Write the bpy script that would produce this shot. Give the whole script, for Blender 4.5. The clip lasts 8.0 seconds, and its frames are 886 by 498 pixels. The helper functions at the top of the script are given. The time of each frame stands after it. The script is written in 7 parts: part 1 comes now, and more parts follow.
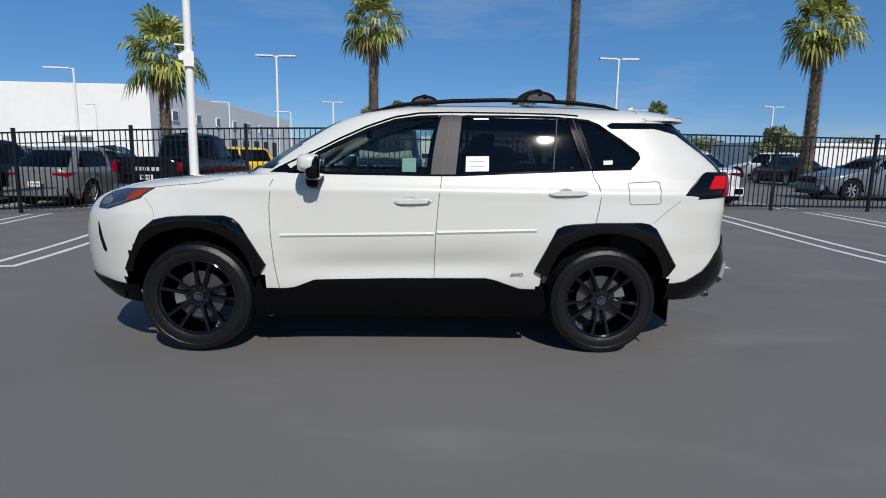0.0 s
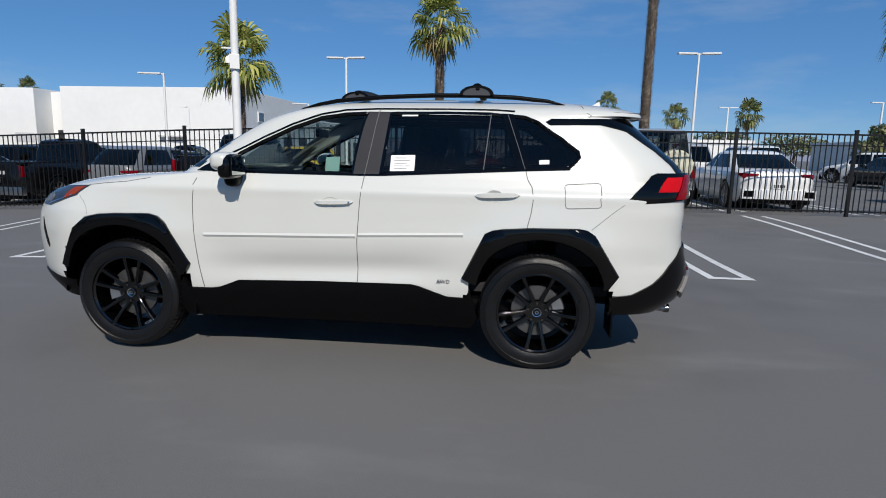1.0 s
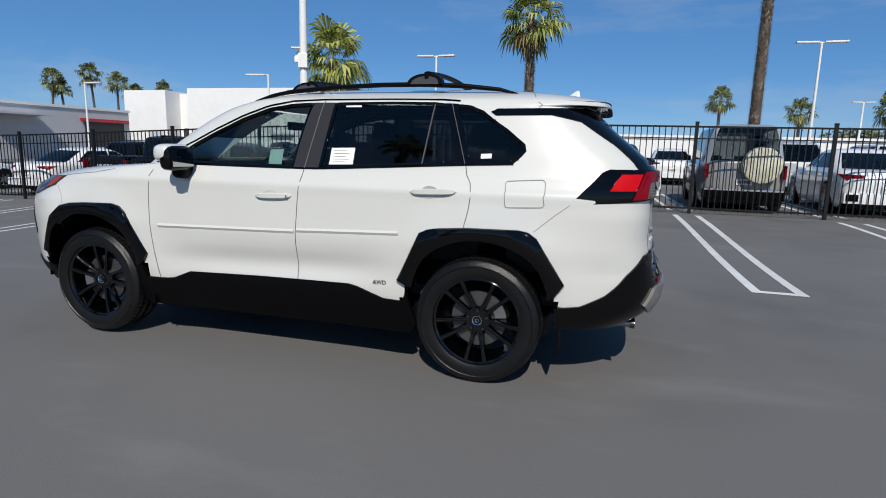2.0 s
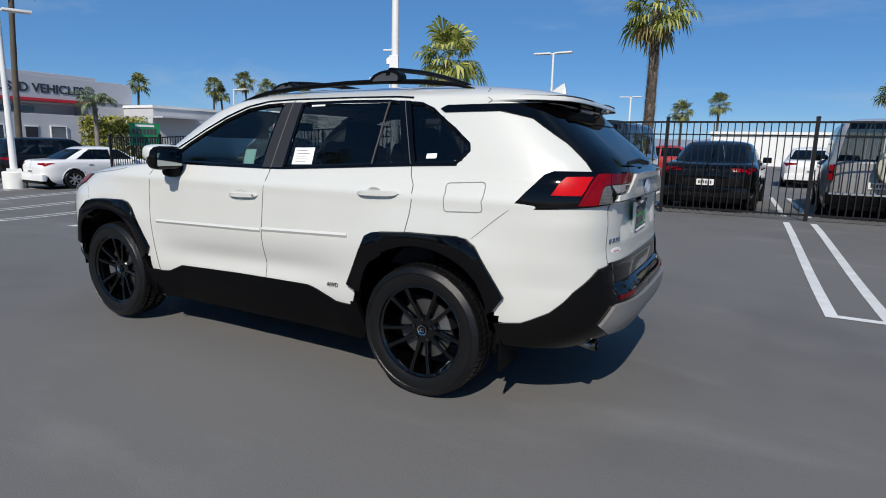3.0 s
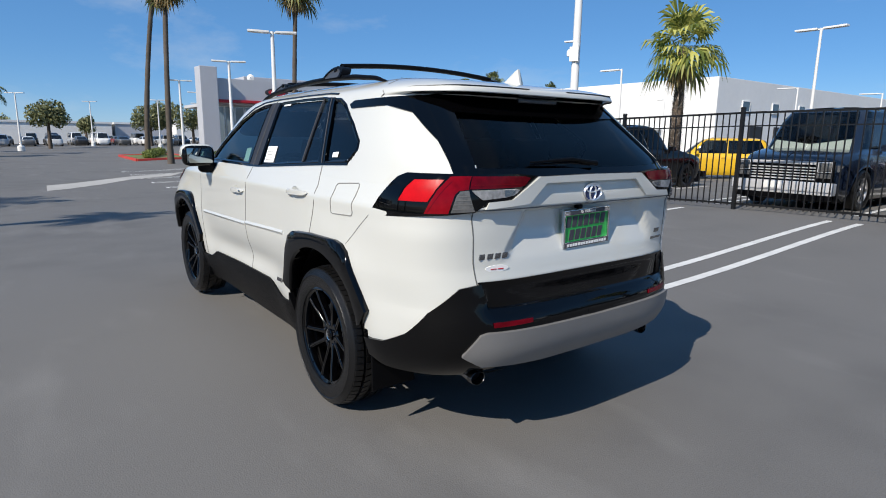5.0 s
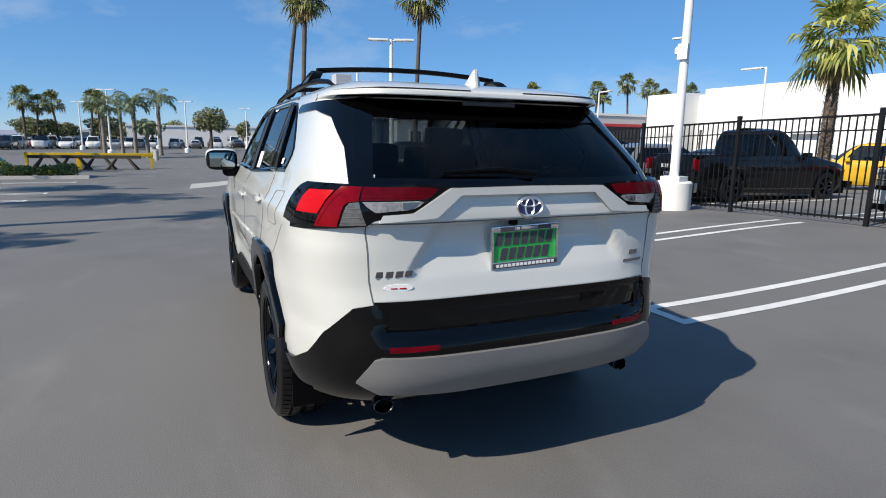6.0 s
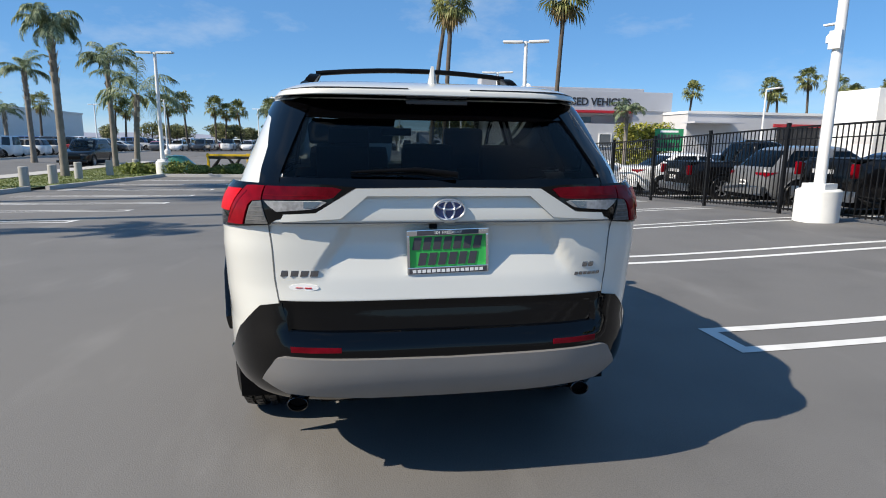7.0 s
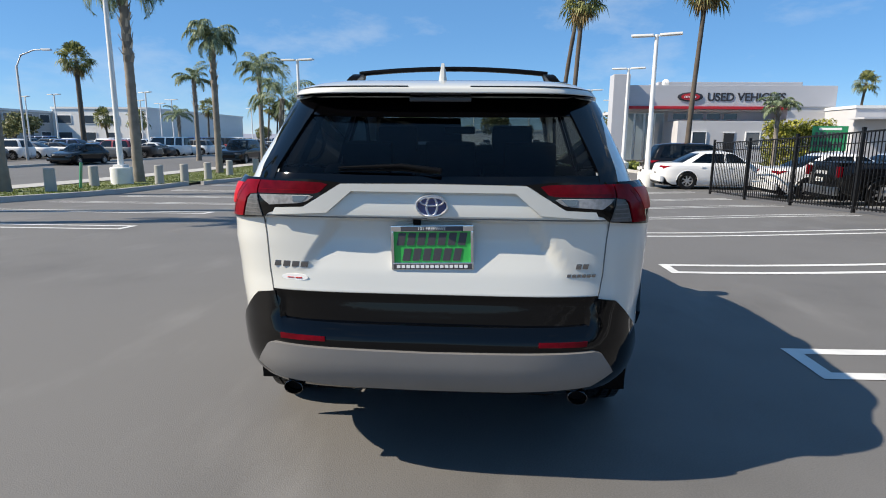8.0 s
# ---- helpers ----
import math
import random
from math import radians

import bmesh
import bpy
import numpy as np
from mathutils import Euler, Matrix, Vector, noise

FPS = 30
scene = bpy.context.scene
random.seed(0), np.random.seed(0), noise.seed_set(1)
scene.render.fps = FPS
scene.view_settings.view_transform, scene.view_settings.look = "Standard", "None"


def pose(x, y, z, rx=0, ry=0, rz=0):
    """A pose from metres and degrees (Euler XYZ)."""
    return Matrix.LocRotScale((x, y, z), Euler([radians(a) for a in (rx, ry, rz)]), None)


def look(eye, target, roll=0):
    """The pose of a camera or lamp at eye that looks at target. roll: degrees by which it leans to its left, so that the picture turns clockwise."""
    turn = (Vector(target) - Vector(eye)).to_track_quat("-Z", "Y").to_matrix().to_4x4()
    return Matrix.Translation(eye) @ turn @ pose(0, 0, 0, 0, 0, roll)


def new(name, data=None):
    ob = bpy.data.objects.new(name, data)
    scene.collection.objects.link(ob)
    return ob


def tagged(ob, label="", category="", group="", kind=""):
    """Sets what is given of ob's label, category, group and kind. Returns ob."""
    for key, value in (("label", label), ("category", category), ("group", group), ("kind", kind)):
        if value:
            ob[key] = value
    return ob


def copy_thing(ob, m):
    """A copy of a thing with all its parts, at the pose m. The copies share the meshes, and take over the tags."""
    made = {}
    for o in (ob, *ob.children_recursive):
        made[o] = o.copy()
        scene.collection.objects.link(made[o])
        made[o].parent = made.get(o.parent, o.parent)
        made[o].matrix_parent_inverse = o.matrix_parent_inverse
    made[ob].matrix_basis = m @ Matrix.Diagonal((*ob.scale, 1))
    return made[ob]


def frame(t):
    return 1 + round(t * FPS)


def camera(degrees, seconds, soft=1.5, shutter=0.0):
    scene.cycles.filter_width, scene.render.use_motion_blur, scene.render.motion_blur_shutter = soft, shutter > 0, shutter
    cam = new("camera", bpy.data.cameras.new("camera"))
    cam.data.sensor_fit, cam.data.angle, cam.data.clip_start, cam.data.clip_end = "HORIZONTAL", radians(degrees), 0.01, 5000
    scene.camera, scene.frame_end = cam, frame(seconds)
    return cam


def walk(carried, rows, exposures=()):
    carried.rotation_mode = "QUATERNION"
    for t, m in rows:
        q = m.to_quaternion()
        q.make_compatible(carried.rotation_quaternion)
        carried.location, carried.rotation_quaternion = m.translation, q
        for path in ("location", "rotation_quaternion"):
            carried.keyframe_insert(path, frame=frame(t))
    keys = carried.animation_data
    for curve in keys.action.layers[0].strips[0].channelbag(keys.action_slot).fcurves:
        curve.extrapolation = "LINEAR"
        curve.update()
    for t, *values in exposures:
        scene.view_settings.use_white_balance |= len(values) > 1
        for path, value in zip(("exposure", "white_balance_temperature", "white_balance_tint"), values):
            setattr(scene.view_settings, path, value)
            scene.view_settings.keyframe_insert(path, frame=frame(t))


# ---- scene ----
cam = camera(75.2, 8.0, soft=1.0)
PATH = [
    (0.0, (0.128, -4.594, 1.307), (0.202, -2.622, 0.985), 1.1),
    (0.5, (0.611, -4.470, 1.315), (0.534, -2.498, 0.990), 1.1),
    (1.0, (1.112, -4.350, 1.319), (0.908, -2.388, 0.991), 1.2),
    (1.5, (1.576, -4.170, 1.306), (1.216, -2.231, 0.973), 1.4),
    (3.0, (2.849, -3.392, 1.331), (1.898, -1.668, 0.978), 1.3),
    (3.5, (3.224, -3.115, 1.338), (2.080, -1.512, 0.988), 1.2),
    (4.0, (3.491, -2.797, 1.335), (2.173, -1.336, 0.977), 1.2),
    (4.5, (3.743, -2.468, 1.348), (2.291, -1.144, 0.975), 0.9),
    (6.0, (4.208, -1.232, 1.388), (2.411, -0.435, 1.015), 0.8),
    (6.5, (4.278, -0.789, 1.383), (2.393, -0.230, 1.017), 0.9),
    (7.0, (4.372, -0.363, 1.386), (2.431, -0.050, 1.016), 0.7),
    (7.5, (4.396, -0.063, 1.373), (2.434, 0.024, 0.998), 0.7),
    (8.0, (4.397, 0.179, 1.379), (2.437, 0.051, 1.004), 0.5),
]
walk(cam, [(t, look(eye, target, roll)) for t, eye, target, roll in PATH], [(0.0, -0.13, 6700, 10), (3.0, -0.04, 6750, 10), (4.5, 0.18, 6850, 10), (6.0, 0.38, 7050, 10), (7.0, 0.55, 7300, 10), (8.0, 0.60, 7450, 10)])

# ---- light: clear winter morning, sun behind the walker ----
SUN_FROM = Vector((0.475, -1.67, 1.53)).normalized()
world = bpy.data.worlds.new("sky")
scene.world = world
world.use_nodes = True
wn = world.node_tree
sky = wn.nodes.new("ShaderNodeTexSky")
sky.sky_type = "NISHITA"
sky.sun_disc = False
sky.sun_elevation = math.asin(SUN_FROM.z)
sky.sun_rotation = math.atan2(SUN_FROM.x, SUN_FROM.y)
sky.altitude, sky.air_density, sky.dust_density, sky.ozone_density = 2500, 1.0, 0.30, 7.0
# deep clear blue with thin streaks of high cloud
rich = wn.nodes.new("ShaderNodeHueSaturation")
rich.inputs["Saturation"].default_value, rich.inputs["Value"].default_value = 1.15, 0.99
wn.links.new(sky.outputs["Color"], rich.inputs["Color"])
where, stretch, wisps, thin, veil = (wn.nodes.new("ShaderNode" + k) for k in ("TexCoord", "Mapping", "TexNoise", "MapRange", "Mix"))
stretch.inputs["Scale"].default_value, stretch.inputs["Rotation"].default_value = (1.2, 3.0, 7.0), (0.2, 0.3, 0.9)
wisps.inputs["Scale"].default_value, wisps.inputs["Detail"].default_value, wisps.inputs["Roughness"].default_value = 1.1, 6, 0.62
thin.inputs["From Min"].default_value, thin.inputs["From Max"].default_value, thin.inputs["To Max"].default_value = 0.53, 0.86, 0.5
veil.data_type = "RGBA"
veil.inputs["B"].default_value = (6.0, 6.6, 7.2, 1)
wn.links.new(where.outputs["Generated"], stretch.inputs["Vector"])
wn.links.new(stretch.outputs["Vector"], wisps.inputs["Vector"])
wn.links.new(wisps.outputs["Fac"], thin.inputs["Value"])
wn.links.new(thin.outputs["Result"], veil.inputs["Factor"])
even = wn.nodes.new("ShaderNodeMix")
even.data_type = "RGBA"
even.inputs["Factor"].default_value, even.inputs["B"].default_value = 0.42, (1.3, 3.5, 7.4, 1)
wn.links.new(rich.outputs["Color"], even.inputs["A"])
wn.links.new(even.outputs["Result"], veil.inputs["A"])
wn.links.new(veil.outputs["Result"], wn.nodes["Background"].inputs["Color"])
wn.nodes["Background"].inputs["Strength"].default_value = 0.094
sun = new("sun", bpy.data.lights.new("sun", "SUN"))
sun.data.energy, sun.data.angle, sun.data.color = 4.7, radians(0.53), (1.0, 0.955, 0.895)
sun.matrix_world = look((0, 0, 20), Vector((0, 0, 20)) - SUN_FROM)

# ---- small tools ----
def mat(name, base, rough=0.5, metal=0.0, coat=0.0, vary=0.0, scale=6.0, bump=0.0, bump_scale=60.0, spec=0.5, coat_rough=0.03, per_object=0.0):
    """A surface with two scales of variation in colour and gloss and a fine relief."""
    m = bpy.data.materials.new(name)
    m.use_nodes = True
    nt, p = m.node_tree, m.node_tree.nodes["Principled BSDF"]
    p.inputs["Base Color"].default_value = (*base, 1)
    p.inputs["Roughness"].default_value, p.inputs["Metallic"].default_value = rough, metal
    p.inputs["Coat Weight"].default_value, p.inputs["Coat Roughness"].default_value = coat, coat_rough
    p.inputs["Specular IOR Level"].default_value = spec
    tc = nt.nodes.new("ShaderNodeTexCoord")
    if vary > 0 or per_object > 0:
        n1, n2 = nt.nodes.new("ShaderNodeTexNoise"), nt.nodes.new("ShaderNodeTexNoise")
        n1.inputs["Scale"].default_value, n1.inputs["Detail"].default_value = scale, 5
        n2.inputs["Scale"].default_value, n2.inputs["Detail"].default_value = scale * 0.13, 3
        for n in (n1, n2):
            nt.links.new(tc.outputs["Object"], n.inputs["Vector"])
        add = nt.nodes.new("ShaderNodeMath")
        add.operation = "ADD"
        nt.links.new(n1.outputs["Fac"], add.inputs[0])
        nt.links.new(n2.outputs["Fac"], add.inputs[1])
        rng = nt.nodes.new("ShaderNodeMapRange")
        rng.inputs["From Min"].default_value, rng.inputs["From Max"].default_value = 0.6, 1.4
        rng.inputs["To Min"].default_value, rng.inputs["To Max"].default_value = 1 - vary, 1 + vary
        nt.links.new(add.outputs[0], rng.inputs["Value"])
        last = rng.outputs["Result"]
        if per_object > 0:
            oi, r2, mu = nt.nodes.new("ShaderNodeObjectInfo"), nt.nodes.new("ShaderNodeMapRange"), nt.nodes.new("ShaderNodeMath")
            r2.inputs["To Min"].default_value, r2.inputs["To Max"].default_value = 1 - per_object, 1 + per_object
            nt.links.new(oi.outputs["Random"], r2.inputs["Value"])
            mu.operation = "MULTIPLY"
            nt.links.new(last, mu.inputs[0])
            nt.links.new(r2.outputs["Result"], mu.inputs[1])
            last = mu.outputs[0]
        hsv = nt.nodes.new("ShaderNodeHueSaturation")
        hsv.inputs["Color"].default_value = (*base, 1)
        nt.links.new(last, hsv.inputs["Value"])
        nt.links.new(hsv.outputs["Color"], p.inputs["Base Color"])
    if bump > 0:
        nb, b = nt.nodes.new("ShaderNodeTexNoise"), nt.nodes.new("ShaderNodeBump")
        nb.inputs["Scale"].default_value, nb.inputs["Detail"].default_value = bump_scale, 6
        b.inputs["Strength"].default_value, b.inputs["Distance"].default_value = bump, 0.01
        nt.links.new(tc.outputs["Object"], nb.inputs["Vector"])
        nt.links.new(nb.outputs["Fac"], b.inputs["Height"])
        nt.links.new(b.outputs["Normal"], p.inputs["Normal"])
    return m


def tinted_glass(name, tint, gloss=0.02, ior=1.5):
    """See-through tinted pane: tinted straight through, with mirror gloss by Fresnel."""
    m = bpy.data.materials.new(name)
    m.use_nodes = True
    nt = m.node_tree
    nt.nodes.remove(nt.nodes["Principled BSDF"])
    tr, gl, fr, mix = (nt.nodes.new("ShaderNode" + k) for k in ("BsdfTransparent", "BsdfGlossy", "Fresnel", "MixShader"))
    tr.inputs["Color"].default_value = (*tint, 1)
    gl.inputs["Roughness"].default_value = gloss
    fr.inputs["IOR"].default_value = ior
    nt.links.new(fr.outputs[0], mix.inputs[0])
    nt.links.new(tr.outputs[0], mix.inputs[1])
    nt.links.new(gl.outputs[0], mix.inputs[2])
    nt.links.new(mix.outputs[0], nt.nodes["Material Output"].inputs["Surface"])
    return m


def glow(name, color, strength):
    m = mat(name, color, 0.3)
    p = m.node_tree.nodes["Principled BSDF"]
    p.inputs["Emission Color"].default_value, p.inputs["Emission Strength"].default_value = (*color, 1), strength
    return m


def empty(name, m=None):
    ob = new(name)
    ob.empty_display_size = 0.1
    if m is not None:
        ob.matrix_basis = m
    return ob


def part(name, bm, material, parent=None, label="", smooth=None):
    """Links a bmesh as one mesh object under its thing or part; smooth: degrees of the sharpest smooth edge."""
    me = bpy.data.meshes.new(name)
    bmesh.ops.recalc_face_normals(bm, faces=bm.faces) if smooth is not None and smooth < 0 else None
    bm.to_mesh(me)
    bm.free()
    me.materials.append(material)
    if smooth is not None:
        me.set_sharp_from_angle(angle=radians(abs(smooth)))
    ob = new(name, me)
    if parent is not None:
        ob.parent = parent
    if label:
        ob["label"] = label
    return ob


def mesh_part(name, verts, faces, material, parent=None, label="", smooth=None):
    me = bpy.data.meshes.new(name)
    me.from_pydata([tuple(v) for v in verts], [], [tuple(f) for f in faces])
    me.materials.append(material)
    if smooth is not None:
        me.set_sharp_from_angle(angle=radians(smooth))
    ob = new(name, me)
    if parent is not None:
        ob.parent = parent
    if label:
        ob["label"] = label
    return ob


def add_box(bm, x0, x1, y0, y1, z0, z1, bevel=0.0, m=None):
    vs = [bm.verts.new((x, y, z)) for x in (x0, x1) for y in (y0, y1) for z in (z0, z1)]
    fs = [bm.faces.new([vs[i] for i in f]) for f in ((0, 1, 3, 2), (4, 6, 7, 5), (0, 4, 5, 1), (2, 3, 7, 6), (0, 2, 6, 4), (1, 5, 7, 3))]
    if bevel > 0:
        es = list({e for f in fs for e in f.edges})
        out = bmesh.ops.bevel(bm, geom=es, offset=bevel, segments=2, profile=0.7, affect="EDGES")
        vs = list({v for f in out["faces"] for v in f.verts} | {v for v in vs if v.is_valid})
    if m is not None:
        bmesh.ops.transform(bm, matrix=m, verts=vs)
    return vs


def box(x0, x1, y0, y1, z0, z1, bevel=0.0):
    bm = bmesh.new()
    add_box(bm, x0, x1, y0, y1, z0, z1, bevel)
    return bm


def add_tube(bm, pts, radii, sides=8, caps=True, flat=1.0):
    """A tapered tube through pts."""
    pts = [Vector(p) for p in pts]
    rings = []
    for i, p in enumerate(pts):
        d = (pts[min(i + 1, len(pts) - 1)] - pts[max(i - 1, 0)]).normalized()
        a = d.cross(Vector((0, 0, 1)) if abs(d.z) < 0.95 else Vector((1, 0, 0))).normalized()
        b = a.cross(d).normalized()
        r = radii[i] if isinstance(radii, (list, tuple)) else radii
        rings.append([bm.verts.new(p + a * (r * math.cos(6.28319 * k / sides)) + b * (r * flat * math.sin(6.28319 * k / sides))) for k in range(sides)])
    for r0, r1 in zip(rings, rings[1:]):
        for k in range(sides):
            bm.faces.new((r0[k], r0[(k + 1) % sides], r1[(k + 1) % sides], r1[k]))
    if caps:
        bm.faces.new(rings[0][::-1])
        bm.faces.new(rings[-1])


def tube(pts, radii, sides=8, caps=True, flat=1.0):
    bm = bmesh.new()
    add_tube(bm, pts, radii, sides, caps, flat)
    return bm


def add_lathe(bm, profile, axis="y", sides=32, closed=False, m=None):
    """Turns (radius, along) pairs round the axis."""
    rings = []
    for r, a in profile:
        ring = []
        for k in range(sides):
            c, s = r * math.cos(6.283185 * k / sides), r * math.sin(6.283185 * k / sides)
            co = Vector((c, a, s)) if axis == "y" else Vector((c, s, a))
            ring.append(bm.verts.new(m @ co if m is not None else co))
        rings.append(ring)
    for r0, r1 in list(zip(rings, rings[1:])) + ([(rings[-1], rings[0])] if closed else []):
        for k in range(sides):
            bm.faces.new((r0[k], r1[k], r1[(k + 1) % sides], r0[(k + 1) % sides]))
    return rings


def lathe(profile, axis="y", sides=32, closed=False):
    bm = bmesh.new()
    add_lathe(bm, profile, axis, sides, closed)
    return bm


def curve(*pairs):
    """A smooth curve through (t, value) pairs."""
    t, v = np.array([p[0] for p in pairs], float), np.array([p[1] for p in pairs], float)
    d = np.diff(v) / np.diff(t)
    s = np.zeros(len(t))
    s[0], s[-1] = d[0], d[-1]
    for i in range(1, len(t) - 1):
        s[i] = 0 if d[i - 1] * d[i] <= 0 else 2 * d[i - 1] * d[i] / (d[i - 1] + d[i])

    def f(x):
        x = np.clip(np.asarray(x, float), t[0], t[-1])
        i = np.clip(np.searchsorted(t, x) - 1, 0, len(t) - 2)
        h = t[i + 1] - t[i]
        u = (x - t[i]) / h
        return (v[i] * (1 + 2 * u) * (1 - u) ** 2 + s[i] * h * u * (1 - u) ** 2 + v[i + 1] * u * u * (3 - 2 * u) + s[i + 1] * h * u * u * (u - 1))
    return f


def inside(poly, x, z):
    """Whether points lie in a polygon."""
    x, z = np.asarray(x, float), np.asarray(z, float)
    hit = np.zeros(x.shape, bool)
    for (x0, z0), (x1, z1) in zip(poly, poly[1:] + poly[:1]):
        c = ((z0 > z) != (z1 > z)) & (x < (x1 - x0) * (z - z0) / ((z1 - z0) if z1 != z0 else 1e-9) + x0)
        hit ^= c
    return hit


def letters(name, text, size, m, material, parent=None, depth=0.004, label="", align="CENTER", bold=0.0):
    cu = bpy.data.curves.new(name, "FONT")
    cu.body, cu.size, cu.extrude, cu.align_x, cu.align_y = text, size, depth, align, "CENTER"
    cu.offset = bold
    tmp = bpy.data.objects.new(name, cu)
    scene.collection.objects.link(tmp)
    me = bpy.data.meshes.new_from_object(tmp.evaluated_get(bpy.context.evaluated_depsgraph_get()))
    bpy.data.objects.remove(tmp)
    me.materials.clear()
    me.materials.append(material)
    ob = new(name, me)
    ob.matrix_basis = m
    if parent is not None:
        ob.parent = parent
    if label:
        ob["label"] = label
    return ob


# ---- materials ----
PAINT = mat("pearl_white_paint", (0.575, 0.578, 0.54), 0.34, coat=1.0, vary=0.015, scale=3, bump=0.02, bump_scale=900)
GLOSS_BLACK = mat("gloss_black_cladding", (0.001, 0.001, 0.0013), 0.05, coat=0.0, spec=0.34, vary=0.1, bump=0.008, bump_scale=60)
MATT_BLACK = mat("matt_black_plastic", (0.003, 0.003, 0.0035), 0.38, spec=0.07, vary=0.15, scale=20, bump=0.15, bump_scale=400)
PILLAR = mat("satin_dark_pillar_film", (0.026, 0.026, 0.03), 0.42, spec=0.2, vary=0.1, scale=12)
RUBBER = mat("tyre_rubber", (0.0058, 0.0058, 0.0062), 0.32, spec=0.32, vary=0.25, scale=14, bump=0.2, bump_scale=220)
RIM_BLACK = mat("gloss_black_alloy", (0.001, 0.001, 0.0013), 0.07, metal=0.0, spec=0.6)
STEEL = mat("brake_steel", (0.5, 0.5, 0.5), 0.32, metal=1.0, vary=0.15, scale=25)
CHROME = mat("chrome", (0.75, 0.76, 0.78), 0.08, metal=1.0, vary=0.03)
DARK_CHROME = mat("dark_chrome", (0.28, 0.28, 0.29), 0.15, metal=1.0, vary=0.05)
SATIN_SILVER = mat("satin_silver_skid_plate", (0.215, 0.21, 0.205), 0.48, metal=0.35, vary=0.06, scale=8, bump=0.05, bump_scale=300)
RED_LENS = mat("red_lamp_lens", (0.17, 0.0013, 0.006), 0.14, spec=0.16, vary=0.38, scale=34)
RED_BRIGHT = mat("bright_red_lamp_lens", (0.44, 0.004, 0.008), 0.32, spec=0.12, vary=0.22, scale=38)
CLEAR_LENS = mat("clear_lamp_lens", (0.085, 0.085, 0.084), 0.2, vary=0.7, scale=45)
AMBER_LENS = mat("amber_marker_lens", (0.24, 0.030, 0.008), 0.2, spec=0.25, vary=0.25, scale=40)
LAMP_BLUE = mat("headlamp_glass", (0.030, 0.042, 0.065), 0.08, spec=0.5, vary=0.6, scale=14)
DISC = mat("dark_brake_steel", (0.10, 0.10, 0.10), 0.5, metal=0.8, vary=0.2, scale=30)
SOFT_GAP = mat("fine_panel_line", (0.22, 0.22, 0.21), 0.8)
GAP = mat("shut_line_shadow", (0.015, 0.015, 0.015), 0.9)
DEEP_RED = mat("deep_red_lamp_lens", (0.115, 0.0008, 0.006), 0.12, spec=0.16, vary=0.42, scale=40)
MIRROR_GLASS = mat("dim_mirror_glass", (0.38, 0.41, 0.40), 0.03, metal=1.0)
REVERSE_LENS = mat("frosted_reversing_lens", (0.26, 0.26, 0.26), 0.25, vary=0.5, scale=60)
EMBLEM_CHROME = mat("bright_emblem_chrome", (0.85, 0.86, 0.88), 0.28, metal=0.9)
SMOKED_CHROME = mat("smoked_chrome", (0.13, 0.13, 0.135), 0.2, metal=1.0)
SHUT = mat("panel_gap_shade", (0.12, 0.12, 0.117), 0.9)
TRIM_FILM = mat("dull_grey_pillar_edge", (0.085, 0.085, 0.09), 0.6, spec=0.1)
FRONT_GLASS = tinted_glass("light_tinted_glass", (0.66, 0.74, 0.72))
PRIVACY_GLASS = tinted_glass("privacy_glass", (0.14, 0.15, 0.16))
FOOT_GREY = mat("grey_clamp_cover", (0.045, 0.045, 0.045), 0.3, vary=0.1, scale=10)
TAIL_GLASS = tinted_glass("tail_privacy_glass", (0.22, 0.24, 0.25), 0.01, 1.33)
FABRIC = mat("black_seat_fabric", (0.02, 0.02, 0.022), 0.85, vary=0.2, scale=30, bump=0.3, bump_scale=300)
TRIM_GREY = mat("grey_headliner", (0.05, 0.05, 0.05), 0.9, vary=0.1)
PAPER = mat("white_sticker_paper", (0.78, 0.78, 0.76), 0.6, vary=0.03)
PAPER_TEAL = mat("pale_teal_paper", (0.30, 0.46, 0.44), 0.6, vary=0.04)
INK = mat("dark_print", (0.05, 0.05, 0.06), 0.6)
EMBLEM_BLUE = mat("dark_blue_emblem_enamel", (0.01, 0.03, 0.12), 0.1, coat=1.0)
PLATE_GREEN = mat("green_plate_print", (0.02, 0.42, 0.08), 0.45, vary=0.04)

# ---- the lot's surface: near level round the car, falling to the nose's side, rising a little to the fence ----
FALL = curve((-60, -.62), (-30, -.62), (-20, -.58), (-14, -.5), (-11, -.38), (-8, -.24), (-5, -.11), (-2, -.03), (0, 0), (2, 0))


def lot(x, y):
    t = min(1.0, max(0.0, (y - 2.5) / 6.0))
    return float(FALL(x)) + 0.15 * t * t * (3 - 2 * t) * 1.0


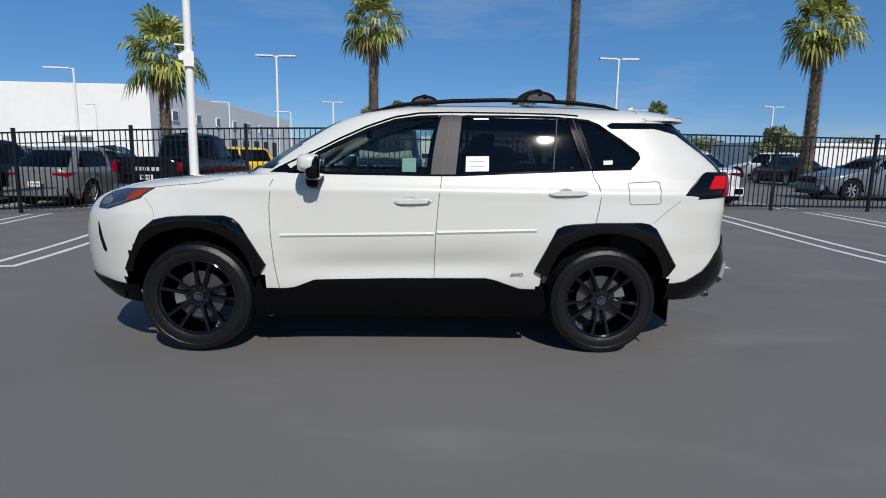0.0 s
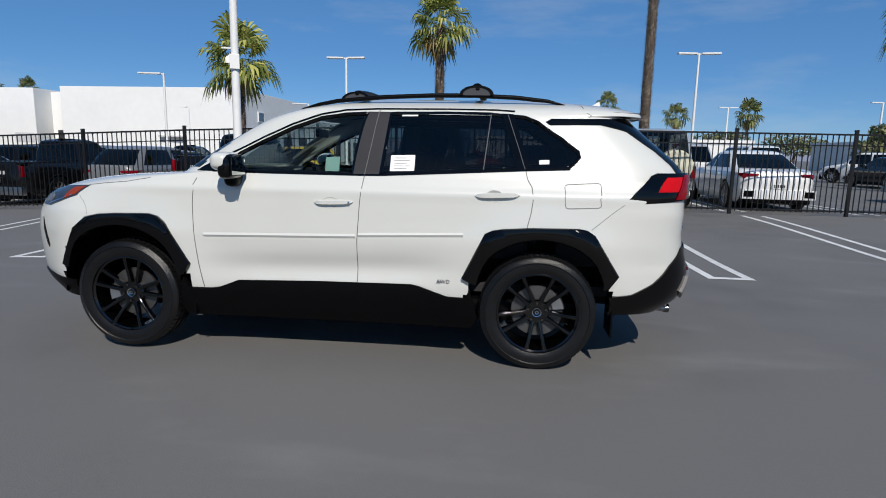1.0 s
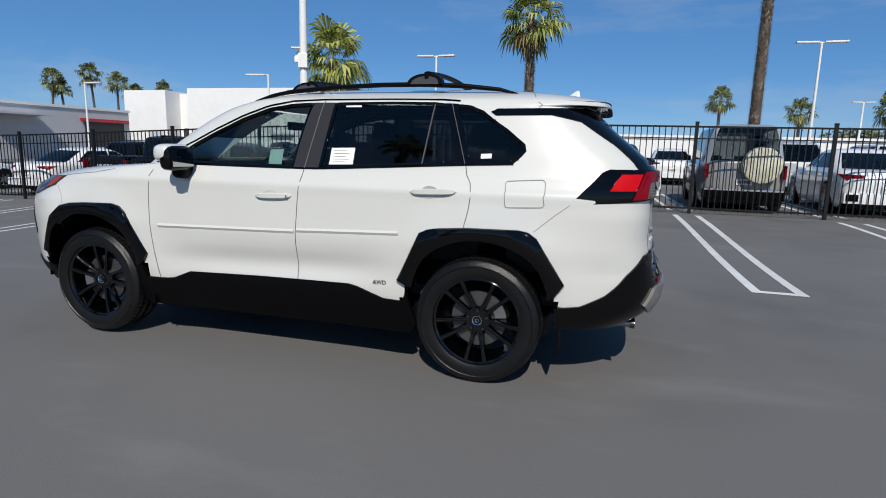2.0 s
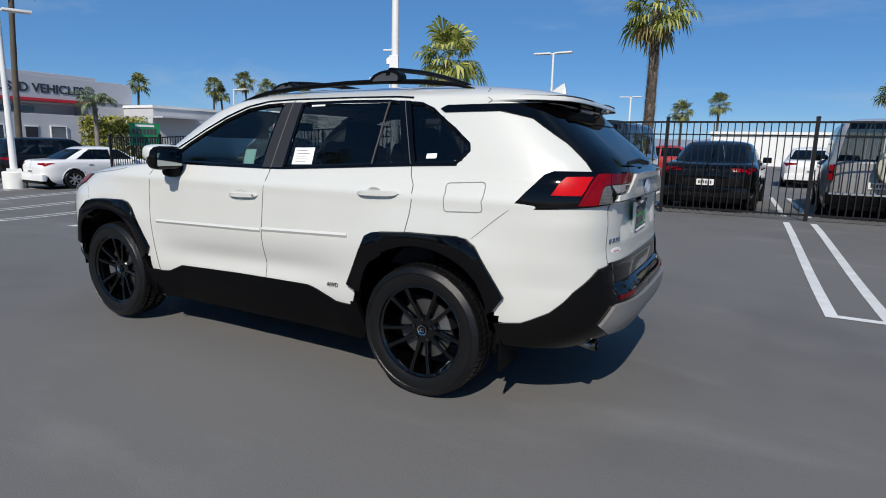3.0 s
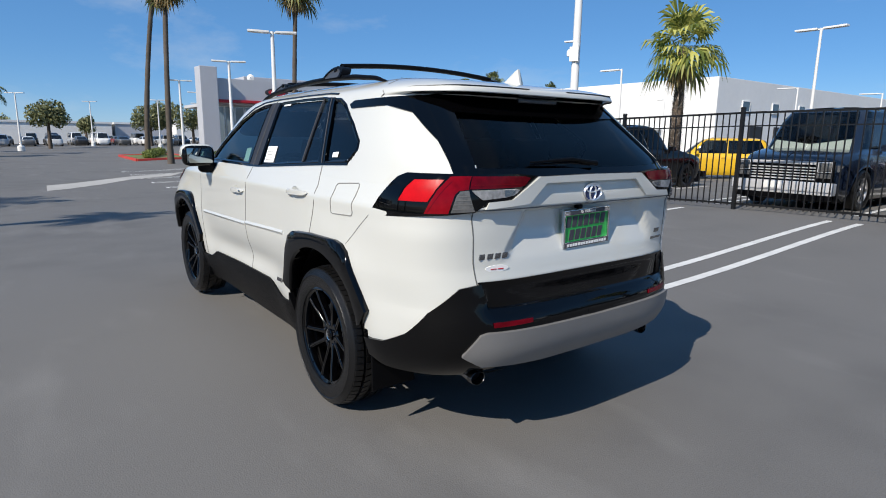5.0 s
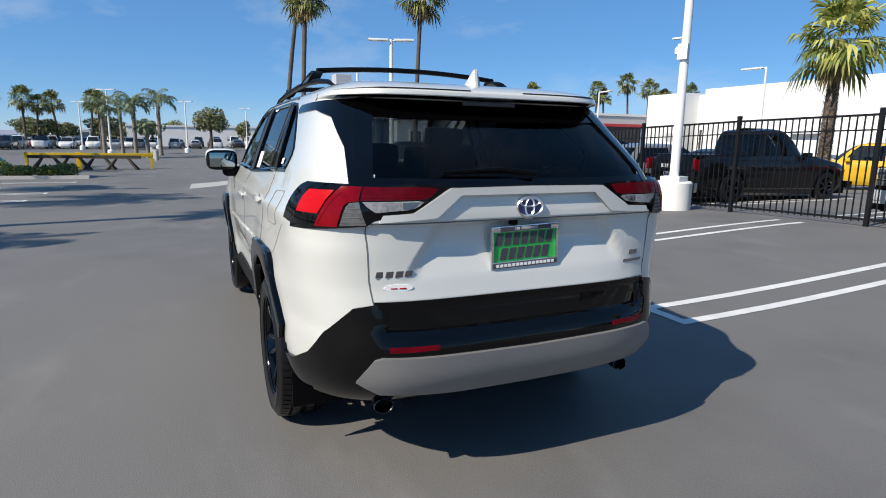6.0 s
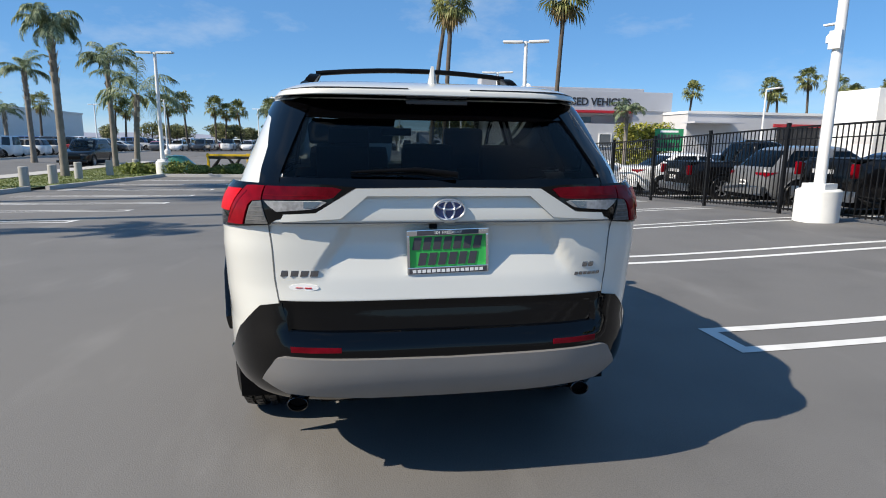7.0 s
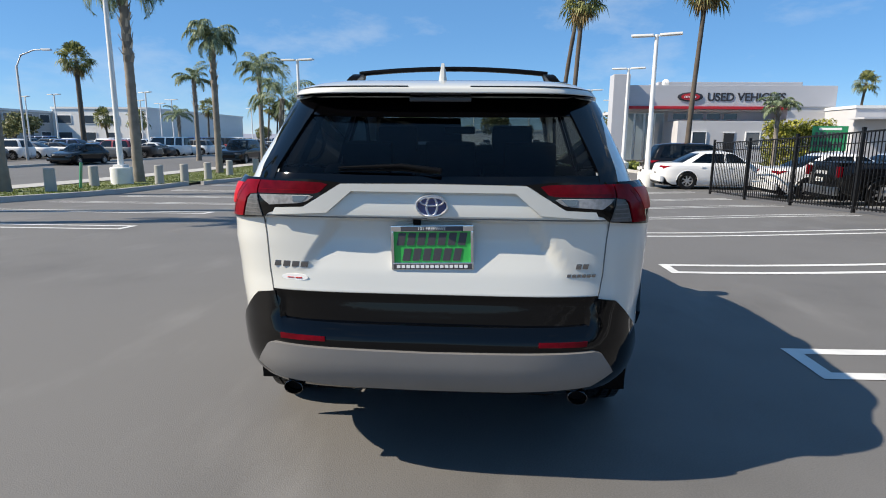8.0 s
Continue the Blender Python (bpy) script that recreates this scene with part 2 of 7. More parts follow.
def asphalt_material():
    m = mat("sealed_asphalt", (0.055, 0.055, 0.058), 0.78, vary=0.0, bump=0.0)
    nt, p = m.node_tree, m.node_tree.nodes["Principled BSDF"]
    tc = nt.nodes.new("ShaderNodeTexCoord")
    mixes = []
    for scale, detail in ((0.22, 4), (1.3, 5), (140, 3)):
        n = nt.nodes.new("ShaderNodeTexNoise")
        n.inputs["Scale"].default_value, n.inputs["Detail"].default_value = scale, detail
        nt.links.new(tc.outputs["Object"], n.inputs["Vector"])
        mixes.append(n)
    ramp = nt.nodes.new("ShaderNodeMath")
    ramp.operation = "MULTIPLY_ADD"
    ramp.inputs[1].default_value, ramp.inputs[2].default_value = 0.75, 0.125
    nt.links.new(mixes[0].outputs["Fac"], ramp.inputs[0])
    a2 = nt.nodes.new("ShaderNodeMath")
    a2.operation = "MULTIPLY_ADD"
    a2.inputs[1].default_value = 0.45
    nt.links.new(mixes[1].outputs["Fac"], a2.inputs[0])
    nt.links.new(ramp.outputs[0], a2.inputs[2])
    a3 = nt.nodes.new("ShaderNodeMath")
    a3.operation = "MULTIPLY_ADD"
    a3.inputs[1].default_value = 0.55
    nt.links.new(mixes[2].outputs["Fac"], a3.inputs[0])
    nt.links.new(a2.outputs[0], a3.inputs[2])
    cr = nt.nodes.new("ShaderNodeValToRGB")
    cr.color_ramp.elements[0].position, cr.color_ramp.elements[0].color = 0.55, (0.055, 0.0535, 0.0515, 1)
    cr.color_ramp.elements[1].position, cr.color_ramp.elements[1].color = 1.20, (0.130, 0.1265, 0.121, 1)
    nt.links.new(a3.outputs[0], cr.inputs["Fac"])
    # faint pale scuffs and dust, long and soft
    mp, ns, up, mx = (nt.nodes.new("ShaderNode" + k) for k in ("Mapping", "TexNoise", "MapRange", "Mix"))
    mp.inputs["Scale"].default_value, mp.inputs["Rotation"].default_value = (0.55, 1.5, 1), (0, 0, 0.35)
    ns.inputs["Scale"].default_value, ns.inputs["Detail"].default_value, ns.inputs["Roughness"].default_value = 0.9, 8, 0.58
    up.inputs["From Min"].default_value, up.inputs["From Max"].default_value, up.inputs["To Max"].default_value = 0.56, 0.74, 0.48
    mx.data_type = "RGBA"
    mx.inputs["B"].default_value = (0.20, 0.196, 0.188, 1)
    nt.links.new(tc.outputs["Object"], mp.inputs["Vector"])
    nt.links.new(mp.outputs["Vector"], ns.inputs["Vector"])
    nt.links.new(ns.outputs["Fac"], up.inputs["Value"])
    nt.links.new(up.outputs["Result"], mx.inputs["Factor"])
    nt.links.new(cr.outputs["Color"], mx.inputs["A"])
    nt.links.new(mx.outputs["Result"], p.inputs["Base Color"])
    b = nt.nodes.new("ShaderNodeBump")
    b.inputs["Strength"].default_value, b.inputs["Distance"].default_value = 0.35, 0.004
    nt.links.new(mixes[2].outputs["Fac"], b.inputs["Height"])
    nt.links.new(b.outputs["Normal"], p.inputs["Normal"])
    return m


ASPHALT = asphalt_material()
LINE_PAINT = mat("worn_white_line_paint", (0.62, 0.62, 0.60), 0.6, vary=0.18, scale=5, bump=0.2, bump_scale=120)
gx = sorted(set([-3000, -900, -300, -120, -80] + [round(v, 2) for v in np.arange(-60, -20, 4)] + [round(v, 2) for v in np.arange(-20, 4, 0.5)] + [4, 8, 14, 25, 60, 150, 400, 1200, 3000]))
gy = sorted(set([-3000, -900, -300, -100, -50, -30, -15, -6, 0, 2.5] + [round(v, 2) for v in np.arange(2.5, 8.6, 0.5)] + [12, 20, 40, 80, 200, 600, 3000]))
mesh_part("ground", [(x, y, lot(x, y)) for x in gx for y in gy],
          [(i * len(gy) + j, (i + 1) * len(gy) + j, (i + 1) * len(gy) + j + 1, i * len(gy) + j + 1) for i in range(len(gx) - 1) for j in range(len(gy) - 1)], ASPHALT, smooth=60)
tagged(bpy.data.objects["ground"], "dark grey sealed asphalt of a car park", "ground", kind="structure")

# ---- the white sport utility vehicle ----
def end_solver(n, made={}):
    if n not in made:
        th = np.linspace(0, math.pi / 2, 2001)
        u, v = np.sin(th) ** (2 / n), np.cos(th) ** (2 / n)
        made[n] = (u - v, u, v)
    return made[n]


REACH = 1.1


class Skin:
    """A car's outer surface, as rounded plan outlines stacked in height. q runs from the nose's centre (-) along the side to the tail's centre (+)."""

    def __init__(self, w, xf, xr, x1f, x1r, nf, nr, swell=None, dent=None):
        self.w, self.xf, self.xr, self.x1f, self.x1r, self.nf, self.nr, self.swell, self.dent = w, xf, xr, x1f, x1r, nf, nr, swell, dent

    def round_end(self, c, z, n):
        """The end's outline at c in -1..1; n is one roundness, or two and the heights between which they blend."""
        if isinstance(n, tuple):
            n0, n1, z0, z1 = n
            f = np.clip((np.asarray(z, float) - z0) / (z1 - z0), 0, 1)
            (u0, v0), (u1, v1) = self.round_end(c, z, n0), self.round_end(c, z, n1)
            return u0 + (u1 - u0) * f, v0 + (v1 - v0) * f
        cs, us, vs = end_solver(n)
        return np.interp(c, cs, us), np.interp(c, cs, vs)

    def at(self, q, z):
        q, z = np.broadcast_arrays(np.asarray(q, float), np.asarray(z, float))
        w = self.w(z)
        x, y = q.copy(), w.copy()
        u, v = self.round_end((q - self.x1r) / REACH - 1, z, self.nr)
        b = q > self.x1r
        x, y = np.where(b, self.x1r + (self.xr(z) - self.x1r) * u, x), np.where(b, w * v, y)
        u, v = self.round_end((self.x1f - q) / REACH - 1, z, self.nf)
        f = q < self.x1f
        x, y = np.where(f, self.x1f + (self.xf(z) - self.x1f) * u, x), np.where(f, w * v, y)
        if self.swell:
            y = y + self.swell(x, z) * np.clip(y / 0.6, 0, 1)
        if self.dent:
            x = x + np.where(x > 1.6, self.dent(y, z), 0)
        return np.stack([x, -y, z], -1)

    def normal(self, q, z):
        e = 0.004
        a = self.at(np.asarray(q) + e, z) - self.at(np.asarray(q) - e, z)
        b = self.at(q, np.asarray(z) + e) - self.at(q, np.asarray(z) - e)
        n = np.cross(a, b)
        n /= np.maximum(np.linalg.norm(n, axis=-1, keepdims=True), 1e-9)
        return n

    def q_side(self, x, z):
        c = np.linspace(-1, 1, 801)
        if x > self.x1r:
            u, _ = self.round_end(c, z, self.nr)
            return self.x1r + REACH * (1 + float(np.interp((x - self.x1r) / (float(self.xr(z)) - self.x1r), u, c)))
        if x < self.x1f:
            u, _ = self.round_end(c, z, self.nf)
            return self.x1f - REACH * (1 + float(np.interp((x - self.x1f) / (float(self.xf(z)) - self.x1f), u, c)))
        return x

    def q_tail(self, y, z):
        c = np.linspace(-1, 1, 801)
        _, v = self.round_end(c, z, self.nr)
        return self.x1r + REACH * (1 + float(np.interp(-abs(y) / float(self.w(z)), -v, c)))


def arch_bump(cx):
    def f(x, z):
        d = np.hypot(x - cx, (z - 0.36) * 1.0)
        return 0.016 * np.exp(-((d - 0.50) / 0.14) ** 2)
    return f


def low_swell(x, z):
    s = arch_bump(-1.345)(x, z) + arch_bump(1.345)(x, z)
    door = np.exp(-((x - 0.05) / 0.75) ** 4)
    s = s - 0.028 * door * np.exp(-((z - 0.585 - 0.03 * x) / 0.085) ** 2)
    s = s + 0.006 * np.exp(-((z - 1.075) / 0.03) ** 2)
    s = s + 0.030 * np.exp(-((x + 1.72) / 0.22) ** 2) * np.clip((1.02 - z) / 0.12, 0, 1)
    return s


def tail_dent(y, z):
    a = np.clip((0.40 + 0.12 * (1.08 - z) / 0.2 - np.abs(y)) / 0.05, 0, 1)
    b = np.clip((1.082 - z) / 0.012, 0, 1) * np.clip((z - 0.86) / 0.12, 0, 1)
    c = np.clip((0.615 - np.abs(y)) / 0.03, 0, 1) * np.clip((z - 0.660) / 0.02, 0, 1) * np.clip((0.796 - z) / 0.02, 0, 1)
    return -0.034 * a * b - (0.008 + 0.20 * np.clip(0.79 - z, 0, 0.13)) * c


def spoiler_lip(y, z):
    a = np.clip((0.60 - np.abs(y)) / 0.10, 0, 1)
    a = a * a * (3 - 2 * a)
    b = np.clip((np.asarray(z) - 1.5575) / 0.004, 0, 1) * np.clip((1.645 - np.asarray(z)) / 0.05, 0, 1)
    return 0.022 * a * b


LOW = Skin(curve((.22, .80), (.30, .835), (.36, .855), (.42, .872), (.5, .885), (.6, .893), (.7, .90), (.8, .907), (.9, .904), (1.03, .90), (1.08, .893), (1.12, .876), (1.175, .848)),
           curve((.22, -1.98), (.36, -2.12), (.42, -2.19), (.5, -2.225), (.7, -2.24), (.85, -2.225), (.95, -2.17), (1.0, -2.11), (1.05, -1.98), (1.09, -1.83), (1.12, -1.65), (1.145, -1.4), (1.16, -1.15), (1.175, -.85)),
           curve((.22, 2.0), (.36, 2.17), (.40, 2.235), (.45, 2.29), (.52, 2.322), (.61, 2.328), (.665, 2.318), (.72, 2.300), (.785, 2.278), (.86, 2.262), (1.075, 2.250), (1.092, 2.272), (1.175, 2.266)),
           -0.75, 1.15, 4.0, (4.4, 6.0, .68, .98), low_swell, tail_dent)
TOP = Skin(curve((1.14, .866), (1.18, .845), (1.3, .803), (1.45, .748), (1.55, .708), (1.585, .685), (1.612, .64), (1.64, .56), (1.665, .44), (1.683, .27), (1.692, .02)),
           curve((1.14, -1.06), (1.18, -1.02), (1.42, -.66), (1.525, -.46), (1.57, -.32), (1.60, -.19), (1.63, -.01), (1.65, .12), (1.675, .26), (1.692, .345)),
           curve((1.14, 2.266), (1.205, 2.265), (1.215, 2.262), (1.23, 2.25), (1.26, 2.232), (1.3, 2.19), (1.35, 2.13), (1.4, 2.068), (1.45, 2.008), (1.5, 1.95), (1.545, 1.897), (1.556, 1.888), (1.562, 1.966), (1.583, 1.962), (1.60, 1.93), (1.625, 1.83), (1.65, 1.62), (1.675, 1.36), (1.692, 1.205)),
           0.35, 1.2, 8.0, 5.0, None, spoiler_lip)

WIN_F = [(-.735, 1.186), (-.56, 1.301), (-.417, 1.376), (-.237, 1.462), (-.054, 1.528), (.10, 1.553), (.246, 1.562), (.176, 1.184)]
WIN_R = [(.388, 1.562), (.75, 1.568), (1.012, 1.566), (1.10, 1.555), (1.204, 1.236), (.345, 1.184)]
WIN_Q = [(1.135, 1.556), (1.225, 1.548), (1.30, 1.518), (1.447, 1.418), (1.545, 1.343), (1.553, 1.311), (1.494, 1.250), (1.247, 1.237)]
WIN_TAIL = [(-.52, 1.545), (-.565, 1.44), (-.625, 1.26), (-.60, 1.238), (-.35, 1.228), (0, 1.222), (.35, 1.228), (.60, 1.238), (.625, 1.26), (.565, 1.44), (.52, 1.545)]
ARCH_HOLE = 0.46
FENDER_F = [(-1.775, .553), (-1.655, .800), (-1.568, .872), (-1.48, .892), (-1.362, .901), (-1.132, .905), (-1.075, .890), (-1.03, .852), (-.876, .585), (-.914, .522)]
FENDER_R = [(.869, .566), (1.004, .848), (1.05, .870), (1.11, .880), (1.28, .893), (1.559, .897), (1.61, .888), (1.656, .858), (1.812, .615), (1.764, .546)]


def skin_grid(skin, qs, zs):
    q, z = np.meshgrid(np.array(qs), np.array(zs), indexing="ij")
    return q, z, skin.at(q, z), skin.normal(q, z)


def skin_panels(skin, qs, zs, sort, car, names):
    """Builds both halves of a skin and hands each face to the panel that sort() names; shared normals keep the joints smooth."""
    q, z, p, n = skin_grid(skin, qs, zs)
    nq, nz = q.shape
    bins = {}
    for side in (1, -1):
        for i in range(nq - 1):
            for j in range(nz - 1):
                c = (p[i, j] + p[i + 1, j + 1] + p[i + 1, j] + p[i, j + 1]) / 4
                name = sort(c[0], c[1], c[2], side)
                if name:
                    bins.setdefault((name, side if names[name][2] else 0), []).append((side, i, j))
    for (name, _), faces in bins.items():
        index, verts, norms, quads = {}, [], [], []
        for side, i, j in faces:
            loop = []
            for a, b in ((i, j), (i + 1, j), (i + 1, j + 1), (i, j + 1)):
                centre = abs(p[a, b, 1]) < 1e-5
                key = (0 if centre else side, a, b)
                if key not in index:
                    index[key] = len(verts)
                    v, m = p[a, b].copy(), n[a, b].copy()
                    v[1], m[1] = v[1] * side, m[1] * side
                    verts.append(v)
                    norms.append(m)
                loop.append(index[key])
            loop = list(dict.fromkeys(loop if side > 0 else loop[::-1]))
            if len(loop) > 2:
                quads.append(loop)
        ob = mesh_part(name, verts, quads, names[name][0], car, names[name][1])
        ob.data.normals_split_custom_set_from_vertices([tuple(m) for m in norms])


def cut_patch(poly, step):
    """A flat polygon cut into a grid; gives the bmesh in (q, z)."""
    bm = bmesh.new()
    bm.faces.new([bm.verts.new((a, b, 0)) for a, b in poly])
    lo, hi = np.min(poly, 0), np.max(poly, 0)
    for axis in (0, 1):
        for k in range(math.ceil(lo[axis] / step), math.floor(hi[axis] / step) + 1):
            co, no = [0, 0, 0], [0, 0, 0]
            co[axis], no[axis] = k * step, 1
            bmesh.ops.bisect_plane(bm, geom=bm.verts[:] + bm.edges[:] + bm.faces[:], plane_co=co, plane_no=no, dist=1e-6)
    return bm


def patch(name, skin, poly, off, material, car, where="side", side=1, rim=0.012, step=0.04, label=""):
    """A piece laid on the skin, off metres proud, with a rim that goes down to it. where: side takes (x, z), tail takes (y, z) across the middle, wrap takes (q, z)."""
    if where == "side":
        poly = [(skin.q_side(x, z), z) for x, z in poly]
    bm = cut_patch(poly, step)
    bm.normal_update()
    bmesh.ops.recalc_face_normals(bm, faces=bm.faces)
    vs = list(bm.verts)
    a, z = np.array([v.co.x for v in vs]), np.array([v.co.y for v in vs])
    if where == "tail":
        q = np.array([skin.q_tail(y, h) for y, h in zip(a, z)])
        s = np.where(a > 0, -1.0, 1.0)
    else:
        q, s = a, np.full(len(vs), float(side))
    p, n = skin.at(q, z), skin.normal(q, z)
    p[:, 1] *= s
    n[:, 1] *= s
    edge = [e for e in bm.edges if e.is_boundary]
    for v, co, no in zip(vs, p, n):
        v.co = Vector(co + no * off)
    if rim > 0:
        at = {v: Vector(no) for v, no in zip(vs, n)}
        low = {}
        for e in edge:
            for v in e.verts:
                if v not in low:
                    low[v] = bm.verts.new(v.co - at[v] * rim)
        for e in edge:
            bm.faces.new((e.verts[0], e.verts[1], low[e.verts[1]], low[e.verts[0]]))
    bmesh.ops.recalc_face_normals(bm, faces=bm.faces)
    want = sum((f.normal.dot(Vector(n[0])) > 0) - (f.normal.dot(Vector(n[0])) < 0) for f in bm.faces)
    if want < 0:
        bmesh.ops.reverse_faces(bm, faces=bm.faces)
    return part(name, bm, material, car, label, smooth=35)


def strip(name, skin, path, width, off, material, car, side=1, closed=False, depth=0.008, step=0.03, where="side", label=""):
    """A bead or shut line along a path on the skin."""
    pts = [(skin.q_side(x, z), z) if where == "side" else (skin.q_tail(x, z), z) if where == "tail" else (x, z) for x, z in path]
    if closed:
        pts = pts + pts[:1]
    fine = []
    for (q0, z0), (q1, z1) in zip(pts, pts[1:]):
        k = max(1, int(math.hypot(q1 - q0, z1 - z0) / step))
        fine += [(q0 + (q1 - q0) * i / k, z0 + (z1 - z0) * i / k) for i in range(k)]
    if not closed:
        fine.append(pts[-1])
    q, z = np.array([f[0] for f in fine]), np.array([f[1] for f in fine])
    p, n = skin.at(q, z), skin.normal(q, z)
    p[:, 1] *= side
    n[:, 1] *= side
    bm, rings, m = bmesh.new(), [], len(fine)
    for i in range(m):
        i0, i1 = ((i - 1) % m, (i + 1) % m) if closed else (max(i - 1, 0), min(i + 1, m - 1))
        t = p[i1] - p[i0]
        t /= max(np.linalg.norm(t), 1e-9)
        c = np.cross(t, n[i])
        ring = [p[i] + c * (-width / 2) + n[i] * (off - depth), p[i] + c * (-width / 2) + n[i] * (off - 0.3 * width * (depth > 0.01)), p[i] + n[i] * off,
                p[i] + c * (width / 2) + n[i] * (off - 0.3 * width * (depth > 0.01)), p[i] + c * (width / 2) + n[i] * (off - depth)]
        rings.append([bm.verts.new(r) for r in ring])
    for i in range(m if closed else m - 1):
        r0, r1 = rings[i], rings[(i + 1) % m]
        for k in range(4):
            bm.faces.new((r0[k], r0[k + 1], r1[k + 1], r1[k]))
    if not closed:
        bm.faces.new(rings[0])
        bm.faces.new(rings[-1])
    bmesh.ops.recalc_face_normals(bm, faces=bm.faces)
    return part(name, bm, material, car, label, smooth=50)


def alloy_wheel(car, name, x, side, tread=True):
    """A tyre with tread blocks on a black ten-spoke alloy, with brake disc and caliper behind it."""
    w = empty(name)
    w.parent = car
    w.matrix_basis = pose(x, -(0.795 if x > 0 else 0.785) * side, 0.362, 0, 0, 0 if side > 0 else 180)
    turn = -90 if x > 0 else -62
    w["label"] = "black ten-spoke alloy wheel with tyre"
    side_wall = [(.246, .088), (.250, .108), (.268, .116), (.290, .1185), (.312, .118), (.317, .1225), (.322, .1175), (.334, .112), (.345, .104)]
    crown = [(.3495, .094), (.3505, .062), (.344, .060), (.344, .054), (.3515, .052), (.352, .012), (.345, .010), (.345, .004)]
    prof = side_wall + crown
    prof = prof + [(r, -a) for r, a in prof[::-1]]
    bm = bmesh.new()
    add_lathe(bm, [(r, -a) for r, a in prof], sides=96)
    # tread blocks, cut by fine cross grooves
    verts, faces = [], []
    for y0, y1, r0, count, skew in ((.064, .101, .3575, 66, .012), (.016, .050, .3605, 60, .02), (-.050, -.016, .3605, 60, .02), (-.101, -.064, .3575, 66, -.012)):
        for k in range(count):
            a0, a1 = 6.283185 * k / count, 6.283185 * (k + .8) / count
            o = len(verts)
            for y, sk in ((y0, 0), (y1, skew)):
                low = .345 if abs(y) < .09 else .340
                top = r0 if abs(y) < .09 else r0 - .007
                verts += [(r * math.cos(t + sk), y, r * math.sin(t + sk)) for t, r in ((a0, low), (a1, low), (a1, top), (a0, top))]
            faces += [(o, o + 1, o + 2, o + 3), (o + 7, o + 6, o + 5, o + 4), (o + 3, o + 2, o + 6, o + 7), (o + 1, o + 5, o + 6, o + 2), (o, o + 3, o + 7, o + 4)]
    tread = (verts, faces)
    tyre = part("tyre", bm, RUBBER, w, "black road tyre with a raised sidewall ring", smooth=24)
    tagged(mesh_part("tread", *tread, RUBBER, tyre), "cross-grooved tread blocks", kind="stuff")
    bm = bmesh.new()
    add_lathe(bm, [(.247, -.112), (.252, -.109), (.247, -.100), (.236, -.094), (.230, -.06), (.224, .09), (.246, .10)], sides=72)
    part("rim", bm, RIM_BLACK, w, "gloss black rim", smooth=30)
    bm = bmesh.new()
    for k in range(5):
        for s in (-1, 1):
            a = 6.283185 * k / 5 + math.radians(turn)
            a0, a1 = a + s * 0.33, a + s * 0.19
            hub, out = Vector((.048 * math.cos(a0), 0, .048 * math.sin(a0))), Vector((.240 * math.cos(a1 + s * 0.04), 0, .240 * math.sin(a1 + s * 0.04)))
            d = (out - hub).normalized()
            c = Vector((d.z, 0, -d.x))
            rows = []
            for t, wd, y0, y1 in ((0, .020, -.066, -.03), (.3, .016, -.074, -.04), (.7, .014, -.090, -.055), (1, .020, -.097, -.06)):
                p = hub.lerp(out, t)
                rows.append([bm.verts.new(p + c * wd + Vector((0, y1, 0))), bm.verts.new(p + c * wd * .55 + Vector((0, y0, 0))), bm.verts.new(p - c * wd * .55 + Vector((0, y0, 0))), bm.verts.new(p - c * wd + Vector((0, y1, 0)))])
            for r0, r1 in zip(rows, rows[1:]):
                for i in range(4):
                    bm.faces.new((r0[i], r0[(i + 1) % 4], r1[(i + 1) % 4], r1[i]))
    bmesh.ops.recalc_face_normals(bm, faces=bm.faces)
    bmesh.ops.bevel(bm, geom=[e for e in bm.edges if len(e.link_faces) == 2 and e.calc_face_angle(0) > .3], offset=.005, segments=3, affect="EDGES")
    part("spoke", bm, RIM_BLACK, w, "gloss black twin spokes", smooth=40)
    bm = bmesh.new()
    add_lathe(bm, [(.001, -.064), (.070, -.064), (.078, -.055), (.078, -.02)], sides=40)
    part("hub", bm, RIM_BLACK, w, smooth=30)
    for k in range(5):
        a = 6.283185 * k / 5 + math.radians(turn + 36)
        part("lug_nut", lathe([(.001, -.070), (.008, -.070), (.010, -.066), (.010, -.050)], sides=6), SMOKED_CHROME, w, "dark chrome lug nut", smooth=20).matrix_basis = pose(.056 * math.cos(a), -.002, .056 * math.sin(a))
    cap = part("centre_cap", lathe([(.001, -.075), (.020, -.0745), (.030, -.070), (.032, -.060)], sides=32), GLOSS_BLACK, w, smooth=30)
    bm = bmesh.new()
    add_lathe(bm, [(.024, -.073), (.0275, -.0745), (.0275, -.071)], sides=32)
    add_lathe(bm, [(.008, -.0752), (.0115, -.0765), (.0115, -.0735)], sides=20)
    part("cap_ring", bm, CHROME, cap, "chrome ring emblem", smooth=30)
    part("brake_disc", lathe([(.06, -.030), (.158, -.030), (.160, -.025), (.160, -.008), (.158, -.003), (.06, -.003)], sides=64), DISC, w, "dark bare steel brake disc", smooth=30)
    bm = bmesh.new()
    rows = []
    for i in range(9):
        a = (2.9 if x < 0 else 0.15) + i * 0.075
        c, d = math.cos(a), math.sin(a)
        rows.append([bm.verts.new((r * c, y, r * d)) for r, y in ((.100, -.045), (.165, -.052), (.172, -.03), (.172, .03), (.100, .03))])
    for r0, r1 in zip(rows, rows[1:]):
        for k in range(5):
            bm.faces.new((r0[k], r0[(k + 1) % 5], r1[(k + 1) % 5], r1[k]))
    bm.faces.new(rows[0])
    bm.faces.new(rows[-1][::-1])
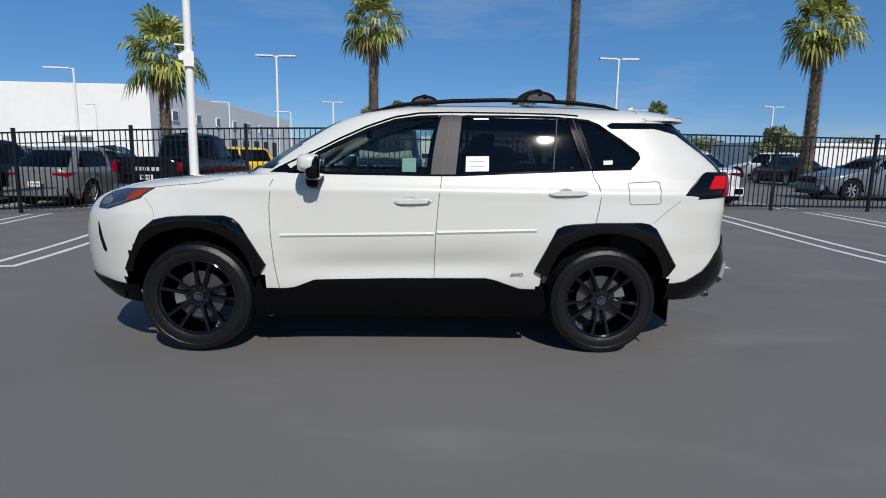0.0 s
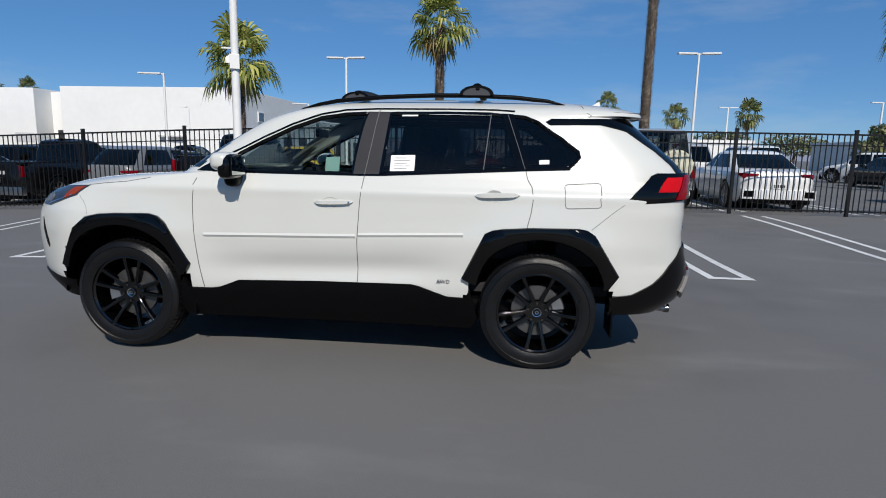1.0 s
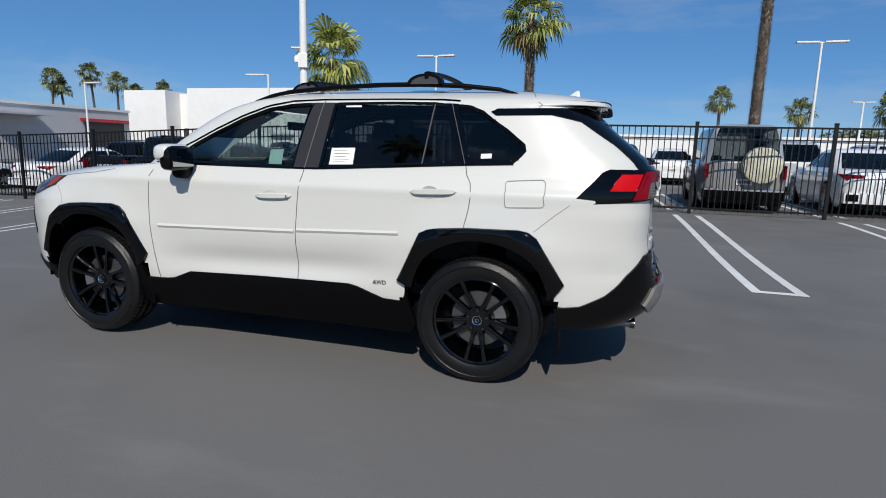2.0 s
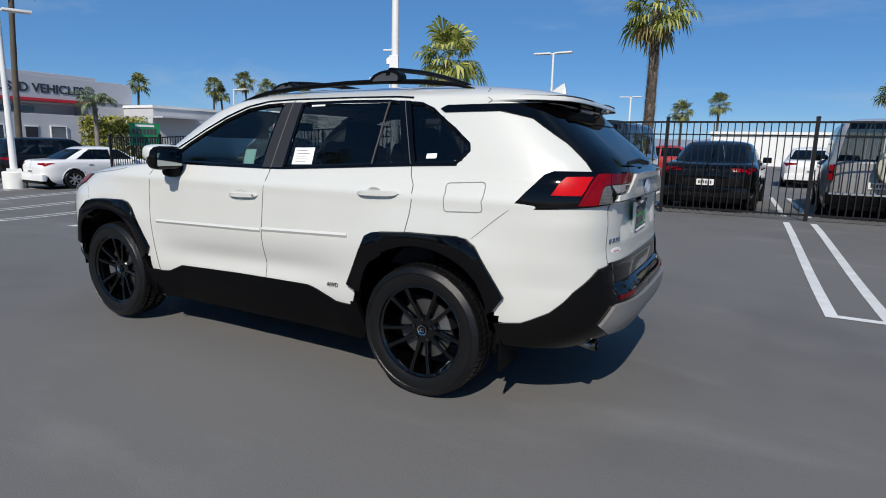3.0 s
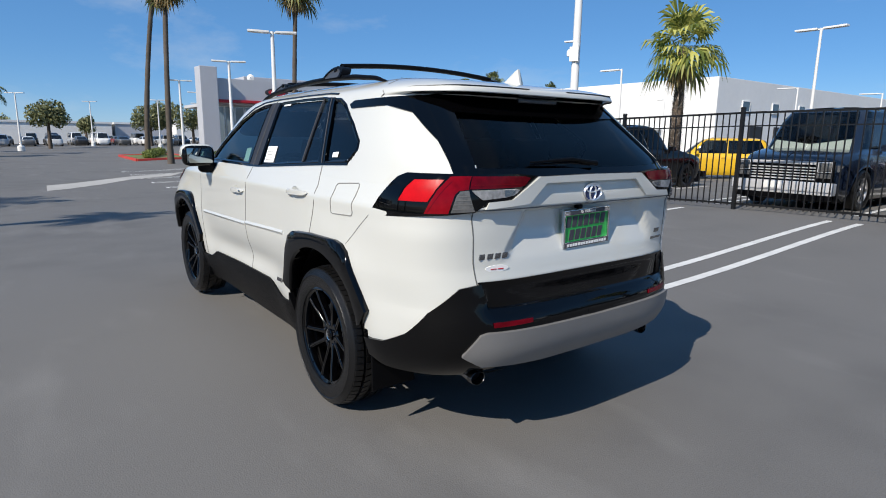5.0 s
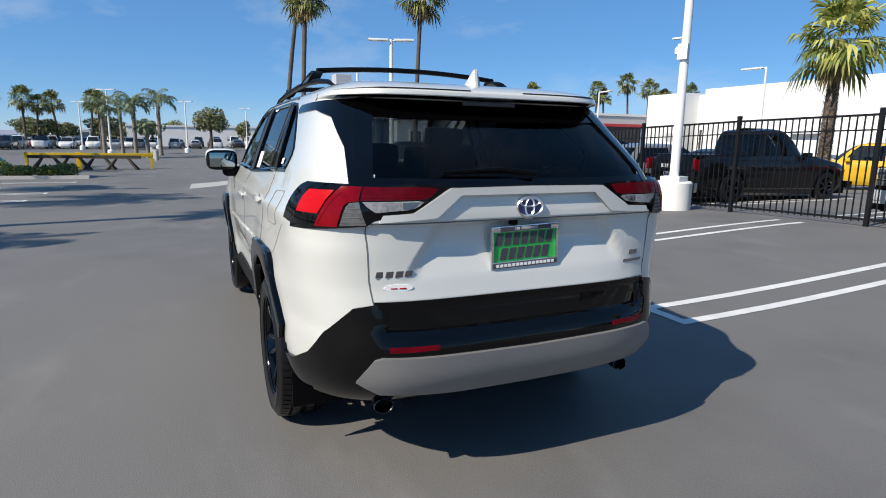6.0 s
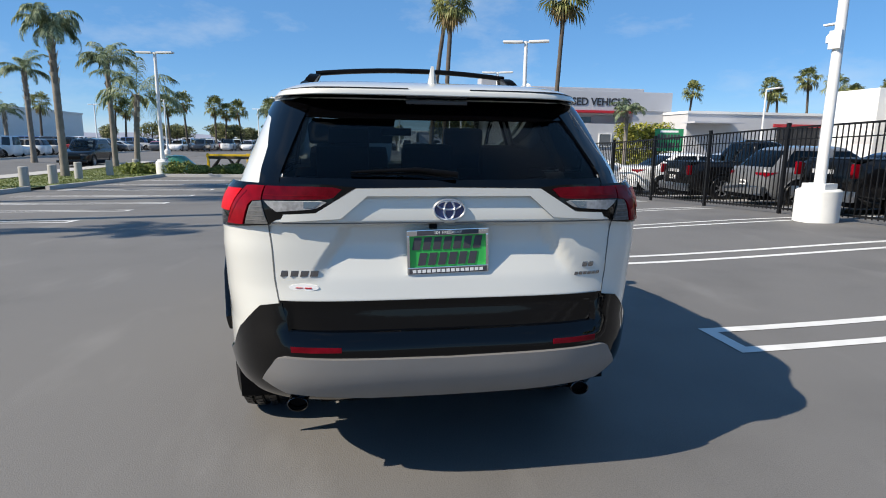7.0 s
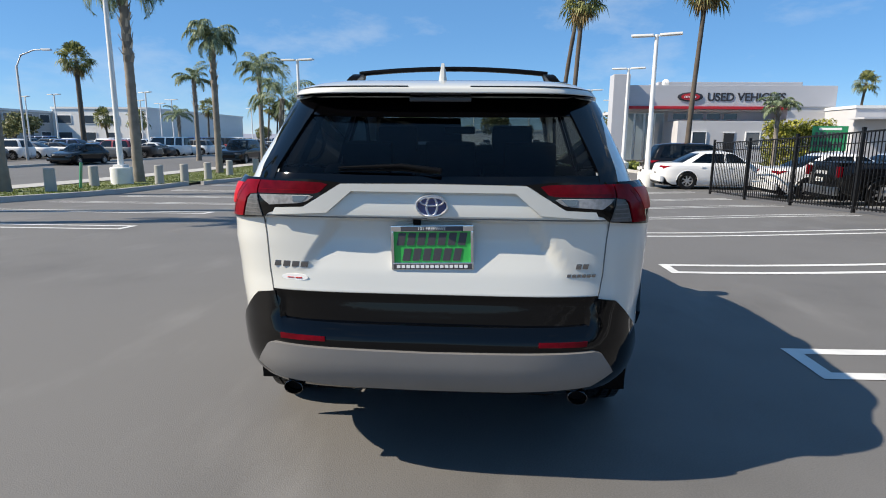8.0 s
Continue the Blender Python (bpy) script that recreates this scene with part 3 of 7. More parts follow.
    bmesh.ops.recalc_face_normals(bm, faces=bm.faces)
    part("caliper", bm, STEEL, w, "bare metal brake caliper", smooth=30)
    return w


def build_hero():
    car = empty("sport_utility_vehicle")
    tagged(car, "pearl white sport utility vehicle with gloss black cladding and alloys", "car")
    # outer skin, panel by panel
    full = {"bonnet": (PAINT, "", 0), "front_fender": (PAINT, "", 1), "front_door": (PAINT, "", 1), "rear_door": (PAINT, "", 1), "quarter_panel": (PAINT, "", 1),
            "tailgate": (PAINT, "", 0), "rear_bumper": (PAINT, "", 1), "bumper_backing": (GLOSS_BLACK, "gloss black bumper backing", 0), "front_bumper": (PAINT, "", 0), "rocker": (MATT_BLACK, "", 1), "roof": (PAINT, "", 0), "spoiler_underside": (GLOSS_BLACK, "gloss black spoiler underside", 0), "pillar": (PAINT, "", 1)}

    def low_sort(x, y, z, side):
        for cx in (-1.345, 1.345):
            if abs(y) > 0.55 and math.hypot(x - cx, z - 0.365) < ARCH_HOLE + 0.03 * (z > .6):
                return None
        if (x > 1.5 or x < -1.5) and z < 0.36:
            return None
        if x < -0.86:
            if z > 1.0 and abs(y) < 0.86 - 0.25 * max(0, -x - 1.6) and z > 1.03:
                return "bonnet"
            return "front_bumper" if x < -1.80 else "front_fender"
        if z < 0.44:
            return "rocker"
        if x < 0.222:
            return "front_door"
        if x < 1.27 and math.hypot(x - 1.345, z - 0.365) > 0.4:
            return "rear_door"
        if x > 2.15 and abs(y) < 0.66 and z > 0.775:
            return "tailgate"
        if (x > 2.15 and abs(y) < 0.66 and z < 0.775) or (x > 1.8 and z < 0.455):
            return "bumper_backing"
        return "rear_bumper" if x > 1.8 and z < 0.80 else "quarter_panel"

    def top_sort(x, y, z, side):
        if z > 1.553:
            return "roof" if z > 1.5615 or x < 1.78 else "spoiler_underside"
        if abs(y) > 0.45 and any(inside(w, x, z) for w in (WIN_F, WIN_R, WIN_Q)):
            return None
        if x > 1.8 and abs(y) < 0.64 and inside(WIN_TAIL, y, z):
            return None
        if x < 0.6 and abs(y) < 0.865 - (z - 1.14) * 0.42 - 0.055 and z > 1.19:
            return None
        if x > 1.86 and abs(y) < 0.66:
            return "tailgate"
        return "pillar" if x < 1.2 else "quarter_panel"

    qs = sorted(set(np.round(np.concatenate([np.arange(-2.95, -0.75, 0.035), np.arange(-0.75, 1.15, 0.032), np.arange(1.15, 3.35, 0.028), [-2.95, 3.35]]), 4)))
    zs = sorted(set(np.round(np.concatenate([np.arange(.22, .64, .03), np.arange(.64, .80, .014), np.arange(.80, 1.06, .03), np.arange(1.06, 1.176, .0075), [1.175, 1.082, 1.092]]), 4)))
    skin_panels(LOW, qs, zs, low_sort, car, full)
    qs = sorted(set(np.round(np.concatenate([np.arange(-1.85, 0.35, 0.035), np.arange(0.35, 1.2, 0.025), np.arange(1.2, 3.4, 0.025), [-1.85, 3.40]]), 4)))
    zs = sorted(set(np.round(np.concatenate([np.arange(1.14, 1.55, .02), [1.55, 1.556], np.arange(1.562, 1.69, .006), [1.6905, 1.692]]), 4)))
    skin_panels(TOP, qs, zs, top_sort, car, full)

    # inner trim so that the cabin is closed and dark
    def trim(name, skin, q0, q1, z0, z1, off, keep, material):
        q, z, p, n = skin_grid(skin, np.linspace(q0, q1, 60), np.linspace(z0, z1, 16))
        verts, faces = [], []
        for side in (1, -1):
            o = len(verts)
            pp = p - n * off
            pp[..., 1] *= side
            verts += [tuple(v) for v in pp.reshape(-1, 3)]
            for i in range(59):
                for j in range(15):
                    c = p[i, j]
                    if keep(c[0], abs(c[1]), c[2]):
                        faces.append((o + i * 16 + j, o + i * 16 + j + 1, o + (i + 1) * 16 + j + 1, o + (i + 1) * 16 + j))
        mesh_part(name, verts, faces, material, car, smooth=60)
    trim("door_lining", LOW, -1.9, 3.3, .45, 1.17, 0.05, lambda x, y, z: -0.95 < x < 2.3 and not (abs(x - 1.345) < .5 and z < .86), FABRIC)
    trim("headliner", TOP, -0.2, 3.2, 1.556, 1.612, 0.03, lambda x, y, z: x < 2.0, TRIM_GREY)
    mesh_part("headliner", [(0.0, -.62, 1.60), (1.85, -.60, 1.575), (1.85, .60, 1.575), (0.0, .62, 1.60)], [(0, 1, 2, 3)], TRIM_GREY, car)

    for side in (1, -1):
        # glazing
        for nm, poly, g, lab in (("front_door_glass", WIN_F, FRONT_GLASS, "lightly tinted front door glass"), ("rear_door_glass", WIN_R, PRIVACY_GLASS, "dark privacy glass"), ("quarter_glass", WIN_Q, PRIVACY_GLASS, "dark privacy glass")):
            patch(nm, TOP, poly, -0.006, g, car, side=side, rim=0, step=0.08, label=lab)
            strip("window_trim", TOP, poly, 0.024, 0.006, GLOSS_BLACK, car, side=side, closed=True, depth=0.02)
        # pillars between the panes
        patch("pillar_cover", TOP, [(.246, 1.568), (.386, 1.568), (.343, 1.180), (.172, 1.180)], 0.003, PILLAR, car, side=side, label="satin dark grey door pillar cover")
        patch("pillar_cover", TOP, [(1.078, 1.566), (1.152, 1.563), (1.262, 1.230), (1.188, 1.226)], 0.005, GLOSS_BLACK, car, side=side)
        patch("pillar_cover", TOP, [(-.86, 1.178), (-.755, 1.236), (-.70, 1.19), (-.70, 1.178)], 0.004, GLOSS_BLACK, car, side=side)
        strip("window_divider", TOP, [(.982, 1.226), (1.016, 1.566)], 0.006, 0.004, TRIM_FILM, car, side=side)
        strip("pillar_trim", TOP, [(1.118, 1.56), (1.232, 1.232)], 0.004, 0.008, TRIM_FILM, car, side=side)
        # dark line of the upper door frame, from mirror to roof
        strip("window_surround", TOP, [(-.83, 1.192), (-.56, 1.325), (-.417, 1.400), (-.237, 1.484), (-.054, 1.549), (.10, 1.577), (.30, 1.586), (.75, 1.590), (1.05, 1.588), (1.16, 1.581)], 0.012, 0.004, GLOSS_BLACK, car, side=side)
        strip("belt_trim", TOP, [(-.74, 1.176), (.20, 1.176), (.34, 1.178), (1.23, 1.228), (1.50, 1.240)], 0.012, 0.004, GLOSS_BLACK, car, side=side)
        # floating-roof strip and black tail pillar
        patch("roof_strip", TOP, [(1.375, 1.500), (1.66, 1.505), (1.85, 1.512), (1.85, 1.548), (1.38, 1.538), (1.345, 1.52)], 0.004, GLOSS_BLACK, car, side=side)
        qt = TOP.q_tail
        patch("tail_pillar", TOP, [(TOP.q_side(1.675, 1.506), 1.506), (TOP.q_side(1.835, 1.470), 1.470), (TOP.q_side(2.015, 1.352), 1.352), (TOP.q_side(2.112, 1.268), 1.268), (TOP.q_side(2.155, 1.215), 1.215),
                                    (qt(-.62, 1.220), 1.220), (qt(-.615, 1.26), 1.26), (qt(-.555, 1.44), 1.44), (qt(-.51, 1.547), 1.547), (TOP.q_side(1.84, 1.552), 1.552)], 0.006, GLOSS_BLACK, car, "wrap", side, label="gloss black tail pillar")
        # wheel-arch cladding: a flat-topped polygon ring round each wheel
        for nm, poly, cx in (("arch_cladding", FENDER_F, -1.345), ("arch_cladding", FENDER_R, 1.345)):
            outer = poly
            fine = []
            for a, b in zip(outer, outer[1:]):
                fine += [(a[0] + (b[0] - a[0]) * t, a[1] + (b[1] - a[1]) * t) for t in (0, .25, .5, .75)]
            fine.append(outer[-1])
            ring = []
            for x, z in fine:
                dx, dz = x - cx, z - 0.365
                k = (0.455 - 0.045 * min(1, max(0, (0.76 - z) / 0.2))) / math.hypot(dx, dz)
                ring.append((cx + dx * k, 0.365 + dz * k))
            bm = bmesh.new()
            cols = []
            for (xo, zo), (xi, zi) in zip(fine, ring):
                col = []
                for t, off in ((0, -0.004), (0.02, 0.016), (.10, 0.024), (.5, 0.027), (.92, 0.022), (1, 0.012), (1.0, -0.05)):
                    x, z = xo + (xi - xo) * t, zo + (zi - zo) * t
                    q = LOW.q_side(x, z)
                    co = LOW.at(q, z) + LOW.normal(q, z) * off
                    co[1] *= side
                    col.append(bm.verts.new(co))
                cols.append(col)
            for c0, c1 in zip(cols, cols[1:]):
                for k in range(6):
                    bm.faces.new((c0[k], c0[k + 1], c1[k + 1], c1[k]))
            bmesh.ops.recalc_face_normals(bm, faces=bm.faces)
            part(nm, bm, GLOSS_BLACK, car, "gloss black angular wheel-arch cladding", smooth=40)
            # wheel well
            bm = bmesh.new()
            rows = [[bm.verts.new((cx + r * math.cos(a), -y * side, 0.365 + r * math.sin(a))) for a in np.linspace(-0.04, math.pi + 0.04, 28)] for r, y in ((.468, .838), (.468, .52), (.05, .50))]
            for r0, r1 in zip(rows, rows[1:]):
                for k in range(27):
                    bm.faces.new((r0[k], r0[k + 1], r1[k + 1], r1[k]))
            part("wheel_well", bm, MATT_BLACK, car, smooth=40)
        # sill cladding
        patch("sill_cladding", LOW, [(-.93, .50), (-.90, .43), (-.808, .424), (-.699, .437), (-.57, .487), (-.039, .502), (.553, .509), (.61, .498), (.70, .468), (.78, .443), (.90, .44), (.92, .50), (.97, .30), (.93, .235), (-.95, .235), (-.98, .30)],
              0.012, MATT_BLACK, car, side=side, rim=0.03, label="black plastic sill cladding")
        # side mouldings, in body colour
        for a, b in (((-.780, .780), (.207, .803)), ((.224, .811), (.874, .834))):
            strip("side_moulding", LOW, [a, b], 0.026, 0.009, PAINT, car, side=side, depth=0.012, label="slim white side moulding")
        # shut lines
        strip("shut_line", LOW, [(-.826, 1.135), (-.838, 1.054), (-.840, .767), (-.824, .583), (-.797, .428)], 0.0045, 0.0015, SHUT, car, side=side, depth=0.004)
        strip("shut_line", LOW, [(.252, 1.172), (.232, 1.0), (.217, .782), (.211, .500)], 0.0045, 0.0015, SHUT, car, side=side, depth=0.004)
        strip("shut_line", TOP, [(.318, 1.582), (.252, 1.178)], 0.0045, 0.005, SHUT, car, side=side, depth=0.006)
        strip("shut_line", LOW, [(1.250, 1.172), (1.276, 1.13), (1.285, 1.052), (1.276, .98), (1.255, .889)], 0.0045, 0.0015, SHUT, car, side=side, depth=0.004)
        strip("shut_line", TOP, [(1.236, 1.228), (1.25, 1.17)], 0.0045, 0.0015, SHUT, car, side=side, depth=0.004)
        strip("shut_line", LOW, [(1.815, 1.040), (1.745, .985), (1.635, .890)], 0.0035, 0.0012, SOFT_GAP, car, side=side, depth=0.004)
        strip("bonnet_line", LOW, [(-1.585, 1.070), (-1.45, 1.086), (-1.30, 1.100), (-1.14, 1.128)], 0.0045, 0.0015, SHUT, car, side=side, depth=0.004)
        strip("bumper_line", LOW, [(-1.64, 1.0), (-1.60, .965), (-1.575, .93), (-1.565, .885)], 0.003, 0.001, SOFT_GAP, car, side=side, depth=0.004)
        # door handles with their finger hollows
        for hx, hz, ln in ((.070, 1.005, .125), (1.072, 1.073, .135)):
            h = empty("door_handle")
            h.parent = car
            h["label"] = "white pull door handle"
            co = LOW.at(hx, hz)
            h.matrix_basis = pose(hx, co[1] * side, hz, 0, -2 if side > 0 else -2, 0)
            bm = bmesh.new()
            rows = []
            for t in np.linspace(-1, 1, 15):
                e = (1 - abs(t) ** 5)
                rows.append([bm.verts.new((t * ln, side * (-0.004 - 0.020 * e + 0.005 * s2), 0.016 * e ** .5 * c2 + 0.004)) for c2, s2 in ((1, 2.0), (.7, 0), (-.7, 0), (-1, 2.0), (-.5, 4), (.5, 4))])
            for r0, r1 in zip(rows, rows[1:]):
                for k in range(6):
                    bm.faces.new((r0[k], r0[(k + 1) % 6], r1[(k + 1) % 6], r1[k]))
            bmesh.ops.recalc_face_normals(bm, faces=bm.faces)
            part("grip", bm, PAINT, h, smooth=40)
            bm = bmesh.new()
            rows = []
            for r in np.linspace(0.05, 1, 7):
                rows.append([bm.verts.new((-0.02 + 0.052 * r * math.cos(a), side * 0.012 * (1 - r * r) - 0.003 * side, 0.002 + 0.034 * r * math.sin(a))) for a in np.linspace(0, 6.283185, 25)[:-1]])
            for r0, r1 in zip(rows, rows[1:]):
                for k in range(24):
                    bm.faces.new((r0[k], r0[(k + 1) % 24], r1[(k + 1) % 24], r1[k]))
            bmesh.ops.recalc_face_normals(bm, faces=bm.faces)
            part("finger_hollow", bm, PAINT, h, smooth=60)
            if hx < 0.5:
                part("key_button", lathe([(.001, -.0), (.006, -.001), (.007, .003)], sides=14), CHROME, h).matrix_basis = pose(.10, -0.0255 * side, .004, 0, 0, 0 if side > 0 else 180)
        # mirror on the door
        mi = empty("side_mirror")
        mi.parent = car
        mi["label"] = "white door mirror with a black base"
        mi.matrix_basis = pose(-.560, -0.985 * side, 1.215)
        def blob(cx, cy, cz, rx, ry, rz, n, cut=None):
            bm = bmesh.new()
            bmesh.ops.create_uvsphere(bm, u_segments=28, v_segments=16, radius=1)
            for v in bm.verts:
                c = v.co
                k = (abs(c.x) ** n + abs(c.y) ** n + abs(c.z) ** n) ** (-1 / n)
                v.co = Vector((cx + rx * c.x * k, cy + ry * c.y * k, cz + rz * c.z * k))
                if cut:
                    v.co = Vector(cut(*v.co))
            return bm
        part("mirror_cap", blob(-.004, 0, 0.030, .056, .114, .056, 3.4, lambda x, y, z: (x - 0.015 * max(0, -x / .05), y, z)), PAINT, mi, smooth=60)
        part("mirror_housing", blob(.018, 0, 0.0, .046, .111, .076, 4.0), GLOSS_BLACK, mi, "gloss black mirror housing", smooth=60)
        part("mirror_foot", blob(-.004, 0.062 * side, -.080, .044, .062, .046, 2.8, lambda x, y, z: (x - 0.04 * z, y, z)), MATT_BLACK, mi, "black mirror base", smooth=60)
        part("mirror_face", box(.058, .066, -.094, .094, -.056, .060, .004), MATT_BLACK, mi, smooth=30)
        part("mirror_glass", box(.065, .0675, -.088, .088, -.050, .055, .001), MIRROR_GLASS, mi, "mirror glass", smooth=30)
        part("mirror_arm", tube([(.0, .05 * side, -.09), (.01, .16 * side, -.075)], .03, 10), MATT_BLACK, mi)
        # headlamp
        patch("headlamp", LOW, [(-1.99, .925), (-1.97, .985), (-1.90, 1.030), (-1.80, 1.052), (-1.575, 1.066), (-1.665, 1.000), (-1.80, .955), (-1.90, .925)], 0.006, LAMP_BLUE, car, side=side, step=0.03, label="clear headlamp")
        patch("headlamp_reflector", LOW, [(-1.955, .945), (-1.945, .985), (-1.90, 1.005), (-1.86, .985), (-1.885, .950)], 0.009, CLEAR_LENS, car, side=side, step=0.02, label="grey headlamp reflector")
        strip("headlamp_edge", LOW, [(-1.905, .935), (-1.80, .966), (-1.70, 1.000)], 0.006, 0.010, CHROME, car, side=side)
        patch("side_marker", LOW, [(-1.70, 1.046), (-1.60, 1.058), (-1.67, 1.006), (-1.765, .972)], 0.010, AMBER_LENS, car, side=side, step=0.03, label="amber side marker lens")
        patch("bumper_slot", LOW, [(-1.985, .84), (-1.970, .80), (-1.925, .66), (-1.935, .64), (-1.955, .66), (-1.985, .76)], 0.004, MATT_BLACK, car, side=side)
        patch("front_skirt", LOW, [(-2.96, .475), (LOW.q_side(-1.98, .465), .465), (LOW.q_side(-1.70, .435), .435), (LOW.q_side(-1.70, .315), .315), (LOW.q_side(-1.95, .335), .335), (-2.96, .35)], 0.010, MATT_BLACK, car, "wrap", side)
        # fuel flap
        if side > 0:
            strip("fuel_flap_line", LOW, [(1.468, 1.135), (1.473, 1.145), (1.484, 1.150), (1.57, 1.156), (1.662, 1.162), (1.674, 1.157), (1.680, 1.146), (1.682, 1.09), (1.683, 1.035), (1.678, 1.025), (1.666, 1.020), (1.58, 1.016), (1.492, 1.012), (1.480, 1.017), (1.475, 1.028), (1.471, 1.08)], 0.0042, 0.0026, SOFT_GAP, car, closed=True, depth=0.006, step=0.015)
        # rear lamp, wrapping the corner
        lamp = empty("rear_lamp")
        lamp.parent = car
        lamp["label"] = "red and clear wraparound rear lamp in a black housing"
        MID = Skin(curve((1.03, .889), (1.07, .889), (1.12, .886), (1.16, .878), (1.19, .866), (1.215, .848), (1.24, .825)), LOW.xf, lambda z: np.where(z > 1.16, 2.260, 2.263), -0.75, 1.15, 5.0, 6.0)
        Q, U = MID.q_side, MID.q_tail
        patch("lamp_housing", MID, [(Q(1.812, 1.042), 1.042), (Q(1.885, 1.122), 1.122), (Q(1.965, 1.207), 1.207), (Q(2.0, 1.222), 1.222), (Q(2.13, 1.224), 1.224), (U(-.66, 1.226), 1.226), (U(-.45, 1.226), 1.226), (U(-.345, 1.216), 1.216), (U(-.40, 1.180), 1.180),
                                     (U(-.475, 1.128), 1.128), (U(-.53, 1.118), 1.118), (U(-.63, 1.098), 1.098), (U(-.655, 1.080), 1.080), (U(-.74, 1.072), 1.072), (Q(2.12, 1.064), 1.064)], 0.0105, GLOSS_BLACK, lamp, "wrap", side, rim=0.025)
        patch("tail_light_bar", MID, [(2.463, 1.170), (2.452, 1.217), (U(-.50, 1.219), 1.219), (U(-.42, 1.216), 1.216), (U(-.395, 1.209), 1.209), (U(-.425, 1.180), 1.180), (U(-.45, 1.174), 1.174)], 0.017, DEEP_RED, lamp, "wrap", side, rim=0.008, label="deep red light bar")
        patch("tail_light_corner", MID, [(2.205, 1.075), (2.235, 1.118), (2.270, 1.160), (2.312, 1.200), (2.325, 1.213), (2.38, 1.216), (2.444, 1.217), (2.455, 1.168), (2.40, 1.164), (2.378, 1.150), (2.348, 1.077)], 0.017, RED_LENS, lamp, "wrap", side, rim=0.008, step=0.025, label="deep red corner lens")
        patch("brake_light", MID, [(Q(2.005, 1.118), 1.118), (Q(2.030, 1.165), 1.165), (Q(2.058, 1.197), 1.197), (2.295, 1.201), (2.258, 1.160), (2.222, 1.120)], 0.0155, RED_BRIGHT, lamp, "wrap", side, rim=0.006, step=0.025, label="bright red brake lens")
        patch("turn_light", MID, [(2.362, 1.080), (2.390, 1.148), (2.404, 1.158), (2.458, 1.161), (2.505, 1.084)], 0.0150, CLEAR_LENS, lamp, "wrap", side, rim=0.006, step=0.03, label="ribbed clear lens")
        strip("lens_rib", MID, [(2.466, 1.186), (U(-.44, 1.186), 1.186)], .003, 0.0178, RED_LENS, lamp, side=side, where="wrap")
        strip("lens_rib", MID, [(2.226, 1.082), (2.290, 1.150), (2.345, 1.196)], .004, 0.0178, DEEP_RED, lamp, side=side, where="wrap")
        for k in range(4):
            zz = 1.096 + k * 0.016
            strip("lens_rib", MID, [(2.374 + .006 * k, zz), (2.490 - .008 * k, zz)], 0.004, 0.0162, SHUT, lamp, side=side, where="wrap")
        patch("reverse_light", MID, [(U(-.625, 1.128), 1.128), (2.474, 1.161), (U(-.47, 1.163), 1.163), (U(-.45, 1.158), 1.158), (U(-.485, 1.142), 1.142), (U(-.51, 1.137), 1.137)], 0.0150, REVERSE_LENS, lamp, "wrap", side, rim=0.006, step=0.02, label="clear reversing lens")
        patch("lamp_corner_lens", MID, [(U(-.53, 1.142), 1.142), (U(-.53, 1.159), 1.159), (U(-.470, 1.159), 1.159), (U(-.495, 1.143), 1.143)], 0.0165, DARK_CHROME, lamp, "wrap", side, rim=0.004, step=0.03)
        # rear bumper, black wrap part
        L = LOW
        patch("bumper_cladding", L, [(L.q_side(1.76, .484), .484), (L.q_side(1.894, .500), .500), (L.q_side(2.02, .562), .562), (L.q_side(2.115, .665), .665), (L.q_tail(-.735, .735), .735), (L.q_tail(-.70, .772), .772), (L.q_tail(-.62, .787), .787),
                                      (L.q_tail(-.60, .672), .672), (3.348, .668), (3.348, .40), (L.q_tail(-.6, .375), .375), (L.q_side(2.05, .370), .370), (L.q_side(1.76, .375), .375)], 0.012, GLOSS_BLACK, car, "wrap", side, rim=0.03, label="gloss black rear bumper cladding")
        patch("reflector", L, [(L.q_tail(-.585, .612), .612), (L.q_tail(-.588, .631), .631), (L.q_tail(-.405, .631), .631), (L.q_tail(-.405, .614), .614)], 0.016, DEEP_RED, car, "wrap", side, rim=0.006, step=0.03, label="red bumper reflector")
        # tailgate shut line
        strip("shut_line", L, [(-.655, 1.085), (-.652, .98), (-.648, .875), (-.632, .778)], 0.0045, 0.0015, SHUT, car, side=side, depth=0.004, where="tail")
        strip("spoiler_line", TOP, [(1.605, 1.548), (1.60, 1.575), (1.575, 1.61), (1.56, 1.63)], 0.0045, 0.0015, SHUT, car, side=side, depth=0.004)
        # roof rail with its end feet
        rail = empty("roof_rail")
        rail.parent = car
        rail["label"] = "black roof rail"
        pts = [(-.22, .615, 1.586), (-.10, .612, 1.618), (.02, .61, 1.640), (.32, .60, 1.668), (.64, .595, 1.682), (.9, .592, 1.684), (1.16, .588, 1.674), (1.36, .585, 1.655), (1.47, .583, 1.630)]
        part("rail_bar", tube([(x, -y * side, z) for x, y, z in pts], [.006, .014, .017, .018, .018, .018, .018, .015, .006], 10, flat=0.8), MATT_BLACK, rail, smooth=50)
        # mud flaps
        for fx in (-.885, 1.785):
            part("mud_flap", box(fx, fx + .012, *sorted((-.872 * side, -.645 * side)), .235 if fx < 0 else .225, .56, .004), MATT_BLACK, car, "black mud flap", smooth=30)
        # exhaust tip
        ex = empty("exhaust_tip")
        ex.parent = car
        ex["label"] = "oval dark chrome exhaust tip"
        part("pipe", tube([(2.06, -.58 * side, .372), (2.19, -.584 * side, .358)], .038, 20, caps=False, flat=0.72), DARK_CHROME, ex, smooth=50)
        lip = bmesh.new()
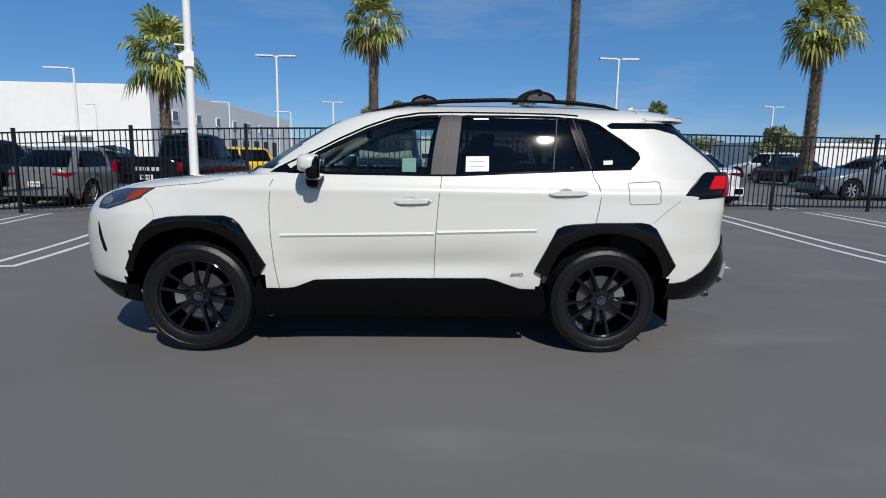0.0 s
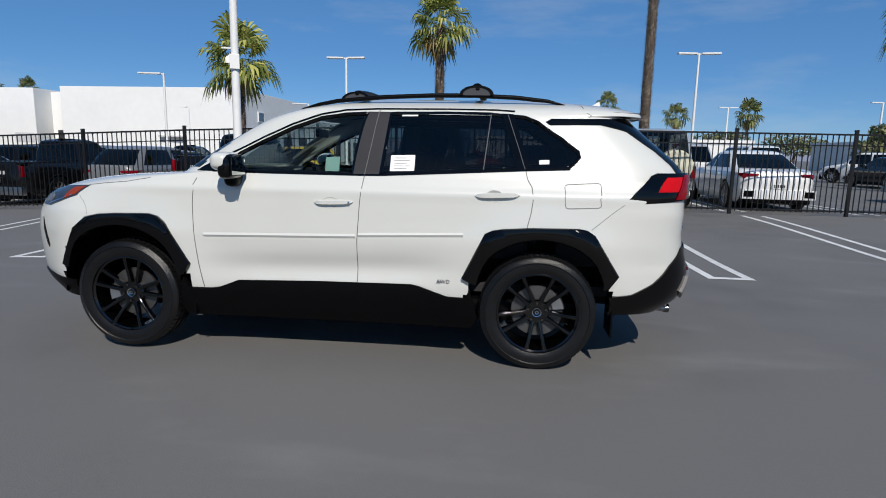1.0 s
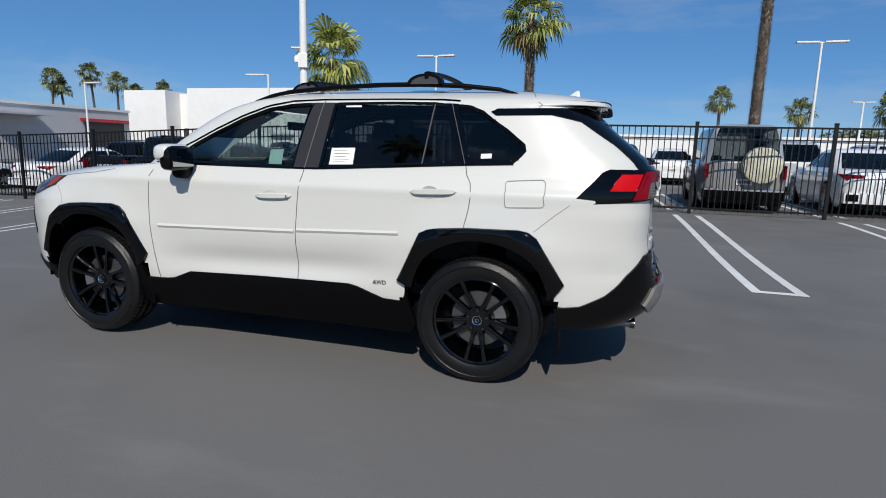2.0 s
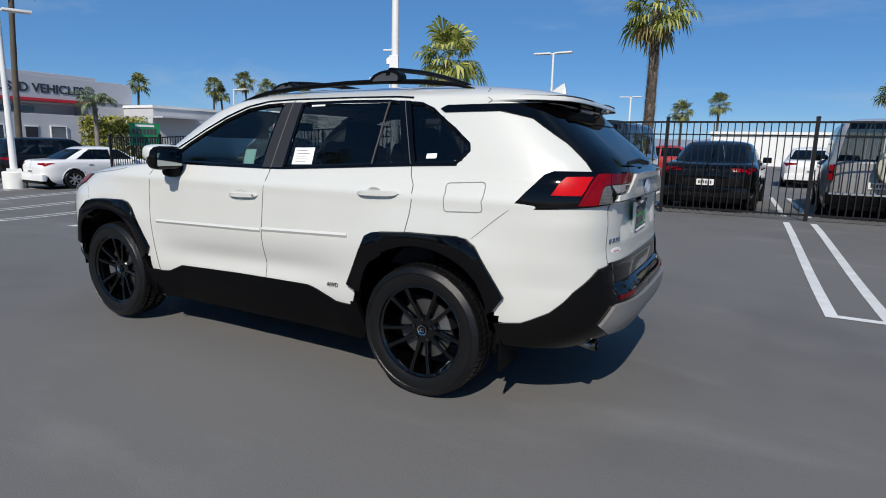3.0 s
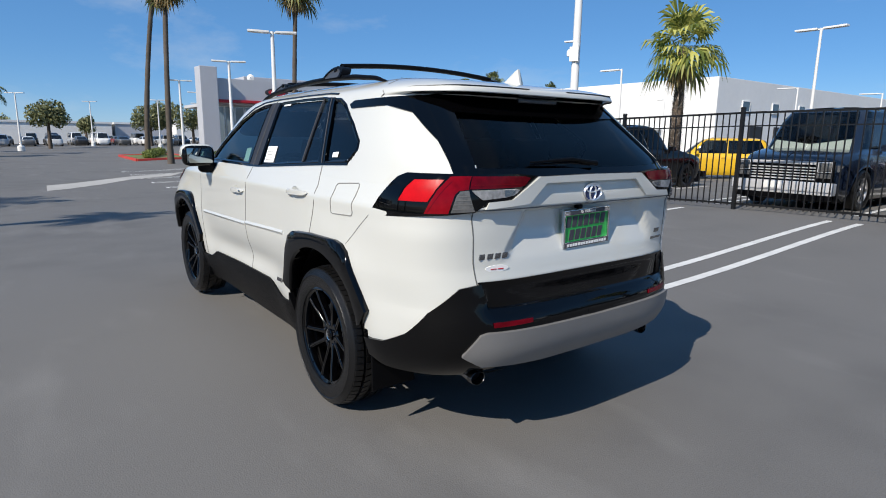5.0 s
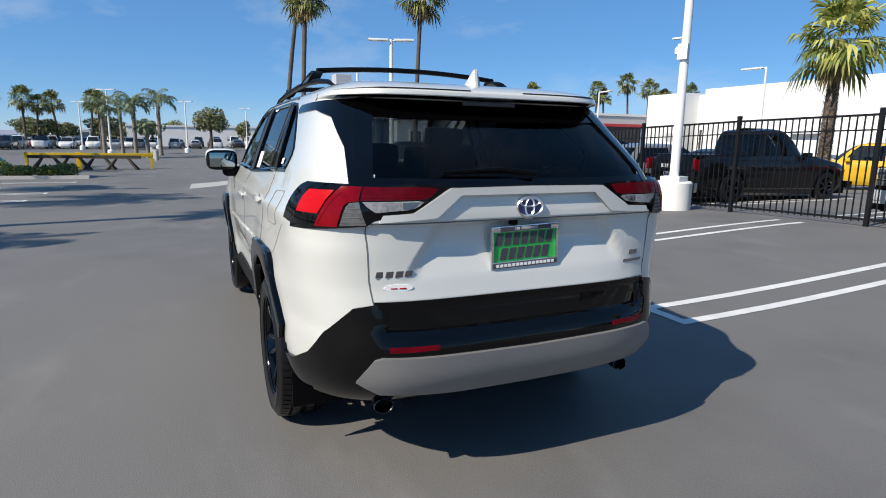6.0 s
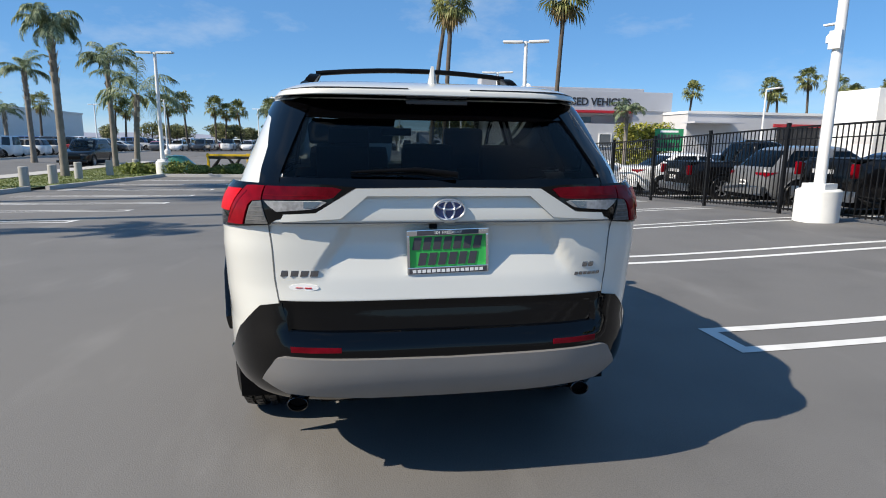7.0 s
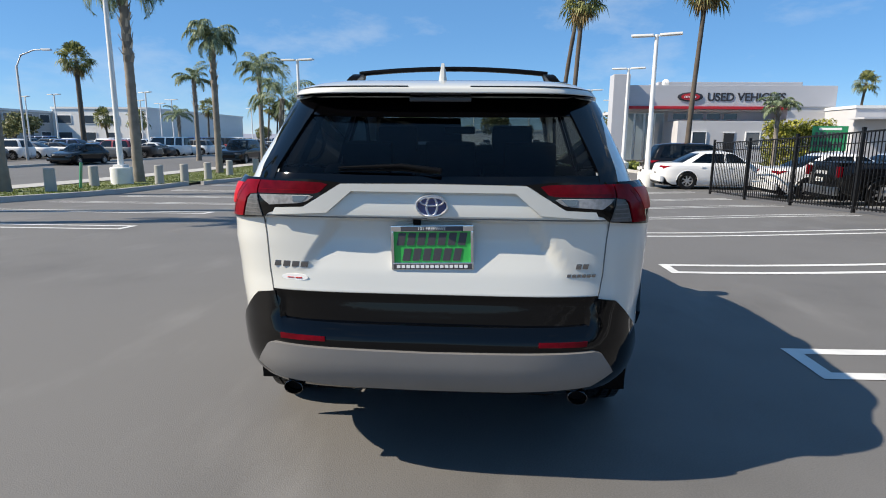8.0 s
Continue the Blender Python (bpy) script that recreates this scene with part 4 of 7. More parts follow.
        add_lathe(lip, [(.036, -.004), (.038, -.007), (.040, -.006), (.0405, 0), (.039, .02)], sides=28)
        for v in lip.verts:
            v.co.z *= .74
        part("pipe_lip", lip, SMOKED_CHROME, ex, "smoked oval pipe lip", smooth=50).matrix_basis = pose(2.19, -.584 * side, .358, 0, 7, 90)
        part("pipe_bore", tube([(2.08, -.58 * side, .3695), (2.165, -.584 * side, .361)], .035, 20, flat=0.72), MATT_BLACK, ex, smooth=50)
        for x in (-1.332, 1.340):
            alloy_wheel(car, "wheel", x, side)

    # windscreen and tail glass
    wq, wz, wp, wn_ = skin_grid(TOP, np.linspace(-1.85, -0.2, 26), np.linspace(1.185, 1.552, 16))
    verts, faces = [], []
    for side in (1, -1):
        o = len(verts)
        pp = wp - wn_ * 0.004
        pp[..., 1] *= side
        verts += [tuple(v) for v in pp.reshape(-1, 3)]
        faces += [(o + i * 16 + j, o + (i + 1) * 16 + j, o + (i + 1) * 16 + j + 1, o + i * 16 + j + 1) for i in range(25) for j in range(15) if abs(wp[i, j, 1]) < 0.865 - (wp[i, j, 2] - 1.14) * 0.42 - 0.03]
    mesh_part("windscreen", verts, faces, FRONT_GLASS, car, "clear windscreen", smooth=60)
    patch("tail_glass", TOP, WIN_TAIL, -0.004, TAIL_GLASS, car, "tail", rim=0, step=0.08, label="dark tinted tailgate glass")
    # upper black band paints in the spoiler's shadow and the dark headliner
    patch("tail_glass_band", TOP, [(-.53, 1.553), (-.556, 1.478), (-.40, 1.470), (0, 1.468), (.40, 1.470), (.556, 1.478), (.53, 1.553)], 0.001, GLOSS_BLACK, car, "tail", rim=0.004)
    patch("tail_glass_band", TOP, [(-.645, 1.248), (-.64, 1.216), (-.35, 1.208), (0, 1.206), (.35, 1.208), (.64, 1.216), (.645, 1.248), (.3, 1.243), (0, 1.240), (-.3, 1.243)], 0.004, GLOSS_BLACK, car, "tail", rim=0.004)
    part("high_brake_light", box(1.88, 1.912, -.13, .13, 1.534, 1.552, .003), mat("smoked_red_lens", (.035, .03, .032), 0.3, coat=0.3), car, "smoked high brake light", smooth=30)
    # tailgate: moulded garnish over the plate
    outer = [(-.615, 1.091), (-.40, 1.104), (-.305, 1.186), (.305, 1.186), (.40, 1.104), (.615, 1.091), (.60, 1.118), (.49, 1.124), (.345, 1.213), (0, 1.216), (-.345, 1.213), (-.49, 1.124), (-.60, 1.118)]
    MID2 = Skin(lambda z: np.where(z > 1.15, TOP.w(z), LOW.w(z)), LOW.xf, lambda z: np.where(np.asarray(z) > 1.0, 2.268, 2.268), -0.75, 1.15, 5.0, 6.0)
    patch("tailgate_garnish", MID2, outer, 0.016, PAINT, car, "tail", rim=0.03, step=0.04, label="raised white tailgate garnish")
    strip("shut_line", MID2, [(y, 1.086) for y in (-.645, -.4, -.2, -.02)], 0.0045, 0.002, SHUT, car, where="tail", depth=0.004)
    strip("shut_line", MID2, [(y, 1.086) for y in (-.645, -.4, -.2, -.02)], 0.0045, 0.002, SHUT, car, side=-1, where="tail", depth=0.004)
    # badge: ring emblem on blue enamel
    em = empty("tailgate_emblem")
    em.parent = car
    em["label"] = "chrome ring emblem on dark blue enamel"
    em.matrix_basis = pose(2.272, -.003, 1.135, 0, 0, 90)
    bm = bmesh.new()
    add_lathe(bm, [(.001, -.006), (.9, -.006), (.98, 0)], sides=48)
    for v in bm.verts:
        v.co = Vector((v.co.x * .058, v.co.y, v.co.z * .039))
    part("enamel", bm, EMBLEM_BLUE, em, smooth=40)
    for rx, rz, cz in ((.058, .039, 0), (.020, .034, -.002), (.043, .016, .016)):
        bm = bmesh.new()
        rows = []
        for k in range(48):
            a = 6.283185 * k / 48
            rows.append([bm.verts.new(((rx + d) * math.cos(a), -.006 + h, cz + (rz + d) * math.sin(a))) for d, h in ((-.004, 0), (0, -.006), (.004, 0), (0, .004))])
        for k in range(48):
            for i in range(4):
                bm.faces.new((rows[k][i], rows[k][(i + 1) % 4], rows[(k + 1) % 48][(i + 1) % 4], rows[(k + 1) % 48][i]))
        bmesh.ops.recalc_face_normals(bm, faces=bm.faces)
        part("emblem_ring", bm, EMBLEM_CHROME, em, smooth=60)
    part("tailgate_button", box(2.236, 2.262, -.075, -.045, 1.060, 1.080, .006), MATT_BLACK, car, smooth=30)
    # dealer plate: chrome frame, green card, bars for the lettering
    pl = empty("dealer_plate")
    pl.parent = car
    pl["label"] = "green dealer plate in a chrome frame"
    pl.matrix_basis = pose(2.246, -.002, .974, 0, -1.5, 90)
    bm = bmesh.new()
    for x0, x1, z0, z1 in ((-.157, .157, .062, .085), (-.157, .157, -.085, -.058), (-.157, -.146, -.06, .064), (.146, .157, -.06, .064)):
        add_box(bm, x0, x1, -.012, .004, z0, z1, .003)
    part("plate_frame", bm, CHROME, pl, "chrome plate frame", smooth=30)
    part("plate_card", box(-.15, .15, -.004, .002, -.075, .075), PLATE_GREEN, pl, "bright green card")
    part("frame_band", box(-.118, .118, -.0145, -.010, .064, .082, .002), INK, pl)
    part("frame_band", box(-.150, .150, -.0145, -.010, -.083, -.062, .002), INK, pl)
    letters("frame_text", "101 FREEWAY", 0.0175, pose(0, -.0147, .073, 90, 0, 0), PAPER, pl, 0.0006)
    bm = bmesh.new()
    for k in range(15):
        add_box(bm, -.137 + k * .0184, -.137 + k * .0184 + .0135, -.0158, -.0142, -.0785, -.0665)
    part("frame_lettering", bm, PAPER, pl)
    for n_, z0, z1, w_ in ((7, .008, .056, .136), (6, -.052, -.004, .116)):
        step_ = 2 * w_ / n_
        for k in range(n_):
            bm = box(-w_ + k * step_ + .004, -w_ + (k + 1) * step_ - .006, -.0062, -.0035, z0, z1)
            for v in bm.verts:
                v.co.x += (v.co.z - (z0 + z1) / 2) * .2
            part("lettering_bar", bm, INK, pl, "dark bar of lettering")
    # name bars, chrome
    for nm, ya, yb, z0, z1, n_ in (("name_badge", -.628, -.484, .886, .908, 4), ("grade_badge", .540, .592, .900, .920, 2), ("grade_badge", .508, .622, .868, .880, 6)):
        badge = empty(nm)
        badge.parent = car
        badge["label"] = "dark chrome badge bars"
        st = (yb - ya) / n_
        for k in range(n_):
            bm = bmesh.new()
            y0, h_ = ya + k * st, z1 - z0
            xx = float(LOW.at(LOW.q_tail(y0 + st / 2, .9), .9)[0])
            add_box(bm, xx - .004, xx + .0028, y0 + st * .06, y0 + st * .84, z0, z1, .001)
            for v in bm.verts:
                v.co.y += (v.co.z - z0) / h_ * st * .14
            part("letter_bar", bm, DARK_CHROME, badge, smooth=30)
    bm = bmesh.new()
    add_lathe(bm, [(.001, -.002), (1, -.002), (1, .004)], sides=32)
    xx = float(LOW.at(LOW.q_tail(-.54, .845), .845)[0])
    for v in bm.verts:
        v.co = Vector((v.co.x * .056, v.co.y, v.co.z * .014))
    st = part("tailgate_sticker", bm, PAPER, car, "small white oval sticker with red edge")
    st.matrix_basis = pose(xx - .0008, -.541, .845, 0, 0, 80)
    bm = bmesh.new()
    add_box(bm, -.03, -.004, -.004, -.001, -.003, .0)
    add_box(bm, .004, .03, -.004, -.001, -.004, .0)
    part("sticker_bars", bm, RED_BRIGHT, st)
    # lower step and silver skid
    patch("bumper_centre", LOW, [(-.06, .405), (-.06, .6675), (.06, .6675), (.06, .405)], 0.0128, GLOSS_BLACK, car, "tail", rim=0.004)
    patch("bumper_step", LOW, [(-.632, .795), (-.596, .672), (0, .668), (.596, .672), (.632, .795), (0, .795)], 0.007, GLOSS_BLACK, car, "tail", rim=0.004, step=0.012, label="gloss black bumper step")
    patch("skid_plate", LOW, [(-.690, .500), (-.672, .530), (-.636, .586), (-.61, .595), (0, .588), (.61, .595), (.636, .586), (.672, .530), (.690, .500), (.61, .452), (.30, .437), (0, .433), (-.30, .437), (-.61, .452)], 0.030, SATIN_SILVER, car, "tail", rim=0.035, step=0.03, label="satin silver rear skid plate")
    # wiper
    wi = empty("rear_wiper")
    wi.parent = car
    part("wiper_arm", tube([(2.262, .03, 1.262), (2.246, -.12, 1.280), (2.234, -.36, 1.270)], [.012, .009, .004], 10), MATT_BLACK, wi, smooth=50)
    part("wiper_blade", tube([(2.250, .0, 1.254), (2.242, -.12, 1.266), (2.230, -.36, 1.260)], [.004, .006, .004], 6), MATT_BLACK, wi, smooth=50)
    # antenna fin
    bm = bmesh.new()
    rows = []
    for t in np.linspace(0, 1, 9):
        h = .118 * (t ** 1.2) if t < .86 else .118 * (.86 ** 1.2) * (1 - (t - .86) / .14) ** .5 * 1.0
        rows.append([bm.verts.new((1.62 + .17 * t, wy * (.022 if hz == 0 else .006), 1.624 - .012 * t + hz * h)) for wy, hz in ((-1, 0), (-1, 1), (1, 1), (1, 0))])
    for r0, r1 in zip(rows, rows[1:]):
        for k in range(3):
            bm.faces.new((r0[k], r0[k + 1], r1[k + 1], r1[k]))
    bm.faces.new(rows[-1])
    bmesh.ops.recalc_face_normals(bm, faces=bm.faces)
    part("antenna_fin", bm, PAINT, car, "white roof antenna fin", smooth=40)
    # cross bars
    for bx in (.135, .915):
        cb = empty("cross_bar")
        cb.parent = car
        cb["label"] = "black roof cross bar with clamped feet"
        zt = 1.628 if bx < .5 else 1.680
        arc = [(bx, y, zt + .100 - .030 * (y / .56) ** 2) for y in np.linspace(-.545, .545, 13)]
        part("bar", tube(arc, .026, 12, flat=0.55), MATT_BLACK, cb, smooth=50)
        for side in (1, -1):
            hw, h0, h1 = (.108, zt + .004, .066) if bx > .5 else (.090, zt + .022, .054)
            arcs = [(a, math.cos(a), max(0, math.sin(a)) ** .85) for a in np.linspace(0, math.pi, 25)]
            foot = empty("clamp_foot")
            foot.parent = cb
            foot["label"] = "rounded clamp foot with a grey cover and black rim"
            for nm, r0, r1, y0, y1, material in (("foot_rim", .80, 1.0, .562, .618, MATT_BLACK), ("foot_cover", 0.0, .83, .567, .613, FOOT_GREY)):
                bm = bmesh.new()
                rows = [[bm.verts.new((bx + c * hw * r, -(y - .045 * sn * r) * side, h0 + h1 * sn * r)) for r, y in ((r1, y0), (r1, y1), (r0, y1), (r0, y0))] for a, c, sn in arcs]
                for p0, p1 in zip(rows, rows[1:]):
                    for k in range(4):
                        bm.faces.new((p0[k], p0[(k + 1) % 4], p1[(k + 1) % 4], p1[k]))
                bmesh.ops.remove_doubles(bm, verts=bm.verts, dist=1e-5)
                bmesh.ops.recalc_face_normals(bm, faces=bm.faces)
                part(nm, bm, material, foot, smooth=35)
            part("clamp_screw", lathe([(.001, -.003), (.012, -.002), (.014, .004)], sides=16), MATT_BLACK, foot).matrix_basis = pose(bx + .005, -.589 * side, h0 + .040, 0, 0, 0 if side > 0 else 180)
    # papers behind the glass and the drive badge
    patch("window_label", TOP, [(.406, 1.205), (.410, 1.302), (.560, 1.306), (.558, 1.210)], -0.002, PAPER, car, rim=0.001, label="white price paper with grey lines")
    for k in range(5):
        strip("paper_line", TOP, [(.43, 1.285 - k * .016), (.51 + .02 * (k % 2), 1.287 - k * .016)], 0.0022, 0.0005, SOFT_GAP, car, depth=0.001)
    patch("window_label", TOP, [(.46, 1.543), (.46, 1.556), (.56, 1.558), (.56, 1.545)], -0.001, PAPER, car, rim=0.001)
    patch("window_label", TOP, [(1.315, 1.265), (1.315, 1.290), (1.375, 1.294), (1.375, 1.268)], -0.001, PAPER, car, rim=0.001, label="small white glass sticker")
    patch("window_label", TOP, [(-.005, 1.20), (-.005, 1.285), (.085, 1.29), (.085, 1.20)], -0.012, PAPER_TEAL, car, rim=0.001, label="pale teal paper behind glass")
    co = LOW.at(.757, .537)
    letters("drive_badge", "AWD", 0.034, pose(.757, float(co[1]) - .007, .537, 90, 0, 0), INK, car, 0.002, "dark chrome AWD badge")
    # under the floor
    bm = bmesh.new()
    add_box(bm, -1.70, 1.72, -.74, .74, .26, .40, .03)
    part("floor_pan", bm, MATT_BLACK, car, "black underbody")
    for z0, z1, x0, x1 in ((.31, .42, 1.7, 2.16),):
        part("rear_valance", box(x0, x1, -.50, .50, z0 + .03, z1, .03), MATT_BLACK, car, smooth=30)
    # cabin: dashboard, seats, wheel
    part("dashboard", box(-1.0, -.42, -.72, .72, .80, 1.10, .06), FABRIC, car, "black dashboard", smooth=40)
    part("cabin_floor", box(-1.0, 2.0, -.70, .70, .44, .50), FABRIC, car)
    part("load_floor", box(1.45, 2.2, -.66, .66, .62, .86, .02), FABRIC, car)
    bm = bmesh.new()
    rows = []
    for k in range(32):
        a = 6.283185 * k / 32
        rows.append([bm.verts.new((-.32 + (.185 + .016 * math.cos(b)) * math.sin(a) * .35 + .016 * math.sin(b), -.37 + (.185 + .016 * math.cos(b)) * math.cos(a), 1.055 + (.185 + .016 * math.cos(b)) * math.sin(a) * .93)) for b in (0, 1.57, 3.14, 4.71)])
    for k in range(32):
        for i in range(4):
            bm.faces.new((rows[k][i], rows[k][(i + 1) % 4], rows[(k + 1) % 32][(i + 1) % 4], rows[(k + 1) % 32][i]))
    sw = part("steering_wheel", bm, MATT_BLACK, car, "black steering wheel", smooth=60)
    part("wheel_boss", box(-.36, -.30, -.47, -.27, 1.0, 1.10, .02), MATT_BLACK, sw, smooth=40)
    for sx, sy, w_ in ((.12, -.37, .25), (.12, .37, .25), (1.02, -.40, .24), (1.02, .02, .16), (1.02, .42, .24)):
        se = empty("seat")
        se.parent = car
        se["label"] = "black cloth seat with headrest"
        se.matrix_basis = pose(sx, sy, .50)
        part("cushion", box(-.28, .26, -w_, w_, .14, .32, .06), FABRIC, se, smooth=50)
        b = part("backrest", box(-.07, .07, -w_, w_, 0, .60 if sx < .5 else .50, .05), FABRIC, se, smooth=50)
        b.matrix_basis = pose(.24, 0, .26, 0, 18, 0)
        h = part("headrest", box(-.05, .05, -.13, .13, 0, .17, .045), FABRIC, se, smooth=50)
        h.matrix_basis = pose(.445 if sx < .5 else .415, 0, .80 if sx < .5 else .70, 0, 10, 0)
    part("inner_mirror", box(-.30, -.27, -.12, .12, 1.42, 1.48, .01), MATT_BLACK, car, "inner mirror", smooth=40)
    return car


hero = build_hero()

# ---- stall lines ----
STALL = 2.87
LEAN_X = -0.034


def stripe(x0, y0, x1, y1, width, name="stall_line", label="worn white painted stall line", lift=0.004):
    """A painted line that follows the lot's surface."""
    n = max(2, int(math.hypot(x1 - x0, y1 - y0) / 0.5) + 1)
    d = Vector((x1 - x0, y1 - y0, 0)).normalized()
    s = Vector((-d.y, d.x, 0)) * (width / 2)
    verts, faces = [], []
    for i in range(n):
        t = i / (n - 1)
        x, y = x0 + (x1 - x0) * t, y0 + (y1 - y0) * t
        for k in (-1, 1):
            verts.append((x + s.x * k, y + s.y * k, lot(x + s.x * k, y + s.y * k) + lift))
    faces = [(2 * i, 2 * i + 1, 2 * i + 3, 2 * i + 2) for i in range(n - 1)]
    ob = mesh_part(name, verts, faces, LINE_PAINT)
    tagged(ob, label, "road marking", "stall lines", "structure")
    return ob


def hairpin(x, y_end, y_far, turn=1, half=0.205):
    xe = x + LEAN_X * (y_far - y_end)
    stripe(x - half, y_end, xe - half, y_far, 0.10)
    stripe(x + half, y_end, xe + half, y_far, 0.10)
    stripe(x - half - 0.05, y_end + 0.05 * turn, x + half + 0.05, y_end + 0.05 * turn, 0.10, lift=0.0045)


for i in range(-4, 13):
    hairpin(3.665 - STALL * i, 2.20 + 0.03 * i, 8.25 - 0.08 * i)
for i in range(-2, 12):
    x = 3.46 - STALL * i
    stripe(x - .205, 9.3, x - .405, 14.6, 0.10)
    stripe(x + .205, 9.3, x + .005, 14.6, 0.10)
for i in range(0, 9):
    hairpin(-1.75 - STALL * i, -5.6, -11.4 + 0.08 * i, -1)
stripe(-16.0, 3.6, -20.5, 6.0, 0.12)

# ---- the iron fence between the lots ----
IRON = mat("black_painted_iron", (0.007, 0.007, 0.0075), 0.42, spec=0.3, vary=0.2, scale=9, bump=0.1, bump_scale=200)


def fence_y(x):
    return 8.56 + 0.033 * x


def build_fence():
    fence = empty("iron_fence")
    tagged(fence, "black iron picket fence along the stalls", "fence")
    post_me = bpy.data.meshes.new("post")
    bm = bmesh.new()
    add_box(bm, -.031, .031, -.031, .031, 0, 1.80)
    add_box(bm, -.036, .036, -.036, .036, 1.80, 1.815)
    add_box(bm, -.03, .03, -.03, .03, 1.815, 1.83)
    bm.to_mesh(post_me)
    bm.free()
    pick_me = bpy.data.meshes.new("picket")
    bm = bmesh.new()
    add_box(bm, -.0088, .0088, -.0088, .0088, 0.07, 1.72)
    bm.to_mesh(pick_me)
    bm.free()
    for me in (post_me, pick_me):
        me.materials.append(IRON)
    xs = [-15.97 + 2.441 * k for k in range(13)]
    a = math.degrees(math.atan(0.033))
    for x in xs:
        p = new("post", post_me)
        p.parent, p.matrix_basis = fence, pose(x, fence_y(x), lot(x, fence_y(x)), 0, 0, a)
    for x0, x1 in zip(xs, xs[1:]):
        z0, z1 = lot(x0, fence_y(x0)), lot(x1, fence_y(x1))
        for h in (0.11, 1.50, 1.73):
            bm = bmesh.new()
            r_ = .011 if h == 1.50 else .018
            vs = add_box(bm, 0, 1, -r_, r_, -r_, r_)
            for v in vs:
                t = v.co.x
                x = x0 + (x1 - x0) * t
                v.co = Vector((x, fence_y(x) + v.co.y, z0 + (z1 - z0) * t + h + v.co.z))
            part("rail", bm, IRON, fence)
        for k in range(1, 21):
            t = k / 21
            x = x0 + (x1 - x0) * t
            p = new("picket", pick_me)
            p.parent, p.matrix_basis = fence, pose(x, fence_y(x), z0 + (z1 - z0) * t, 0, 0, a)
    return fence


build_fence()

# ---- lamp posts ----
WHITE_STEEL = mat("white_painted_steel", (0.72, 0.72, 0.70), 0.45, vary=0.05, scale=3)
WHITE_CONCRETE = mat("white_painted_concrete", (0.70, 0.70, 0.67), 0.75, vary=0.10, scale=3, bump=0.3, bump_scale=40)
LAMP_LENS = mat("frosted_lamp_lens", (0.75, 0.75, 0.72), 0.3)


def lamp_post(x, y, height, heads=2, turn=0.0, base=(0.36, 0.55), radius=0.10, arm=0.95, gear=False):
    post = empty("lamp_post", pose(x, y, lot(x, y), 0, 0, turn))
    tagged(post, "white steel car park lamp post on a round concrete base" if base[1] > 0.3 else "slim white steel lamp post with flat lamp heads", "lamp post", "car park lamp posts")
    r, h = base
    if h > 0:
        part("pedestal", lathe([(.01, h), (r - .03, h), (r, h - .03), (r, 0)], "z", 36), WHITE_CONCRETE, post, "white painted concrete base", smooth=40)
        part("base_plate", box(-.2, .2, -.2, .2, h, h + .10, .01), WHITE_STEEL, post, smooth=30)
    part("shaft", tube([(0, 0, h), (0, 0, height)], [radius * 1.12, radius * .72], 14), WHITE_STEEL, post, smooth=40)
    for s in ((1, -1) if heads == 2 else (-1,)):
        hd = empty("lamp_head")
        hd.parent = post
        hd.matrix_basis = pose(0, 0, height - .05, 0, 1 * -s, 0)
        part("arm", box(min(0, .25 * s), max(0, .25 * s), -.035, .035, -.03, .03, .01), WHITE_STEEL, hd, smooth=30)
        part("housing", box(min(.12 * s, arm * s), max(.12 * s, arm * s), -.17, .17, -.02, .06, .02), WHITE_STEEL, hd, "flat white lamp housing", smooth=30)
        part("lens", box(min(.25 * s, (arm - .1) * s), max(.25 * s, (arm - .1) * s), -.13, .13, -.03, -.019), LAMP_LENS, hd)
    if gear:
        part("bracket", box(-.26, .06, -.05, .05, 3.36, 3.39, .005), WHITE_STEEL, post, "small solar panel bracket").matrix_basis = pose(0, 0, 0, 0, 0, 0)
        cam_ = part("lot_camera", lathe([(.01, -.06), (.055, -.05), (.06, .05), (.03, .09)], "z", 16), PAPER, post, "white dome camera", smooth=40)
        cam_.matrix_basis = pose(-.14, -.02, 3.12)
        part("camera_arm", box(-.14, .0, -.03, .03, 3.18, 3.24, .01), WHITE_STEEL, post)
        part("junction_box", box(-.10, .10, -.13, -.07, 2.95, 3.25, .01), WHITE_STEEL, post)
    return post


lamp_post(-4.70, 7.86, 8.2, 2, 20, (0.36, 0.58), 0.085, gear=True)
lamp_post(-7.75, 27.6, 6.45, 2, 0, radius=0.075, arm=1.05)
lamp_post(11.6, 30.3, 6.95, 2, 0, radius=0.075, arm=1.15)
lamp_post(-19.9, 6.95, 5.95, 2, 70, (0.36, 0.58))
lamp_post(-31.9, 8.8, 6.1, 2, 70)
lamp_post(-47, 9.4, 6.1, 2, 80)
lamp_post(-60, 14, 6.1, 1, 80)
lamp_post(-18.8, 28.3, 6.0, 1, 0, (0.3, 0.1), 0.075, 1.5)
lamp_post(-28.5, 48, 5.6, 1, 0, (0.3, 0.1), 0.06, 0.8)
lamp_post(-17.2, 48.7, 6.0, 1, 0, (0.3, 0.1), 0.075, 1.5)
lamp_post(-12.5, 52, 5.4, 1, 0, (0.3, 0.1), 0.075, 1.5)
lamp_post(-8.3, 50.8, 6.1, 2, 0)
lamp_post(32.2, 48.5, 6.1, 2, 0)
lamp_post(24, 60, 6.5, 2, 0)
lamp_post(-34.5, 29.5, 5.8, 1, 180, (0.3, 0.1), 0.075, 1.5)
lamp_post(-17.5, -13.95, 9.5, 2, 90, (0.40, 0.75), 0.10)
